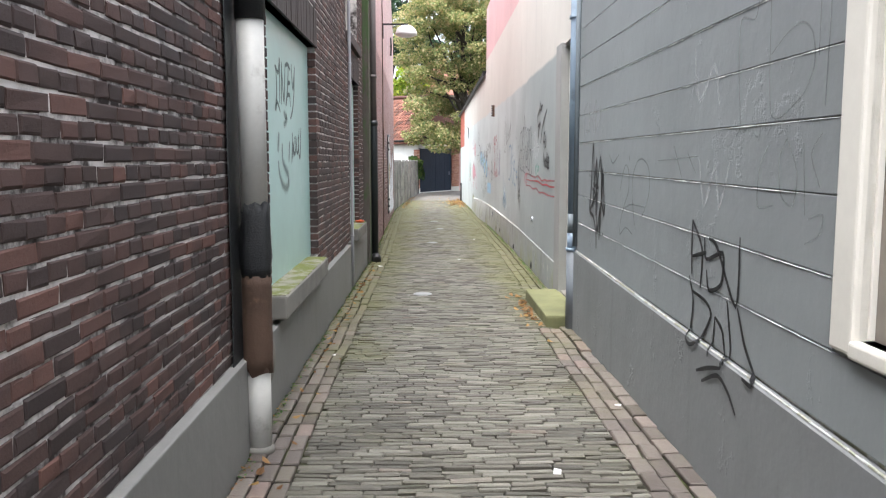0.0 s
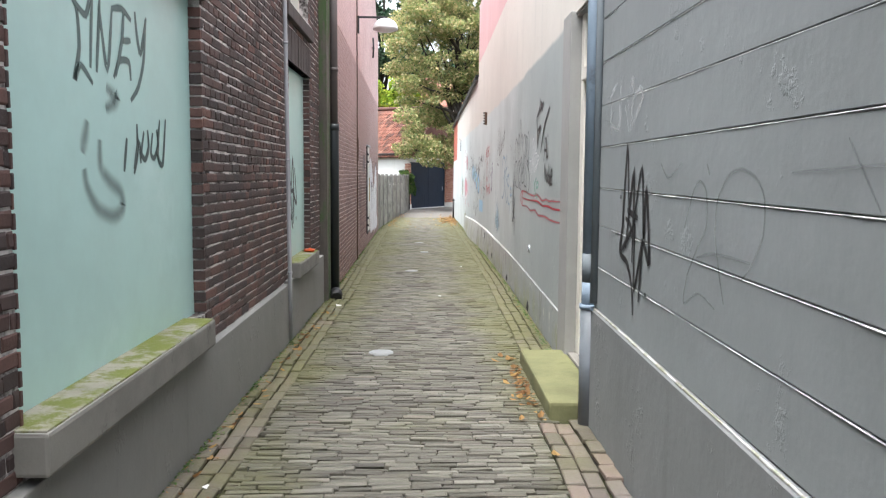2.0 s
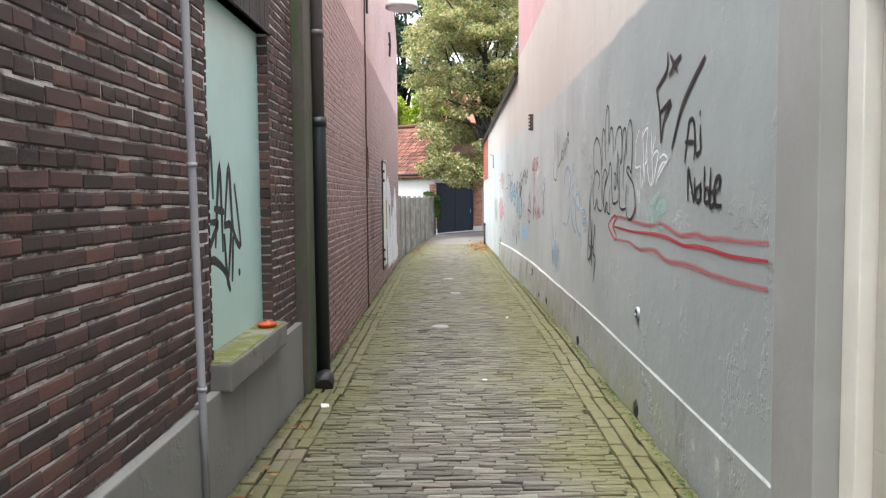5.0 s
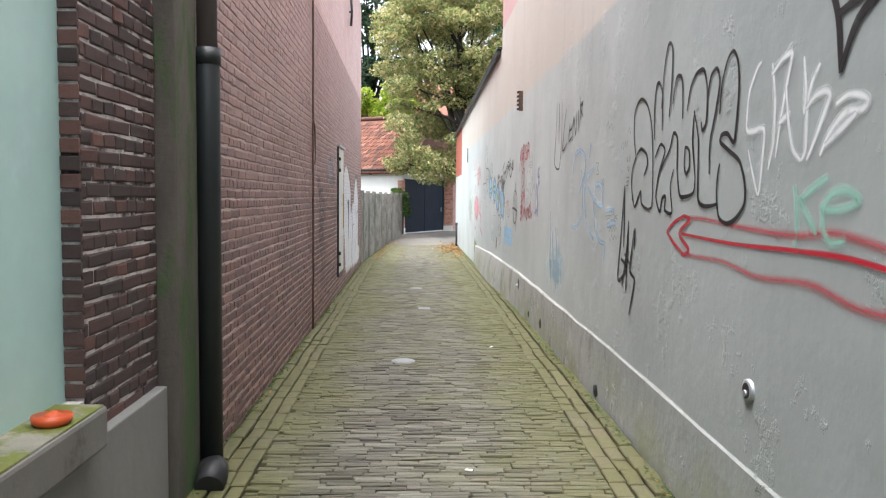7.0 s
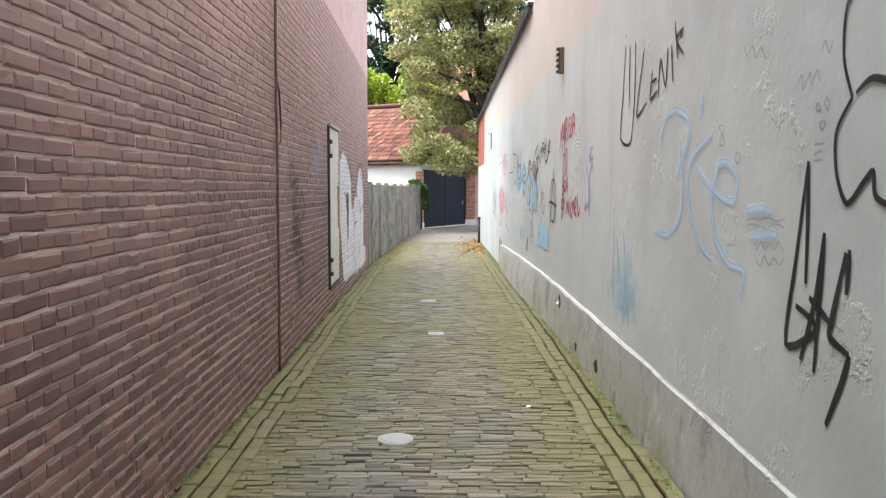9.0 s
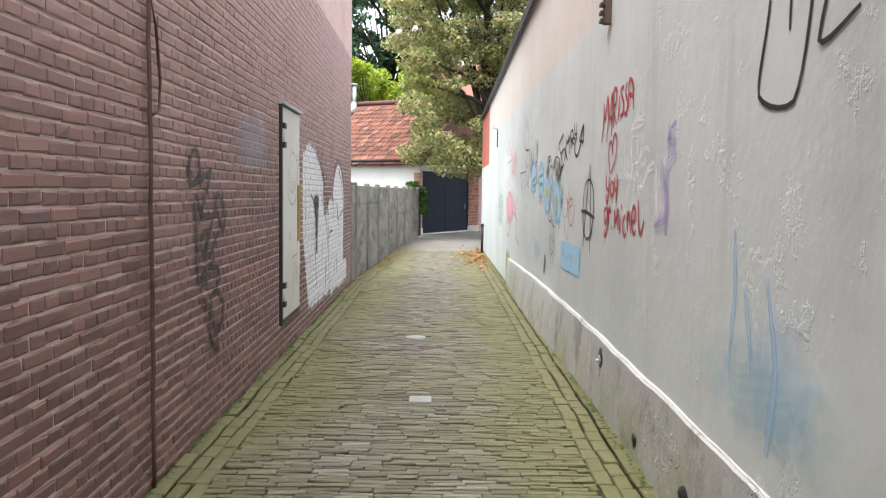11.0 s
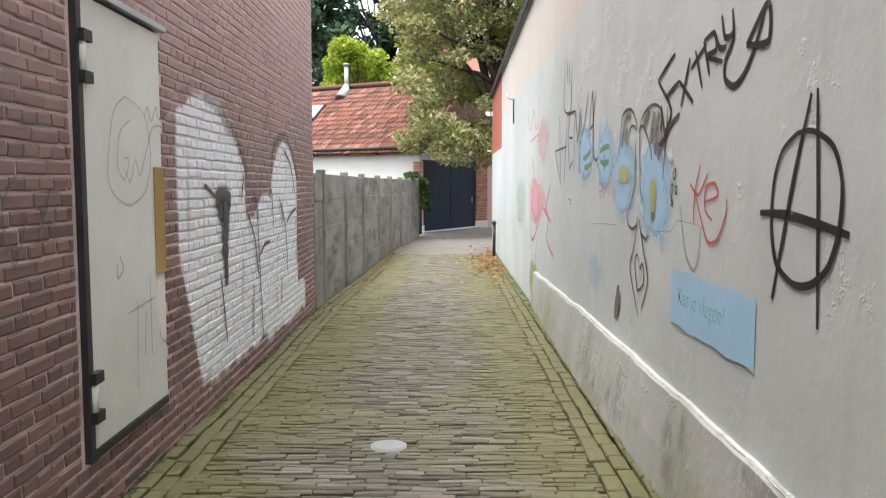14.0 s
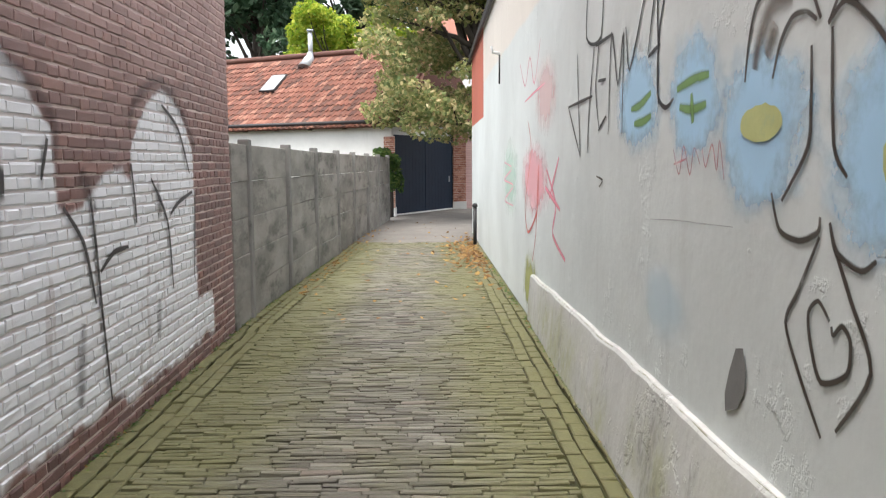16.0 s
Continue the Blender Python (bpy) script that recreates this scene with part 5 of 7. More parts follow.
graffiti("black spray tag with spiked letters on green pane", INK["ink_black"], 0.045, "board", [
    [(10.22, 1.46), (10.19, 1.78), (10.13, 1.5), (10.11, 1.19)],
    [(10.24, 1.2), (10.35, 1.65), (10.38, 1.17)],
    [(10.42, 1.31), (10.53, 1.65), (10.59, 1.29), (10.75, 1.19), (10.64, 1.55)],
    [(10.41, 1.31), (10.51, 1.32), (10.55, 1.28), (10.47, 1.01)],
    [(10.23, 1.41), (10.42, 1.39)],
    [(10.15, 1.34), (10.29, 1.33), (10.2, 1.26), (10.11, 1.19)],
    [(10.07, 1.11), (10.19, 1.14), (10.33, 1.1), (10.44, 1.04), (10.46, 0.98)],
    [(10.41, 1.27), (10.45, 1.03), (10.51, 0.94)],
    [(10.59, 1.25), (10.55, 0.99)],
    [(10.07, 1.52), (10.06, 1.49)],
    [(10.7, 1.05), (10.71, 1.01)]])
graffiti("black spray tag with spiked letters on grey wall", INK["ink_black"], 0.03, "grey", [
    [(6.18, 0.82), (6.21, 0.95), (6.31, 1.06), (6.46, 1.1), (6.42, 1.24), (6.36, 1.64), (6.3, 1.3)],
    [(6.35, 1.13), (6.22, 1.52), (6.22, 1.07)],
    [(6.21, 1.25), (6.08, 1.53), (6.02, 1.2), (6.0, 1.44), (5.92, 1.1), (6.04, 1.18), (6.17, 0.94), (6.18, 1.26)],
    [(6.33, 1.32), (6.13, 1.29)],
    [(6.36, 1.28), (6.24, 1.23), (6.45, 1.1)],
    [(6.08, 0.9), (6.04, 1.2)],
    [(6.47, 1.39), (6.47, 1.37)],
    [(5.97, 0.96), (5.97, 0.94)]])
graffiti("faded white spray letters on grey wall", INK["ink_white"], 0.035, "grey", [
    [(6.61, 1.96), (6.74, 1.91), (6.72, 1.7)],
    [(6.69, 1.75), (6.53, 1.74), (6.53, 1.96), (6.55, 1.75)],
    [(6.44, 1.84), (6.31, 1.71), (6.28, 1.96), (6.37, 1.86), (6.34, 1.8)],
    [(6.29, 1.72), (6.1, 1.85), (6.16, 1.89), (6.28, 1.86)]])
graffiti("pale spray smears on grey wall", INK["ink_white"], 0.03, "grey", [
    [(3.98, 2.04), (3.89, 1.78), (3.7, 1.93), (3.62, 1.74)],
    [(3.86, 1.51), (3.78, 1.28), (3.65, 1.47), (3.58, 1.29), (3.47, 1.49)]])
graffiti("small grey tag on red brick wall", INK["ink_faint"], 0.03, "brick", [
    [(19.28, 1.22), (19.45, 1.22)],
    [(19.33, 1.27), (19.33, 1.16)],
    [(19.64, 1.37), (19.51, 1.35), (19.63, 1.24), (19.53, 1.15)],
    [(19.81, 1.42), (19.73, 1.23), (19.87, 1.13), (19.95, 1.3), (19.81, 1.42)],
    [(19.95, 1.47), (20.02, 1.15)],
    [(20.23, 1.38), (20.1, 1.25), (20.17, 1.04), (20.27, 1.22)],
    [(20.45, 1.31), (20.35, 1.11)],
    [(20.31, 1.27), (20.49, 1.16)]])

def painted_shape(label, material, face, outline, w=0.0035):
    """A filled, hand-painted shape with a slightly wavering rim."""
    pts = [(y + 0.006 * noise.noise((y * 31, z * 31, 1)), z + 0.006 * noise.noise((y * 31, z * 31, 7))) for y, z in outline]
    me = mesh_from("painted_shape", [(FACE[face](y, w, z), y, z) for y, z in pts], [tuple(range(len(pts)))])
    return tagged(part("painted_shape", me, material), label, "graffiti")


def oval(y, z, ry, rz, n=28, lower=1.0):
    return [(y + ry * math.cos(2 * math.pi * k / n), z + rz * math.sin(2 * math.pi * k / n) * (lower if k > n / 2 else 1)) for k in range(n)]


M["paint_yellow"] = plain("yellow_green_paint", (0.43, 0.46, 0.20), 0.6, 0.18, 14, stain=(0.33, 0.40, 0.22))
M["paint_olive"] = plain("olive_paint", (0.20, 0.22, 0.06), 0.6, 0.2, 14)
M["bare_render"] = plain("bare_grey_render", (0.17, 0.17, 0.165), 0.9, 0.25, 16)
M["paint_white"] = plain("white_paint_spot", (0.74, 0.72, 0.72), 0.6, 0.08, 10)
for a, b, c, d in ((23.40, 24.03, 1.37, 1.76), (22.70, 23.16, 1.33, 1.72), (22.06, 22.62, 1.17, 1.57), (21.28, 21.84, 1.05, 1.54)):
    patch("light blue sprayed patch on plaster wall", (0.40, 0.63, 0.84), 0.85, "plaster", a - 0.12, b + 0.12, c - 0.08, d + 0.08)
disc = painted_shape("yellow-green half-shaded disc on blue patch", M["paint_yellow"], "plaster", oval(22.31, 1.39, 0.15, 0.055))
painted_shape("yellow-green painted light bulb on blue patch", M["paint_yellow"], "plaster", [(21.58, 1.365), (21.63, 1.345), (21.665, 1.31), (21.66, 1.26), (21.635, 1.21), (21.62, 1.185), (21.54, 1.19), (21.525, 1.235), (21.505, 1.28), (21.52, 1.33)])
painted_shape("olive painted screw base of the light bulb", M["paint_olive"], "plaster", [(21.62, 1.182), (21.545, 1.186), (21.55, 1.155), (21.575, 1.14), (21.61, 1.145)])
painted_shape("small white painted diamond on plaster wall", M["paint_white"], "plaster", [(21.26, 1.505), (21.215, 1.46), (21.25, 1.425), (21.31, 1.47)])
painted_shape("bare grey spot where plaster has flaked", M["bare_render"], "plaster", [(22.44, 0.69), (22.38, 0.70), (22.35, 0.63), (22.36, 0.57), (22.41, 0.50), (22.51, 0.46), (22.52, 0.52), (22.49, 0.60)])
patch("pale blue spray smear low on plaster wall", (0.45, 0.66, 0.82), 0.25, "plaster", 22.9, 23.6, 0.5, 0.9)
graffiti("black hand-written word on plaster wall", INK["ink_black"], 0.026, "plaster", [
    [(10.3, 1.63), (10.26, 1.74), (10.22, 1.84), (10.14, 1.84), (10.11, 1.73), (10.13, 1.64)],
    [(10.3, 1.74), (10.12, 1.73)],
    [(10.12, 1.83), (10.09, 1.67), (10.01, 1.68)],
    [(10.02, 1.81), (10.01, 1.68)],
    [(10.02, 1.88), (10.02, 1.85)]])
graffiti("black hand-written word on plaster wall", INK["ink_black"], 0.028, "plaster", [
    [(10.23, 1.43), (10.23, 1.6), (10.12, 1.43), (10.11, 1.55)],
    [(10.02, 1.51), (10.09, 1.48), (10.07, 1.43), (10.01, 1.44), (10.01, 1.52), (9.99, 1.43)],
    [(9.94, 1.6), (9.94, 1.42)],
    [(9.94, 1.48), (9.88, 1.49), (9.87, 1.43), (9.93, 1.42)],
    [(9.84, 1.59), (9.85, 1.41), (9.78, 1.42), (9.79, 1.47), (9.84, 1.47)],
    [(9.78, 1.47), (9.71, 1.49), (9.7, 1.54), (9.76, 1.53), (9.79, 1.46), (9.75, 1.41), (9.67, 1.41)]])
graffiti("large black spray letters high on plaster wall", INK["ink_black"], 0.034, "plaster", [
    [(10.94, 2.1), (10.7, 2.17), (10.67, 2.28)],
    [(10.94, 2.11), (10.85, 1.95), (10.82, 1.77)],
    [(10.85, 1.95), (10.61, 1.99), (10.62, 1.97)],
    [(10.82, 1.78), (10.73, 1.91), (10.58, 1.98)],
    [(10.64, 2.14), (10.49, 2.19), (10.38, 2.21)],
    [(10.61, 2.25), (10.45, 2.13)]])
graffiti("thick black spray slash on plaster wall", INK["ink_black"], 0.042, "plaster", [
    [(9.95, 2.13), (10.18, 2.03), (10.38, 1.92), (10.57, 1.72)]])
graffiti("black outlined bubble letters on plaster wall", INK["ink_black"], 0.02, "plaster", [
    [(13.23, 1.64), (13.29, 1.76), (13.28, 1.91), (13.15, 1.97), (13.0, 1.92), (12.9, 1.79), (12.86, 1.61), (12.85, 1.43), (12.86, 1.34)],
    [(13.23, 1.64), (13.32, 1.55), (13.31, 1.43), (13.24, 1.34), (13.15, 1.4), (13.1, 1.43), (13.08, 1.36), (12.95, 1.33), (12.86, 1.34)],
    [(13.21, 1.65), (13.12, 1.68), (12.99, 1.64), (12.97, 1.58), (13.04, 1.52)],
    [(12.83, 1.71), (12.85, 1.86), (12.82, 2.0), (12.76, 2.01), (12.7, 1.94), (12.69, 1.75)],
    [(12.71, 1.87), (12.68, 2.06), (12.62, 2.18), (12.56, 2.18), (12.53, 2.12), (12.54, 1.96), (12.57, 1.81)],
    [(12.51, 1.87), (12.46, 1.99), (12.38, 1.99), (12.35, 1.93), (12.34, 1.78)],
    [(12.82, 1.61), (12.72, 1.68), (12.63, 1.64), (12.73, 1.53), (12.78, 1.4), (12.7, 1.32), (12.66, 1.39), (12.6, 1.4), (12.61, 1.33), (12.48, 1.32), (12.52, 1.45), (12.47, 1.54)],
    [(12.73, 1.53), (12.55, 1.64), (12.49, 1.72), (12.42, 1.69), (12.41, 1.54), (12.36, 1.41), (12.27, 1.4), (12.15, 1.42), (12.13, 1.49)]])
graffiti("black outlined bubble letters on plaster wall", INK["ink_black"], 0.02, "plaster", [
    [(12.28, 1.81), (12.23, 1.92), (12.15, 1.97), (12.05, 1.97), (12.0, 1.88), (12.0, 1.74), (12.05, 1.7), (12.07, 1.74)],
    [(12.29, 1.64), (12.23, 1.62), (12.22, 1.54), (12.27, 1.51), (12.3, 1.56), (12.29, 1.64)],
    [(12.17, 1.78), (12.18, 1.66), (12.13, 1.49)],
    [(12.17, 1.8), (12.1, 1.67), (12.09, 1.51), (12.08, 1.39), (12.01, 1.36), (11.91, 1.36), (11.83, 1.37)],
    [(11.99, 1.84), (11.95, 1.93), (11.88, 1.95), (11.84, 1.89), (11.88, 1.77), (11.94, 1.64), (11.94, 1.5)],
    [(11.83, 1.75), (11.81, 1.88), (11.75, 1.97), (11.69, 1.99), (11.64, 1.94), (11.62, 1.83), (11.64, 1.68), (11.66, 1.62), (11.73, 1.66), (11.8, 1.66), (11.81, 1.63), (11.71, 1.59), (11.59, 1.54), (11.53, 1.45), (11.53, 1.37), (11.62, 1.31), (11.72, 1.29), (11.81, 1.32), (11.84, 1.42), (11.83, 1.5), (11.81, 1.54)]])
graffiti("black spiky spray tag on plaster wall", INK["ink_black"], 0.028, "plaster", [
    [(13.5, 1.47), (13.57, 1.15), (13.63, 0.86), (13.42, 0.93), (13.43, 0.97), (13.56, 1.0)],
    [(13.5, 1.47), (13.49, 1.27), (13.49, 1.08)],
    [(13.37, 1.25), (13.42, 1.03), (13.51, 0.83)],
    [(13.37, 1.25), (13.38, 1.11), (13.41, 0.81)],
    [(13.21, 1.21), (13.22, 1.08)],
    [(13.23, 1.2), (13.3, 1.0), (13.31, 0.94), (13.19, 0.91)],
    [(13.19, 0.91), (13.23, 0.82), (13.32, 0.67)],
    [(13.46, 1.04), (13.31, 0.98)]])
graffiti("black tilted marker word high on plaster wall", INK["ink_black"], 0.02, "plaster", [
    [(16.23, 2.31), (16.28, 1.99), (16.34, 1.72), (16.05, 1.67), (15.95, 1.95), (15.95, 2.28)],
    [(16.1, 2.29), (16.1, 1.9)],
    [(16.21, 2.37), (16.21, 2.35)],
    [(15.72, 2.2), (15.89, 1.83), (15.65, 1.88)],
    [(15.52, 2.05), (15.56, 1.89), (15.41, 1.92)],
    [(15.53, 1.98), (15.42, 1.99)],
    [(15.39, 1.88), (15.35, 2.08), (15.24, 1.92), (15.21, 2.12)],
    [(15.14, 2.12), (15.1, 1.93)],
    [(15.08, 2.23), (15.02, 2.03)],
    [(14.93, 2.17), (15.05, 2.13), (14.92, 2.04)],
    [(14.99, 2.13), (14.95, 2.15)]])
graffiti("pale blue spray letters on plaster wall", INK["ink_blue"], 0.055, "plaster", [
    [(15.33, 1.6), (15.24, 1.74), (15.06, 1.78), (14.83, 1.72), (14.82, 1.59), (15.03, 1.43)],
    [(14.95, 1.62), (14.89, 1.44), (14.92, 1.25), (15.16, 1.14), (15.38, 1.15)],
    [(14.59, 1.81), (14.64, 1.7)],
    [(14.46, 1.62), (14.73, 1.54), (14.8, 1.44), (14.75, 1.26), (14.57, 1.12), (14.42, 1.08)],
    [(14.68, 1.48), (14.44, 1.38), (14.18, 1.33), (14.15, 1.43), (14.25, 1.49), (14.38, 1.48), (14.44, 1.34), (14.39, 1.18), (14.22, 1.08), (14.04, 1.06), (14.08, 0.94)]])
graffiti("pale blue spray dashes", INK["ink_blue"], 0.06, "plaster", [
    [(14.03, 1.3), (13.89, 1.31), (13.78, 1.3)],
    [(13.99, 1.2), (13.83, 1.22), (13.73, 1.22)]])
graffiti("small illegible pen lines on plaster wall", INK["ink_faint"], 0.012, "plaster", [
    [(14.04, 1.26), (13.97, 1.27), (13.89, 1.27), (13.81, 1.28), (13.74, 1.27), (13.67, 1.28)],
    [(14.03, 1.24), (13.94, 1.25), (13.83, 1.24), (13.74, 1.26), (13.67, 1.25)],
    [(13.93, 1.18), (13.91, 1.16), (13.87, 1.19), (13.83, 1.16), (13.79, 1.19), (13.75, 1.17), (13.71, 1.2), (13.67, 1.17)],
    [(13.92, 1.12), (13.87, 1.1), (13.84, 1.14), (13.79, 1.11), (13.75, 1.14), (13.7, 1.12), (13.66, 1.15)]])
graffiti("small illegible pen notes on plaster wall", INK["ink_soft2"], 0.012, "plaster", [
    [(13.62, 1.71), (13.57, 1.75), (13.56, 1.7), (13.51, 1.75), (13.5, 1.71), (13.46, 1.75), (13.44, 1.71)],
    [(14.11, 1.94), (14.07, 1.89), (14.02, 1.92), (13.98, 1.87), (13.93, 1.9), (13.88, 1.85), (13.83, 1.87)],
    [(13.46, 1.52), (13.39, 1.52)],
    [(13.46, 1.49), (13.4, 1.5)],
    [(13.46, 1.47), (13.4, 1.47)],
    [(13.43, 1.8), (13.41, 1.83), (13.38, 1.79), (13.36, 1.82)]])
graffiti("small drawn rings on plaster wall", INK["ink_soft2"], 0.014, "plaster", [
    [(13.45, 1.65), (13.43, 1.63), (13.43, 1.62), (13.46, 1.63), (13.45, 1.65)],
    [(13.39, 1.66), (13.37, 1.64), (13.38, 1.62), (13.4, 1.64), (13.39, 1.66)],
    [(13.41, 1.59), (13.39, 1.58), (13.41, 1.56), (13.43, 1.58), (13.41, 1.59)],
    [(14.14, 1.53), (14.11, 1.51), (14.14, 1.48), (14.17, 1.51), (14.14, 1.53)],
    [(14.38, 1.65), (14.3, 1.64), (14.37, 1.57), (14.29, 1.57), (14.38, 1.65)]])
graffiti("black spray word on plaster wall", INK["ink_black"], 0.026, "plaster", [
    [(21.53, 1.85), (21.27, 1.68), (21.4, 1.57)],
    [(21.53, 1.85), (21.22, 1.94)],
    [(21.37, 1.75), (21.14, 1.8)],
    [(21.14, 1.8), (20.92, 1.68)],
    [(20.98, 1.88), (21.11, 1.68)],
    [(20.9, 1.9), (20.8, 1.73)],
    [(20.97, 1.83), (20.76, 1.9)],
    [(20.79, 1.92), (20.71, 1.77)],
    [(20.79, 1.92), (20.66, 1.93), (20.63, 1.86), (20.75, 1.85), (20.55, 1.8)],
    [(20.66, 1.94), (20.59, 1.86), (20.51, 1.85)],
    [(20.57, 1.98), (20.53, 1.89), (20.44, 1.89), (20.45, 1.98)]])
graffiti("black spray arrow curling out of the word", INK["ink_black"], 0.03, "plaster", [
    [(20.44, 1.93), (20.44, 1.86), (20.52, 1.8), (20.52, 1.73), (20.42, 1.69), (20.32, 1.72), (20.22, 1.8), (20.13, 1.93)],
    [(20.3, 1.82), (20.1, 1.8), (20.11, 1.93), (20.3, 1.82)]])
graffiti("black encircled letter on plaster wall", INK["ink_black"], 0.024, "plaster", [
    [(19.76, 1.59), (19.86, 1.36), (19.94, 1.14), (20.01, 0.95)],
    [(19.72, 1.6), (19.69, 1.25), (19.67, 0.91)],
    [(19.85, 1.48), (19.74, 1.48), (19.61, 1.43), (19.55, 1.33), (19.56, 1.2), (19.62, 1.09), (19.73, 1.03), (19.85, 1.02), (19.98, 1.07), (20.03, 1.19), (20.02, 1.33), (19.96, 1.43), (19.85, 1.48)]])
graffiti("thick black bar through the encircled letter", INK["ink_black"], 0.03, "plaster", [
    [(20.13, 1.23), (19.91, 1.23), (19.68, 1.21), (19.5, 1.19)]])
graffiti("red sprayed letters on plaster wall", INK["ink_red2"], 0.018, "plaster", [
    [(20.8, 1.41), (20.87, 1.29), (20.88, 1.16)],
    [(20.94, 1.33), (20.82, 1.28), (20.7, 1.37)],
    [(20.85, 1.27), (20.79, 1.2), (20.68, 1.09), (20.56, 1.11), (20.47, 1.21), (20.46, 1.27)],
    [(20.74, 1.25), (20.57, 1.28), (20.61, 1.33), (20.72, 1.31), (20.72, 1.22), (20.63, 1.18)]])
graffiti("grey spray loop on plaster wall", INK["ink_faint"], 0.03, "plaster", [
    [(21.09, 1.23), (20.99, 1.02), (20.87, 0.95), (20.8, 1.01), (20.78, 1.15)]])
graffiti("dark brown sprayed face outline on plaster wall", INK["ink_brown"], 0.021, "plaster", [
    [(22.44, 1.52), (22.42, 1.64), (22.37, 1.74), (22.26, 1.77), (22.13, 1.76), (22.03, 1.71), (21.97, 1.63)],
    [(22.24, 1.51), (22.2, 1.6), (22.13, 1.66), (22.05, 1.66), (21.99, 1.63)],
    [(21.93, 1.61), (21.87, 1.68), (21.78, 1.72), (21.64, 1.74), (21.54, 1.73), (21.46, 1.7), (21.45, 1.65)],
    [(21.93, 1.61), (21.85, 1.65), (21.74, 1.59), (21.66, 1.52), (21.62, 1.45)],
    [(21.34, 1.7), (21.34, 1.61), (21.36, 1.51), (21.4, 1.35)],
    [(22.01, 1.57), (22.0, 1.42), (22.01, 1.31), (22.15, 1.17)],
    [(21.91, 1.6), (21.88, 1.32), (21.81, 1.24)],
    [(22.22, 1.19), (22.16, 1.09), (22.04, 1.07), (21.94, 1.1), (21.93, 1.14)],
    [(21.88, 1.13), (21.84, 1.06), (21.73, 1.03), (21.67, 1.06)]])
graffiti("thick dark brown spray strokes over the hair", INK["ink_brown"], 0.04, "plaster", [
    [(21.13, 1.65), (21.27, 1.61), (21.36, 1.56), (21.5, 1.52)],
    [(21.46, 1.72), (21.4, 1.61), (21.36, 1.54)],
    [(21.44, 1.65), (21.46, 1.58)]])
graffiti("dark brown sprayed diamond with a heart", INK["ink_brown"], 0.021, "plaster", [
    [(21.93, 1.09), (22.03, 0.94), (22.1, 0.84), (22.0, 0.71), (21.88, 0.59)],
    [(21.86, 1.08), (21.77, 0.96), (21.67, 0.81), (21.81, 0.63)],
    [(21.86, 0.89), (21.92, 0.93), (21.97, 0.89), (21.95, 0.81), (21.89, 0.73), (21.77, 0.78), (21.76, 0.86), (21.8, 0.89), (21.84, 0.86), (21.85, 0.88)]])
graffiti("brown sprayed shading of the face", INK["ink_brown_soft"], 0.09, "plaster", [
    [(22.37, 1.55), (22.34, 1.64), (22.26, 1.72), (22.13, 1.72)],
    [(22.29, 1.58), (22.23, 1.66)]])
graffiti("brown sprayed hair shading of the face", INK["ink_brown_soft"], 0.12, "plaster", [
    [(21.82, 1.65), (21.69, 1.71)],
    [(21.65, 1.54), (21.62, 1.63), (21.58, 1.7)],
    [(21.57, 1.48), (21.53, 1.6), (21.49, 1.69)],
    [(21.5, 1.45), (21.45, 1.53), (21.37, 1.54)]])
graffiti("black marker word above the blue patches", INK["ink_black"], 0.02, "plaster", [
    [(25.26, 1.98), (25.19, 1.61), (25.12, 1.32)],
    [(24.72, 1.95), (24.85, 1.59), (24.89, 1.34)],
    [(25.57, 1.66), (25.12, 1.32)],
    [(25.57, 1.66), (24.75, 1.67)],
    [(24.58, 1.96), (24.66, 1.71), (24.55, 1.46)],
    [(24.59, 1.74), (24.39, 1.73)],
    [(24.68, 1.95), (24.27, 1.95)],
    [(24.58, 1.46), (24.38, 1.53)],
    [(24.32, 1.43), (24.27, 1.96), (24.11, 1.67), (24.01, 1.92), (24.01, 1.42)],
    [(23.96, 1.94), (23.87, 1.72), (23.61, 2.04)],
    [(23.97, 2.12), (23.95, 2.07)],
    [(23.55, 1.75), (23.43, 2.02), (23.37, 1.52)],
    [(23.55, 1.74), (23.37, 1.77)],
    [(23.28, 2.01), (23.38, 1.83), (23.39, 1.57), (23.27, 1.5), (23.16, 1.53)]])
graffiti("black drawn crown above the marker word", INK["ink_black"], 0.02, "plaster", [
    [(24.89, 2.47), (24.96, 2.04), (24.54, 1.98), (24.49, 2.38)],
    [(24.75, 2.44), (24.74, 2.24)],
    [(24.63, 2.41), (24.61, 2.22)]])
graffiti("dark green leaf strokes on blue patches", INK["ink_leaf"], 0.05, "plaster", [
    [(23.83, 1.53), (23.66, 1.54), (23.49, 1.58)],
    [(23.77, 1.46), (23.62, 1.46), (23.48, 1.48)],
    [(23.12, 1.56), (22.92, 1.58), (22.76, 1.58)],
    [(23.08, 1.49), (22.94, 1.47), (22.78, 1.48)],
    [(22.94, 1.53), (22.92, 1.42)]])
graffiti("small illegible red writing on plaster wall", INK["ink_red_soft"], 0.014, "plaster", [
    [(23.15, 1.33), (23.07, 1.23), (23.02, 1.34), (22.94, 1.23), (22.9, 1.33), (22.83, 1.27)],
    [(23.14, 1.27), (22.98, 1.29)],
    [(22.81, 1.33), (22.77, 1.26), (22.71, 1.34), (22.66, 1.25), (22.64, 1.35), (22.59, 1.22)]])
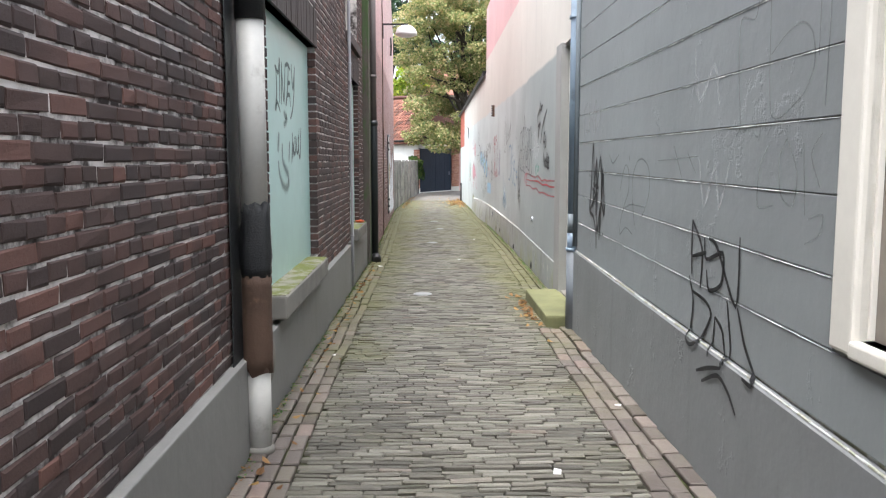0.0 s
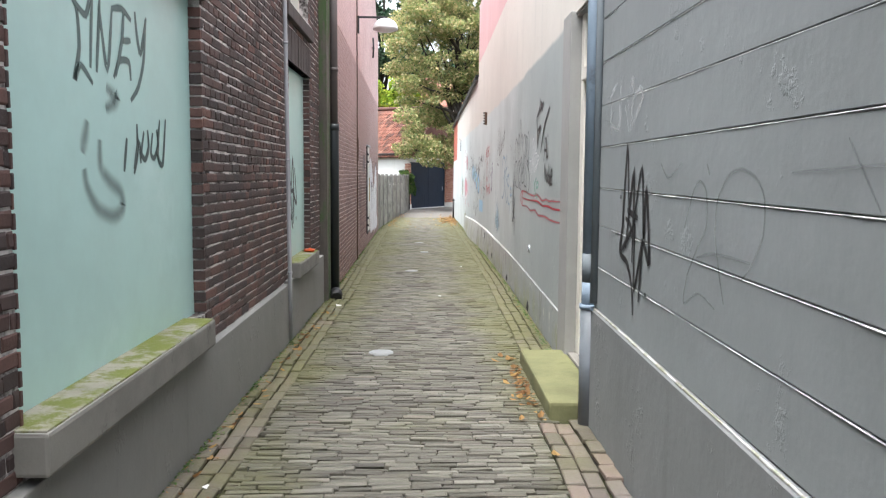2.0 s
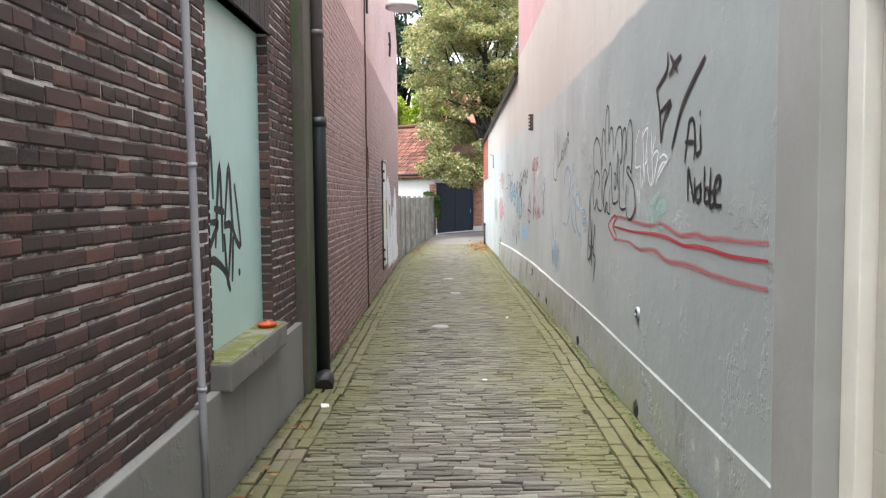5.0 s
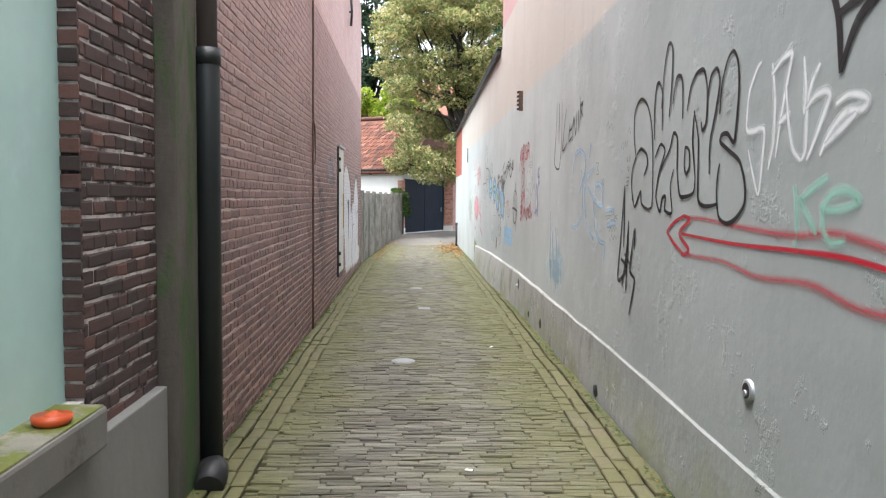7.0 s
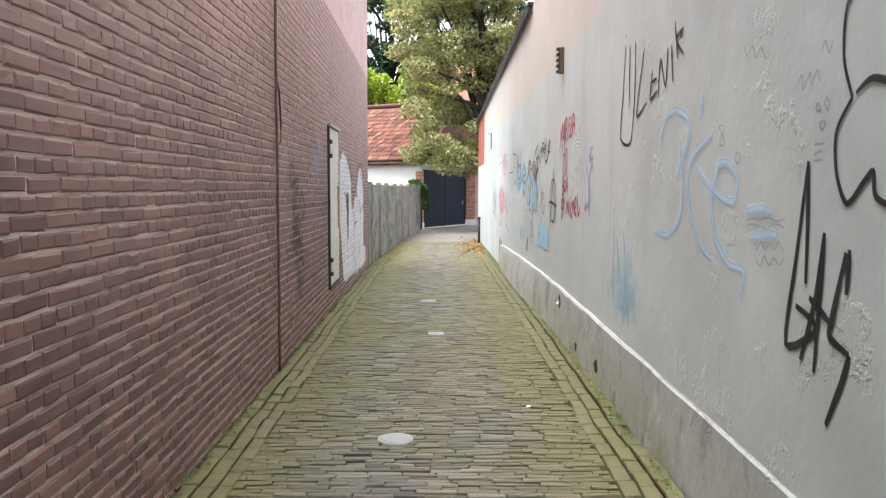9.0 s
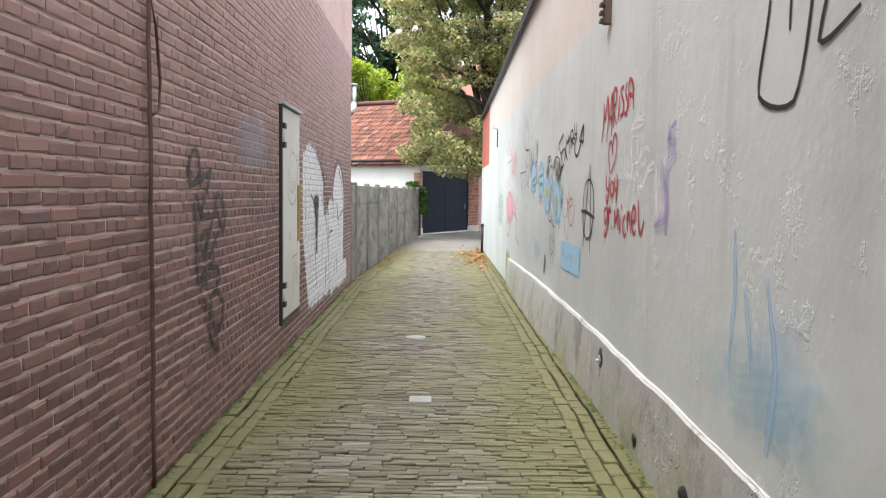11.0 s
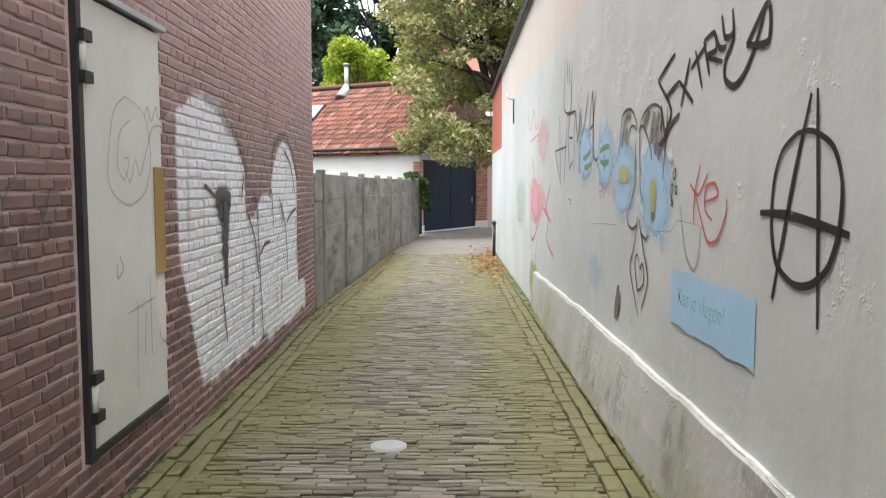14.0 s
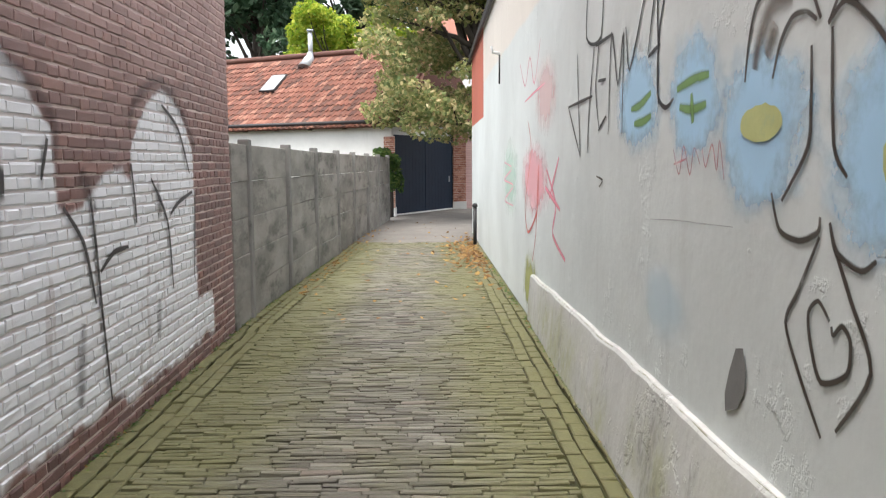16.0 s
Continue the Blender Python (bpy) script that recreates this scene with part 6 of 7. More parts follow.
graffiti("small dark doodles on plaster wall", INK["ink_brown"], 0.014, "plaster", [
    [(21.2, 1.39), (21.18, 1.4), (21.17, 1.37), (21.2, 1.35), (21.22, 1.37), (21.2, 1.39)],
    [(21.23, 1.33), (21.25, 1.31), (21.24, 1.26), (21.21, 1.24), (21.25, 1.22)],
    [(21.23, 1.33), (21.21, 1.31), (21.24, 1.25), (21.2, 1.22)],
    [(21.17, 1.32), (21.14, 1.31), (21.15, 1.28), (21.17, 1.29), (21.17, 1.32)],
    [(24.61, 1.2), (24.44, 1.18), (24.53, 1.14)]])
graffiti("red spray strokes low on plaster wall", INK["ink_red2"], 0.035, "plaster", [
    [(27.84, 1.68), (27.6, 1.39), (28.06, 0.87), (27.81, 0.6), (27.15, 0.86), (27.09, 1.26), (27.23, 0.65), (27.48, 0.35)]])
graffiti("bright pink spray letters", INK["ink_pink"], 0.06, "plaster", [
    [(26.6, 1.23), (26.1, 0.96), (26.24, 0.72), (25.65, 0.58)],
    [(25.96, 1.32), (26.42, 1.0)],
    [(26.66, 1.08), (25.89, 0.93)]])
graffiti("faint pink scrawl high on the far wall", INK["ink_pink"], 0.03, "plaster", [
    [(28.54, 2.31), (28.1, 2.04), (27.72, 2.28), (27.4, 2.0), (27.01, 2.34)],
    [(28.1, 1.89), (27.4, 1.92), (26.73, 1.94)],
    [(30.33, 1.29), (29.37, 1.22), (30.33, 1.07), (29.23, 1.02), (30.25, 0.81), (29.23, 0.79)]])
graffiti("red spray name on plaster wall", INK["ink_red"], 0.034, "plaster", [
    [(19.24, 2.01), (19.23, 1.88), (19.3, 1.74)],
    [(19.23, 2.0), (19.18, 1.88), (19.1, 2.04), (19.06, 1.88), (19.13, 1.73)],
    [(19.03, 1.88), (18.95, 2.05), (18.94, 1.76)],
    [(19.02, 1.89), (18.92, 1.88)],
    [(18.87, 1.81), (18.9, 2.05), (18.8, 2.05), (18.81, 1.97), (18.89, 1.94), (18.78, 1.83)],
    [(18.7, 2.0), (18.74, 1.85)],
    [(18.59, 2.05), (18.68, 2.03), (18.58, 1.94), (18.61, 1.88), (18.68, 1.87)],
    [(18.5, 2.06), (18.53, 2.0), (18.46, 1.93), (18.5, 1.87), (18.57, 1.88)],
    [(18.44, 1.89), (18.43, 2.06), (18.33, 2.03), (18.3, 1.87)],
    [(18.43, 1.98), (18.3, 1.95)]])
graffiti("red spray heart on plaster wall", INK["ink_red"], 0.03, "plaster", [
    [(18.96, 1.51), (19.02, 1.64), (19.0, 1.71), (18.93, 1.72), (18.89, 1.64), (18.9, 1.68), (18.85, 1.76), (18.79, 1.76), (18.76, 1.72), (18.78, 1.62), (18.87, 1.55), (18.96, 1.51)]])
graffiti("red spray word on plaster wall", INK["ink_red"], 0.034, "plaster", [
    [(19.09, 1.51), (19.06, 1.41), (18.98, 1.41)],
    [(18.97, 1.49), (18.99, 1.4), (19.02, 1.31), (19.07, 1.34), (19.05, 1.37)],
    [(18.9, 1.46), (18.94, 1.41), (18.89, 1.36), (18.83, 1.38), (18.83, 1.44), (18.9, 1.46)],
    [(18.8, 1.48), (18.77, 1.4), (18.71, 1.41)],
    [(18.7, 1.5), (18.71, 1.39), (18.73, 1.31)]])
graffiti("red spray greeting on plaster wall", INK["ink_red"], 0.036, "plaster", [
    [(19.04, 1.28), (19.13, 1.25), (19.09, 1.17), (19.02, 1.21), (19.02, 1.29), (19.0, 1.17), (19.06, 1.09), (19.11, 1.09), (19.09, 1.13)],
    [(18.98, 1.26), (18.96, 1.17)],
    [(18.97, 1.23), (18.94, 1.28), (18.89, 1.24)],
    [(18.87, 1.16), (18.85, 1.14)],
    [(18.76, 1.15), (18.77, 1.26), (18.71, 1.19), (18.66, 1.28), (18.64, 1.14)],
    [(18.59, 1.24), (18.58, 1.12)],
    [(18.56, 1.31), (18.55, 1.28)],
    [(18.44, 1.25), (18.5, 1.21), (18.5, 1.15), (18.45, 1.11), (18.41, 1.14)],
    [(18.39, 1.27), (18.37, 1.15)],
    [(18.38, 1.21), (18.33, 1.26), (18.28, 1.14)],
    [(18.27, 1.21), (18.19, 1.22), (18.17, 1.28), (18.22, 1.3), (18.26, 1.25), (18.24, 1.17), (18.18, 1.14), (18.15, 1.17)],
    [(18.1, 1.34), (18.08, 1.22), (18.05, 1.16), (18.02, 1.15), (17.99, 1.18), (17.95, 1.23)]])
graffiti("white spray letters beside the red words", INK["ink_white2"], 0.04, "plaster", [
    [(18.39, 1.73), (18.47, 1.69), (18.54, 1.57), (18.5, 1.49), (18.33, 1.47), (18.36, 1.41), (18.45, 1.3), (18.56, 1.44)],
    [(18.27, 1.43), (18.31, 1.69), (18.14, 1.7), (18.18, 1.62)],
    [(18.28, 1.55), (18.12, 1.56)],
    [(18.14, 1.7), (18.16, 1.55), (18.11, 1.43), (18.04, 1.4), (17.91, 1.49), (17.78, 1.51), (17.8, 1.54), (17.96, 1.5)],
    [(18.09, 1.61), (17.93, 1.62), (17.96, 1.57), (18.07, 1.52)],
    [(18.0, 1.69), (18.07, 1.57)]])
graffiti("white spray crown beside the red name", INK["ink_white2"], 0.05, "plaster", [
    [(18.2, 1.9), (18.19, 1.79)],
    [(18.12, 1.93), (18.12, 1.78)],
    [(18.03, 1.93), (18.02, 1.78)],
    [(18.33, 1.76), (18.18, 1.76), (18.02, 1.77), (18.03, 1.79), (18.23, 1.8), (18.33, 1.76)]])
graffiti("broad white spray stroke on plaster wall", INK["ink_white2"], 0.1, "plaster", [
    [(17.73, 1.51), (17.69, 1.38), (17.68, 1.24)]])
graffiti("pale purple spray scrawl on plaster wall", INK["ink_purple"], 0.12, "plaster", [
    [(17.64, 1.56), (17.57, 1.46), (17.53, 1.34), (17.5, 1.23)],
    [(17.73, 1.21), (17.62, 1.23), (17.51, 1.25)],
    [(17.37, 1.72), (17.44, 1.7), (17.48, 1.68), (17.49, 1.63), (17.4, 1.62), (17.36, 1.62)],
    [(17.35, 1.55), (17.41, 1.56), (17.49, 1.51), (17.51, 1.42), (17.49, 1.33), (17.49, 1.23), (17.5, 1.17)]])
graffiti("thin dark lines over the white shapes", INK["ink_black2"], 0.035, "brick", [
    [(22.49, 1.33), (22.61, 1.29), (22.74, 1.25)],
    [(22.82, 0.72), (22.88, 0.52), (22.96, 0.22)],
    [(23.64, 1.09), (23.85, 0.9), (23.96, 0.59)],
    [(23.95, 1.12), (23.99, 0.89), (24.03, 0.53), (24.1, 0.05)],
    [(24.03, 0.74), (24.22, 0.82), (24.44, 0.83)],
    [(24.87, 1.2), (25.16, 0.92), (25.23, 0.47)],
    [(25.14, 1.66), (25.48, 1.52), (25.71, 1.22)],
    [(25.23, 0.96), (25.42, 1.03), (25.76, 1.09)],
    [(25.83, 1.08), (25.74, 0.47)],
    [(24.54, 1.29), (24.58, 1.07), (24.59, 0.95)],
    [(23.52, 1.4), (23.44, 1.22)]])
graffiti("black spray eye with a drip on brick", INK["ink_black2"], 0.2, "brick", [
    [(22.75, 1.23), (22.92, 1.23), (23.13, 1.22)],
    [(22.82, 1.16), (22.95, 1.13), (23.07, 1.15)],
    [(22.98, 1.21), (22.98, 1.02), (22.93, 0.92)]])
graffiti("dark spray drip below the eye on brick", INK["ink_black2"], 0.11, "brick", [
    [(22.88, 0.88), (23.04, 0.87)],
    [(22.98, 0.88), (22.97, 0.78), (22.98, 0.62)]])
graffiti("soft dark spray halo around the white shape", INK["ink_soft2"], 0.12, "brick", [
    [(22.5, 1.88), (22.79, 1.86), (23.05, 1.76), (23.33, 1.66), (23.59, 1.49), (23.59, 1.31)],
    [(23.86, 1.26), (23.95, 1.14), (24.01, 1.04)],
    [(24.53, 1.48), (24.65, 1.65), (24.94, 1.77), (25.22, 1.79), (25.56, 1.65), (25.87, 1.4)],
    [(24.99, 1.17), (25.03, 0.96)],
    [(23.8, 0.52), (23.75, 0.33), (23.73, 0.12)],
    [(24.93, 0.45), (24.9, 0.21)]])
graffiti("dark grey spray letters on the pale green pane", INK["ink_grey"], 0.036, "board", [
    [(5.51, 2.14), (5.55, 2.1), (5.56, 1.96), (5.51, 1.84), (5.57, 1.9), (5.68, 1.84)],
    [(5.51, 2.14), (5.63, 2.1), (5.69, 2.2), (5.66, 1.9)],
    [(5.77, 2.19), (5.72, 1.89)],
    [(5.76, 2.16), (5.83, 1.91), (5.9, 2.19)],
    [(5.9, 2.18), (6.01, 2.2), (6.12, 2.17)],
    [(6.03, 2.19), (6.0, 2.06), (5.92, 1.9)],
    [(6.0, 2.06), (6.11, 2.08)],
    [(5.9, 1.89), (5.97, 1.97), (6.08, 1.98), (6.1, 1.9)],
    [(6.17, 2.22), (6.19, 2.12), (6.23, 2.04), (6.28, 2.13), (6.32, 2.22)],
    [(6.31, 2.21), (6.27, 2.01), (6.19, 1.88), (6.09, 1.81)]])
graffiti("small dark spray word on the pale green pane", INK["ink_dark"], 0.034, "board", [
    [(6.03, 1.64), (5.99, 1.49)],
    [(6.16, 1.71), (6.16, 1.58), (6.11, 1.48)],
    [(6.11, 1.5), (6.18, 1.63), (6.2, 1.53)],
    [(6.25, 1.68), (6.21, 1.58), (6.26, 1.55), (6.31, 1.61), (6.3, 1.69)],
    [(6.37, 1.68), (6.34, 1.58), (6.39, 1.56), (6.45, 1.63), (6.43, 1.7)],
    [(6.48, 1.75), (6.44, 1.58), (6.51, 1.53), (6.57, 1.76)]])
graffiti("faded grey spray loop on the pale green pane", INK["ink_faint"], 0.085, "board", [
    [(5.57, 1.5), (5.59, 1.43), (5.69, 1.34), (5.85, 1.3), (5.96, 1.33), (5.94, 1.4), (5.82, 1.45), (5.73, 1.51), (5.73, 1.62)],
    [(5.61, 1.69), (5.56, 1.56)],
    [(5.81, 1.84), (5.93, 1.8), (5.8, 1.75)]])
graffiti("grey drawing in a circle on white steel door", INK["ink_faint"], 0.018, "brick", [
    [(21.16, 1.74), (21.02, 1.65), (20.94, 1.38), (21.01, 1.28), (21.19, 1.23), (21.4, 1.3), (21.48, 1.48), (21.4, 1.68), (21.16, 1.74)],
    [(21.23, 1.64), (21.09, 1.57), (21.05, 1.42), (21.13, 1.35), (21.19, 1.45), (21.12, 1.45)],
    [(21.13, 1.4), (21.2, 1.34), (21.27, 1.45), (21.32, 1.37), (21.42, 1.5), (21.52, 1.62), (21.66, 1.63), (21.69, 1.55)],
    [(21.04, 1.0), (21.08, 0.94), (21.01, 0.9), (21.01, 0.97)],
    [(21.12, 0.72), (21.48, 0.75)],
    [(21.24, 0.77), (21.21, 0.34)],
    [(21.42, 0.88), (21.42, 0.46)],
    [(21.35, 0.7), (21.32, 0.48)],
    [(21.54, 0.6), (21.56, 0.52), (21.77, 0.42)],
    [(21.4, 1.66), (21.45, 1.72), (21.5, 1.65), (21.57, 1.73), (21.61, 1.67), (21.76, 1.72)]], 0.024)
graffiti("long red spray arrow on plaster wall", INK["ink_red"], 0.023, "plaster", [
    [(12.56, 1.22), (12.44, 1.27), (12.27, 1.31)],
    [(12.56, 1.22), (12.44, 1.17), (12.27, 1.12)],
    [(12.27, 1.31), (12.19, 1.29), (12.35, 1.22), (12.19, 1.15), (12.27, 1.12)],
    [(12.31, 1.22), (11.64, 1.21), (11.09, 1.22), (10.72, 1.22), (10.31, 1.19), (10.08, 1.2), (9.87, 1.2), (9.62, 1.19), (9.45, 1.19), (9.1, 1.2)]])
graffiti("soft red spray lines of the arrow", INK["ink_red_soft"], 0.038, "plaster", [
    [(12.31, 1.3), (11.98, 1.3), (11.54, 1.28), (11.09, 1.27), (10.83, 1.29), (10.6, 1.27), (10.37, 1.24), (10.08, 1.26), (9.87, 1.25), (9.62, 1.26), (9.45, 1.26), (9.1, 1.27)],
    [(12.31, 1.12), (11.75, 1.13), (11.39, 1.1), (10.97, 1.12), (10.66, 1.08), (10.31, 1.09), (10.07, 1.09), (9.83, 1.08), (9.62, 1.08), (9.45, 1.08), (9.1, 1.09)]])
graffiti("black spray tag of thick looping letters", INK["ink_black"], 0.02, "grey", [
    [(3.93, 1.21), (3.93, 1.07), (3.92, 0.94)],
    [(3.93, 1.21), (3.78, 1.08), (3.79, 0.89)],
    [(3.92, 1.03), (3.72, 1.07)],
    [(3.75, 1.14), (3.72, 1.04), (3.51, 1.09), (3.52, 0.95), (3.67, 0.9), (3.71, 0.99)],
    [(3.69, 1.14), (3.58, 1.11), (3.34, 0.88), (3.32, 1.18)],
    [(3.95, 0.93), (3.88, 0.81), (3.91, 0.62), (3.79, 0.62), (3.63, 0.78), (3.7, 0.84), (3.91, 0.86)],
    [(3.58, 0.79), (3.6, 0.6)],
    [(3.58, 0.79), (3.48, 0.74), (3.43, 0.59)],
    [(3.44, 0.89), (3.38, 0.69), (3.41, 0.61)],
    [(3.32, 0.88), (3.23, 0.74), (3.09, 0.61), (3.19, 0.61)],
    [(3.74, 0.5), (3.59, 0.55), (3.43, 0.59)],
    [(3.66, 0.47), (3.46, 0.55), (3.33, 0.51), (3.24, 0.44)]])
graffiti("thin grey marker letters on grey wall", INK["ink_faint"], 0.012, "grey", [
    [(3.22, 2.13), (3.26, 2.06), (3.4, 2.08), (3.41, 1.88), (3.37, 1.65), (3.42, 1.6)],
    [(3.11, 2.11), (3.07, 1.67), (2.83, 1.72), (2.74, 1.82), (2.76, 1.93), (2.84, 1.98), (2.96, 1.96), (3.09, 1.9)],
    [(2.71, 2.03), (2.71, 1.85)],
    [(2.64, 2.02), (2.65, 1.68)],
    [(3.07, 1.56), (3.15, 1.48), (3.16, 1.32), (3.02, 1.33)],
    [(2.92, 1.58), (2.98, 1.5), (2.95, 1.37), (2.85, 1.34), (2.83, 1.46), (2.92, 1.58)],
    [(2.79, 1.56), (2.76, 1.31)],
    [(2.66, 1.59), (2.73, 1.52), (2.66, 1.41)],
    [(2.73, 1.3), (2.63, 1.32), (2.65, 1.25), (2.75, 1.21)],
    [(4.27, 1.58), (4.12, 1.41)],
    [(4.56, 1.5), (3.88, 1.52)],
    [(4.04, 1.54), (3.91, 1.44)]])
graffiti("thin grey marker loops on grey wall", INK["ink_faint"], 0.016, "grey", [
    [(5.12, 1.3), (5.12, 1.37), (5.1, 1.42), (5.02, 1.49), (4.91, 1.51), (4.79, 1.48), (4.73, 1.42), (4.73, 1.31), (4.81, 1.21), (4.88, 1.16)],
    [(5.45, 1.29), (5.36, 1.43), (5.29, 1.47), (5.22, 1.43), (5.21, 1.31), (5.29, 1.23), (5.4, 1.11), (5.43, 1.0), (5.27, 1.06), (5.1, 1.03)],
    [(5.13, 1.31), (5.08, 1.18), (5.02, 1.06)],
    [(5.3, 1.19), (5.12, 1.22), (4.81, 1.22)],
    [(5.78, 1.54), (5.67, 1.48), (5.5, 1.54)],
    [(5.22, 1.53), (5.19, 1.49)]])
graffiti("white spray letters on plaster wall", INK["ink_white2"], 0.04, "plaster", [
    [(11.41, 1.9), (11.45, 1.88), (11.51, 1.81), (11.53, 1.74), (11.53, 1.66), (11.47, 1.65), (11.37, 1.65), (11.37, 1.56), (11.4, 1.41), (11.46, 1.49), (11.51, 1.58)],
    [(11.31, 1.88), (11.28, 1.75), (11.28, 1.6), (11.32, 1.5)],
    [(11.31, 1.84), (11.23, 1.88), (11.16, 1.89), (11.16, 1.86), (11.19, 1.78), (11.23, 1.66), (11.26, 1.54)],
    [(11.24, 1.66), (11.15, 1.69)],
    [(11.19, 1.78), (11.16, 1.65), (11.12, 1.56), (11.06, 1.52)],
    [(11.06, 1.86), (11.04, 1.75), (11.05, 1.67)],
    [(10.95, 1.82), (11.0, 1.77), (11.03, 1.7), (11.03, 1.56), (11.06, 1.52)],
    [(11.05, 1.68), (10.98, 1.72), (10.91, 1.73), (10.88, 1.71), (10.92, 1.65), (10.97, 1.58), (11.02, 1.52)],
    [(10.84, 1.68), (10.77, 1.7), (10.7, 1.69), (10.66, 1.67), (10.69, 1.65), (10.78, 1.65), (10.87, 1.6), (10.93, 1.53)],
    [(10.72, 1.64), (10.81, 1.6), (10.9, 1.56)]])
graffiti("faint mint green spray letters", INK["ink_mint"], 0.05, "plaster", [
    [(11.1, 1.44), (11.08, 1.37), (11.07, 1.3), (11.08, 1.23)],
    [(10.87, 1.46), (10.96, 1.43), (11.06, 1.39)],
    [(11.06, 1.4), (11.0, 1.34), (10.93, 1.28)],
    [(10.92, 1.37), (10.82, 1.36), (10.7, 1.38), (10.69, 1.4), (10.76, 1.42), (10.84, 1.41), (10.89, 1.37), (10.89, 1.3), (10.84, 1.26), (10.75, 1.27)]])
graffiti("black spray letters stacked on red brick wall", INK["ink_black2"], 0.042, "brick", [
    [(18.11, 1.6), (18.02, 1.53), (18.01, 1.44), (18.07, 1.4), (18.21, 1.44), (18.21, 1.51), (18.18, 1.58), (18.11, 1.6)],
    [(18.07, 1.4), (18.25, 1.43), (18.46, 1.49)],
    [(18.46, 1.49), (18.38, 1.39), (18.24, 1.24), (18.18, 1.16)],
    [(18.13, 1.34), (18.24, 1.23), (18.35, 1.21), (18.5, 1.21)],
    [(18.56, 1.33), (18.56, 1.25), (18.65, 1.15), (18.74, 1.11), (18.78, 1.17), (18.72, 1.29), (18.63, 1.33), (18.56, 1.33)],
    [(18.5, 1.21), (18.39, 1.08), (18.33, 0.98), (18.23, 1.01), (18.23, 1.09), (18.33, 1.12), (18.37, 1.08), (18.31, 0.98)],
    [(18.33, 0.96), (18.47, 0.99), (18.58, 1.09)],
    [(18.1, 1.3), (18.15, 1.09), (18.15, 0.84), (18.19, 0.81)],
    [(18.31, 0.91), (18.21, 0.76)],
    [(18.23, 0.85), (18.34, 0.87)],
    [(18.38, 0.89), (18.32, 0.76)],
    [(18.51, 0.94), (18.4, 0.89), (18.59, 0.87), (18.63, 0.8), (18.53, 0.75)],
    [(18.2, 0.71), (18.32, 0.69), (18.29, 0.62)],
    [(18.46, 0.73), (18.42, 0.66), (18.48, 0.54), (18.58, 0.48), (18.7, 0.52), (18.72, 0.63), (18.61, 0.72), (18.46, 0.73)],
    [(18.42, 0.65), (18.39, 0.53), (18.47, 0.4), (18.58, 0.36), (18.56, 0.48)]])
graffiti("fine crack across the plaster wall", INK["ink_faint"], 0.008, "plaster", [
    [(23.46, 1.03), (23.1, 1.05), (22.78, 1.06), (22.5, 1.07)], [(21.67, 1.07), (21.44, 1.09), (21.25, 1.1), (21.17, 1.14), (21.1, 1.16), (20.8, 1.15)]])

# ---------------------------------------------------------------- small things
def valve_cap(x, y):
    z = ground_z(y) + 0.005
    t = thing("valve_cover", "round light grey metal valve cover in paving", "valve cover", group="valve covers in the paving")
    part("rim", tube([(x, y, z - 0.02), (x, y, z + 0.008), (x, y, z + 0.009)], 0, 24, taper=[0.105, 0.105, 0.098]), M["cap_grey"], t)
    part("lid", tube([(x, y, z + 0.006), (x, y, z + 0.011), (x, y, z + 0.012)], 0, 24, taper=[0.092, 0.09, 0.075]), M["cap_grey"], t)


for x, y in ((-0.06, 9.16), (0.09, 15.58), (0.17, 21.82)):
    valve_cap(x, y)
zz = ground_z(19.2)
tagged(part("drain_marker", box(0.22, 0.38, 19.12, 19.28, zz - 0.01, zz + 0.018, 0.006), M["cap_grey"]), "small square stone marker in the paving", "marker")


def bollard():
    y = 35.3
    x, z = 1.47, ground_z(35.3)
    t = thing("bollard", "thin black iron guard post by the wall", "post")
    part("shaft", tube([(x, y, z - 0.02), (x, y, z + 0.74)], 0.035, 12), M["iron"], t)
    part("cap", tube([(x, y, z + 0.74), (x, y, z + 0.78), (x, y, z + 0.81)], 0, 12, taper=[0.05, 0.05, 0.03]), M["iron"], t)


bollard()


def wall_socket(y, z, r):
    x = right_x(y) - 0.002
    t = thing("wall_fitting", "round metal fitting set in the plaster wall", "fitting")
    part("ring", tube([(x + 0.02, y, z), (x - 0.012, y, z), (x - 0.014, y, z)], 0, 20, taper=[r, r, r * 0.75]), M["steel"], t)
    part("plug", tube([(x, y, z), (x - 0.0165, y, z)], r * 0.68, 16), M["iron"], t)
    part("pin", tube([(x, y, z - 0.01), (x - 0.022, y, z - 0.01)], r * 0.3, 12), M["steel"], t)


wall_socket(11.42, 0.66, 0.045)


def wall_bracket(y, z):
    x = right_x(y)
    t = thing("wall_bracket", "small rusty ribbed bracket high on plaster wall", "bracket")
    part("plate", box(x - 0.05, x + 0.01, y - 0.03, y + 0.03, z - 0.13, z + 0.13, 0.006), M["rust"], t)
    for k in range(5):
        part("rib", box(x - 0.075, x - 0.05, y - 0.04, y + 0.04, z - 0.12 + k * 0.055, z - 0.095 + k * 0.055, 0.004), M["iron"], t)


wall_bracket(19.1, 2.66)


def wall_hook(y, z):
    x = right_x(y)
    t = thing("wall_hook", "small white bracket lamp hook on far plaster wall", "bracket")
    part("arm", tube([(x, y, z), (x - 0.1, y, z + 0.02), (x - 0.12, y, z + 0.1)], 0.02, 8), M["shade_white"], t)
    part("cable", tube([(x - 0.01, y, z - 0.4), (x - 0.01, y, z)], 0.012, 6), M["iron"], t)


wall_hook(31.0, 2.75)
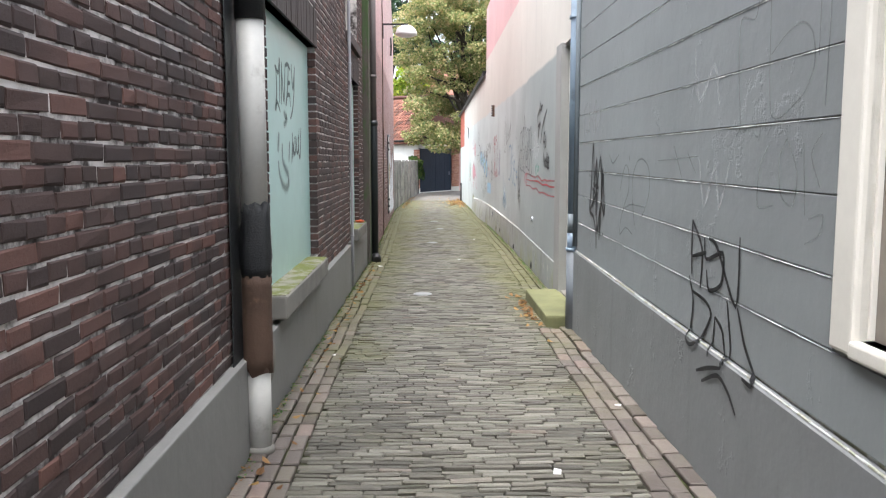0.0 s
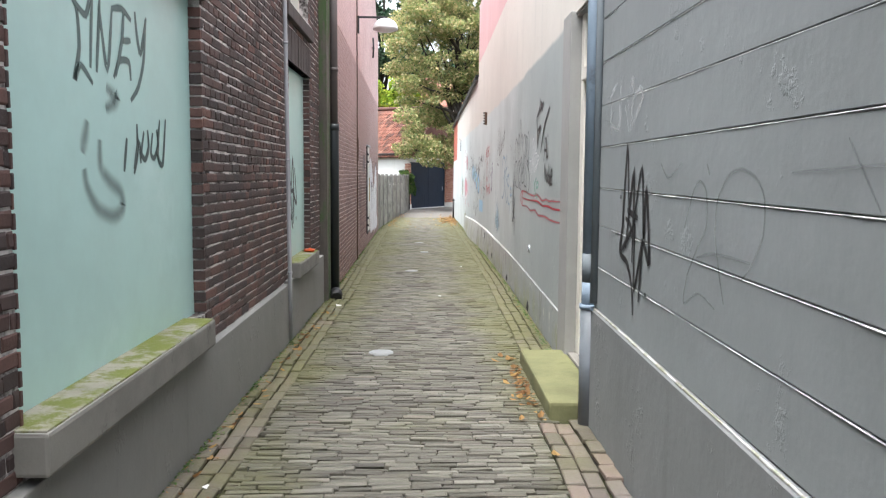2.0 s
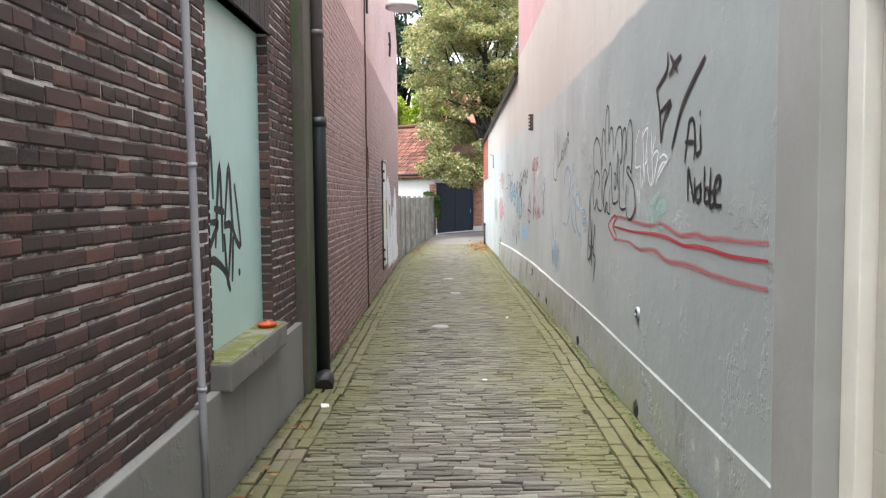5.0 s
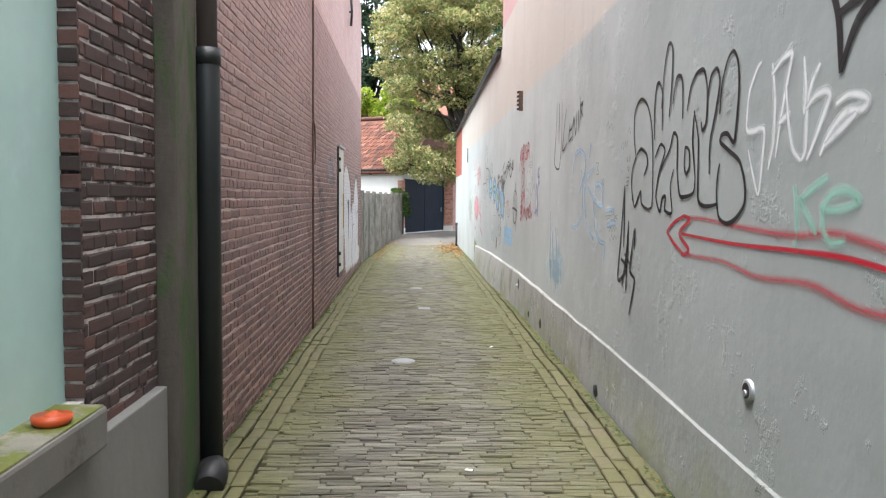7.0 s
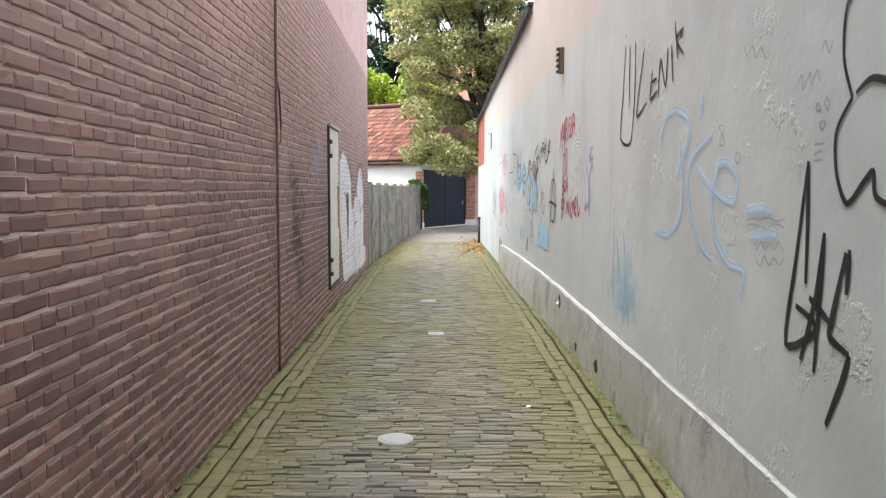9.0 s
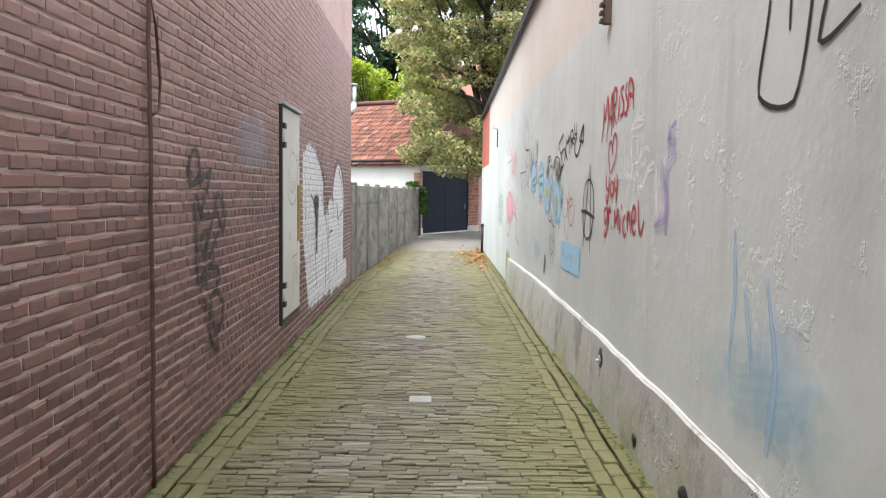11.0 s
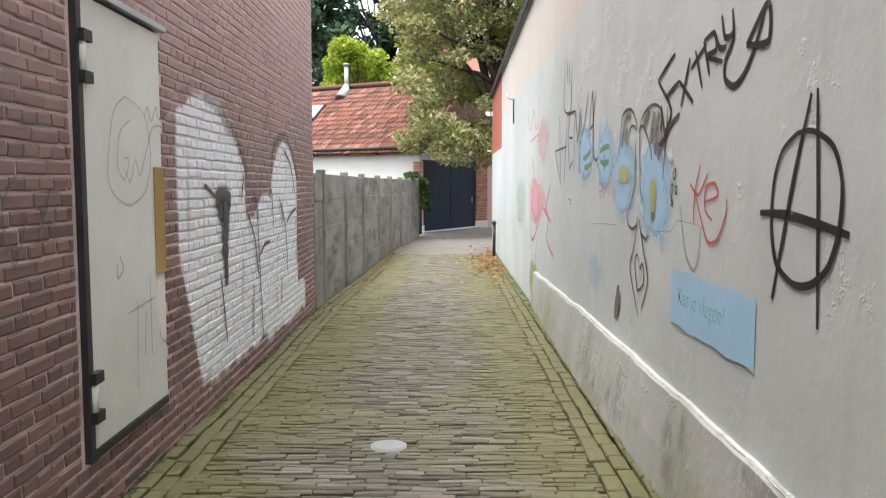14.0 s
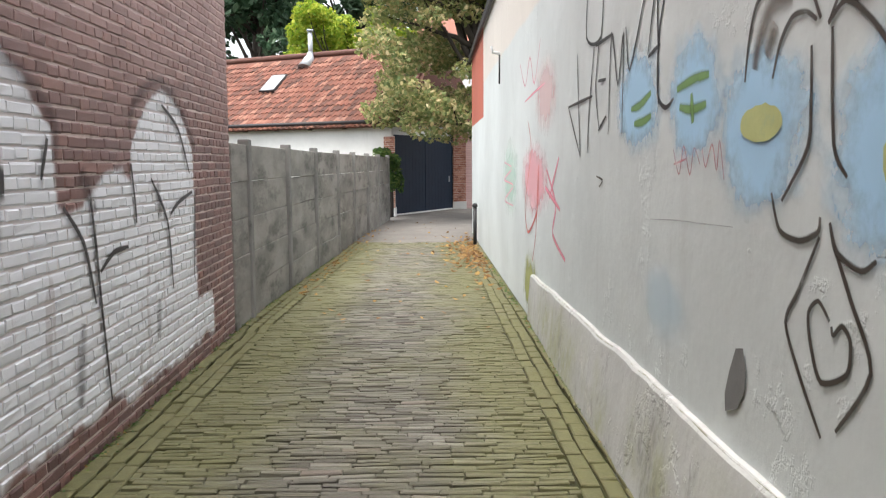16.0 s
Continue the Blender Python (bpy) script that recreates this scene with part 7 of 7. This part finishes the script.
# crumbled holes at the foot of the plinth
for y, z, s in ((11.43, 0.0, 0.06), (16.98, 0.03, 0.06), (17.9, 0.0, 0.05), (22.2, -0.12, 0.07), (18.96, 0.25, 0.075), (14.2, -0.02, 0.05)):
    x = right_x(y) - plinth_out(y)
    b = bmesh.new()
    bmesh.ops.create_icosphere(b, subdivisions=2, radius=1)
    for v in b.verts:
        v.co *= 1 + 0.35 * noise.noise(v.co * 2 + Vector((y, 0, 0)))
        v.co = Vector((v.co.x * 0.016, v.co.y * s * 1.2, v.co.z * s))
    ob = tagged(part("plinth_hole", b, M["tar"]), "dark crumbled hole in the plaster plinth", "hole")
    ob.location = (x - 0.002, y, z)


def plinth_valve():
    y, z = 18.95, 0.235
    x = right_x(y) - plinth_out(y) - 0.012
    t = thing("valve", "small pale metal valve in a broken plinth recess", "valve")
    part("ring", tube([(x + 0.05, y, z), (x - 0.008, y, z), (x - 0.010, y, z)], 0, 16, taper=[0.036, 0.036, 0.028]), M["steel"], t)
    part("spindle", tube([(x, y, z), (x - 0.028, y, z - 0.004)], 0.011, 8), M["white_litter"], t)
    part("drip", box(x, x + 0.02, y - 0.012, y + 0.012, z - 0.12, z - 0.03, 0.004), M["white_line"], t)


plinth_valve()


def ashtray():
    t = thing("ashtray", "flat orange-red plastic dish on the mossy sill", "dish")
    x, y, z = A_X + 0.03, 10.95, 0.662
    part("dish", tube([(x, y, z), (x, y, z + 0.012), (x, y, z + 0.03), (x, y, z + 0.026), (x, y, z + 0.015)], 0, 18, taper=[0.05, 0.06, 0.062, 0.05, 0.03]), M["orange_glass"], t)
    part("lump", tube([(x, y, z + 0.014), (x + 0.005, y, z + 0.03), (x, y, z + 0.042)], 0, 10, taper=[0.035, 0.03, 0.01]), M["orange_glass"], t)


ashtray()
for x, y, s in ((-0.70, 11.75, 0.05), (0.62, 3.7, 0.03), (1.16, 4.75, 0.02), (0.95, 16.3, 0.02), (-0.72, 6.1, 0.02), (0.5, 12.6, 0.02)):
    b = box(-s, s, -s * 0.6, s * 0.6, 0, s * 0.25, s * 0.1)
    for v in b.verts:
        v.co.z += 0.3 * s * noise.noise(v.co * 30 + Vector((y, 0, 0)))
    ob = tagged(part("litter", b, M["white_litter"]), "crumpled scrap of white litter on the paving", "litter")
    ob.matrix_world = pose(x, y, ground_z(y) + 0.012, 0, 0, y * 70)


def leaves(name, label, n, spot, size, seed, mat="leaf_dry"):
    rng = random.Random(seed)
    verts, faces = [], []
    for _ in range(n):
        x, y = spot(rng)
        s = size * rng.uniform(0.6, 1.3)
        m = Euler((rng.uniform(-0.5, 0.5), rng.uniform(-0.5, 0.5), rng.uniform(0, 6.3))).to_matrix()
        c = Vector((x, y, ground_z(y) + 0.012 + rng.uniform(0, 0.02)))
        k = len(verts)
        for q in ((-0.5, 0, 0.1), (-0.1, -0.33, 0.0), (0.3, -0.22, 0.02), (0.55, 0, 0.12), (0.28, 0.24, 0.0), (-0.12, 0.3, 0.03)):
            verts.append(c + m @ (Vector(q) * s))
        faces += [(k, k + 1, k + 2, k + 3), (k, k + 3, k + 4, k + 5)]
    tagged(part(name, mesh_from(name, verts, faces), M[mat]), label, "leaves", kind="stuff")


leaves("fallen_leaves", "heap of dry brown leaves by the wall end", 420, lambda r: (1.5 - abs(r.gauss(0, 0.28)), 33.6 + r.gauss(0, 1.6)), 0.085, 1)
leaves("fallen_leaves", "dry leaves beside the doorstep", 70, lambda r: (1.05 - abs(r.gauss(0, 0.06)), 8.0 + r.gauss(0, 0.45)), 0.06, 2)
leaves("fallen_leaves", "scattered dry leaves along the dark house", 60, lambda r: (-0.84 + abs(r.gauss(0, 0.09)), r.uniform(3.5, 12.0)), 0.05, 3)
leaves("fallen_leaves", "dry leaves along the concrete fence foot", 160, lambda r: (-0.95 + abs(r.gauss(0, 0.15)), r.uniform(29, 40)), 0.06, 4)
leaves("fallen_leaves", "single dry leaves on the far paving", 90, lambda r: (r.uniform(-0.6, 1.3), r.uniform(27, 42)), 0.06, 5)


def clumped(r, y0, y1):
    while True:
        y = r.uniform(y0, y1)
        if noise.noise((y * 1.6, 2, 0)) > r.uniform(-0.5, 0.5):
            return y


def foot_left(r):
    y = clumped(r, 3.5, 33.0)
    return (A_X + 0.055 if y < 12.1 else b_point(y) if y < 27 else -1.15 + (y - 27) * 0.028) + abs(r.gauss(0.0, 0.025)), y


def foot_right(r):
    y = clumped(r, 9.2, 33.0)
    return right_x(y) - 0.05 - abs(r.gauss(0.0, 0.025)), y


leaves("moss", "yellow green moss and weeds along the brick wall foot", 2600, foot_left, 0.022, 6, "leaf_ivy")
leaves("moss", "green moss and weeds along the plaster wall foot", 2600, foot_right, 0.022, 7, "leaf_ivy")
leaves("debris", "brown plant debris along the plaster wall foot", 500, foot_right, 0.02, 8)
leaves("debris", "brown plant debris along the brick wall foot", 500, foot_left, 0.02, 9)


# ---------------------------------------------------------------- wall bricks
rng = random.Random(31)
brick_skin(wall_dark, place_a, lay_bricks(A_Y0, A_Y1, 0.50, 4.7, [(h[0] - 0.0, h[1], h[2] - (0.14 if h[2] < 2 else 0.1), h[3] + (0.31 if h[3] < 3 else 0)) for h in holes_a], joint=0.004), 0.051, 0.006, M["brick_dark"], lambda u, v: 6.76 < u < 9.6 and 0.5 < v < 1.75, "bricks", rng)
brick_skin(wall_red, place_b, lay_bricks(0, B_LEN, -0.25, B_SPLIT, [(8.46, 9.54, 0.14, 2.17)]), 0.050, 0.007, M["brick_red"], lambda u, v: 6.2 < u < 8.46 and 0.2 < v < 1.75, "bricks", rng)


# ---------------------------------------------------------------- paving bricks
def left_edge(y):
    return A_X + 0.05 if y < 12.1 else b_point(y) if y < 27 else -1.15 + (y - 27) * 0.028


def right_edge(y):
    return F_X - 0.02 if y < 7.2 else (1.44 if y < 8.95 else right_x(y) - 0.02)


paving = thing("pavement_alley", "mossy worn clay brick paving with edge courses", "pavement", kind="structure")
rng = random.Random(77)
pv, pf, sv, sf = [], [], [], []
pieces = 0
shared = {}
# cross rows in the middle
y, row = -2.0, 0
PITCH = 0.052
while y < 36.0:
    xl, xr = left_edge(y) + 0.264, right_edge(y) - 0.292
    x = xl - (0.105 if row % 2 else 0.0) - rng.uniform(0, 0.05)
    wave = 0.02 * noise.noise((y * 0.5, 3, 0))
    while x < xr:
        l = 0.205 * rng.uniform(0.72, 1.1)
        a, b = max(x, xl), min(x + l, xr)
        if b - a > 0.04:
            cx = (a + b) / 2
            z = ground_z(y) - 0.014 + 0.012 * noise.noise((cx * 1.3, y * 0.7, 5))
            m = Matrix.Translation((cx, y + wave + 0.014 * noise.noise((cx * 1.5, y * 0.8, 9)) + rng.uniform(-0.005, 0.005), z)) @ Euler((rng.uniform(-0.10, 0.10), rng.uniform(-0.035, 0.035), rng.uniform(-0.03, 0.03))).to_matrix().to_4x4()
            if 4.0 < y < 6.6 and pieces < 290:
                key = round(b - a, 2)
                if key not in shared:
                    shared[key] = mesh_from("paving_brick", brick_verts(key - 0.006, PITCH - 0.013, 0.022, 0.007, 0.002, rng), BRICK_FACES)
                    shared[key].materials.append(M["paver"])
                ob = new("paving_brick", shared[key])
                ob.matrix_world = m
                ob.parent = paving
                pieces += 1
            else:
                n = len(pv)
                pv += [m @ Vector(p) for p in brick_verts(b - a - rng.uniform(0.001, 0.007), PITCH - rng.uniform(0.008, 0.020), 0.022 + rng.uniform(-0.005, 0.005), 0.007, 0.003, rng)]
                pf += [tuple(i + n for i in f) for f in BRICK_FACES]
        x += l
    y += PITCH
    row += 1
part("paving_rows", mesh_from("paving_rows", pv, pf), M["paver"], paving, kind="stuff")
# courses along both walls
for side in (-1, 1):
    for c in range(3):
        y = -2.0 + rng.uniform(0, 0.2)
        while y < 36.0:
            l = 0.205 * rng.uniform(0.93, 1.05)
            if side < 0:
                x = left_edge(y) + 0.045 + c * 0.088
            else:
                x = right_edge(y) - 0.05 - c * 0.097
            on_step = side > 0 and 7.1 < y < 8.85 and x > 1.05
            if not on_step:
                z = ground_z(y) - 0.014 + 0.010 * noise.noise((x * 2, y * 0.8, 8)) + (0.01 if c == 0 else 0)
                m = Matrix.Translation((x + 0.018 * noise.noise((1, y * 1.3, 4)) + rng.uniform(-0.004, 0.004), y + l / 2, z)) @ Euler((rng.uniform(-0.03, 0.03), rng.uniform(-0.06, 0.06), rng.uniform(-0.03, 0.03))).to_matrix().to_4x4()
                n = len(sv)
                sv += [m @ Vector(p) for p in brick_verts((0.084 if side < 0 else 0.092) - rng.uniform(0, 0.012), l - rng.uniform(0.010, 0.02), 0.022 + rng.uniform(-0.004, 0.004), 0.007, 0.0025, rng)]
                sf += [tuple(i + n for i in f) for f in BRICK_FACES]
            y += l
part("edge_courses", mesh_from("edge_courses", sv, sf), M["paver_side"], paving, kind="stuff")
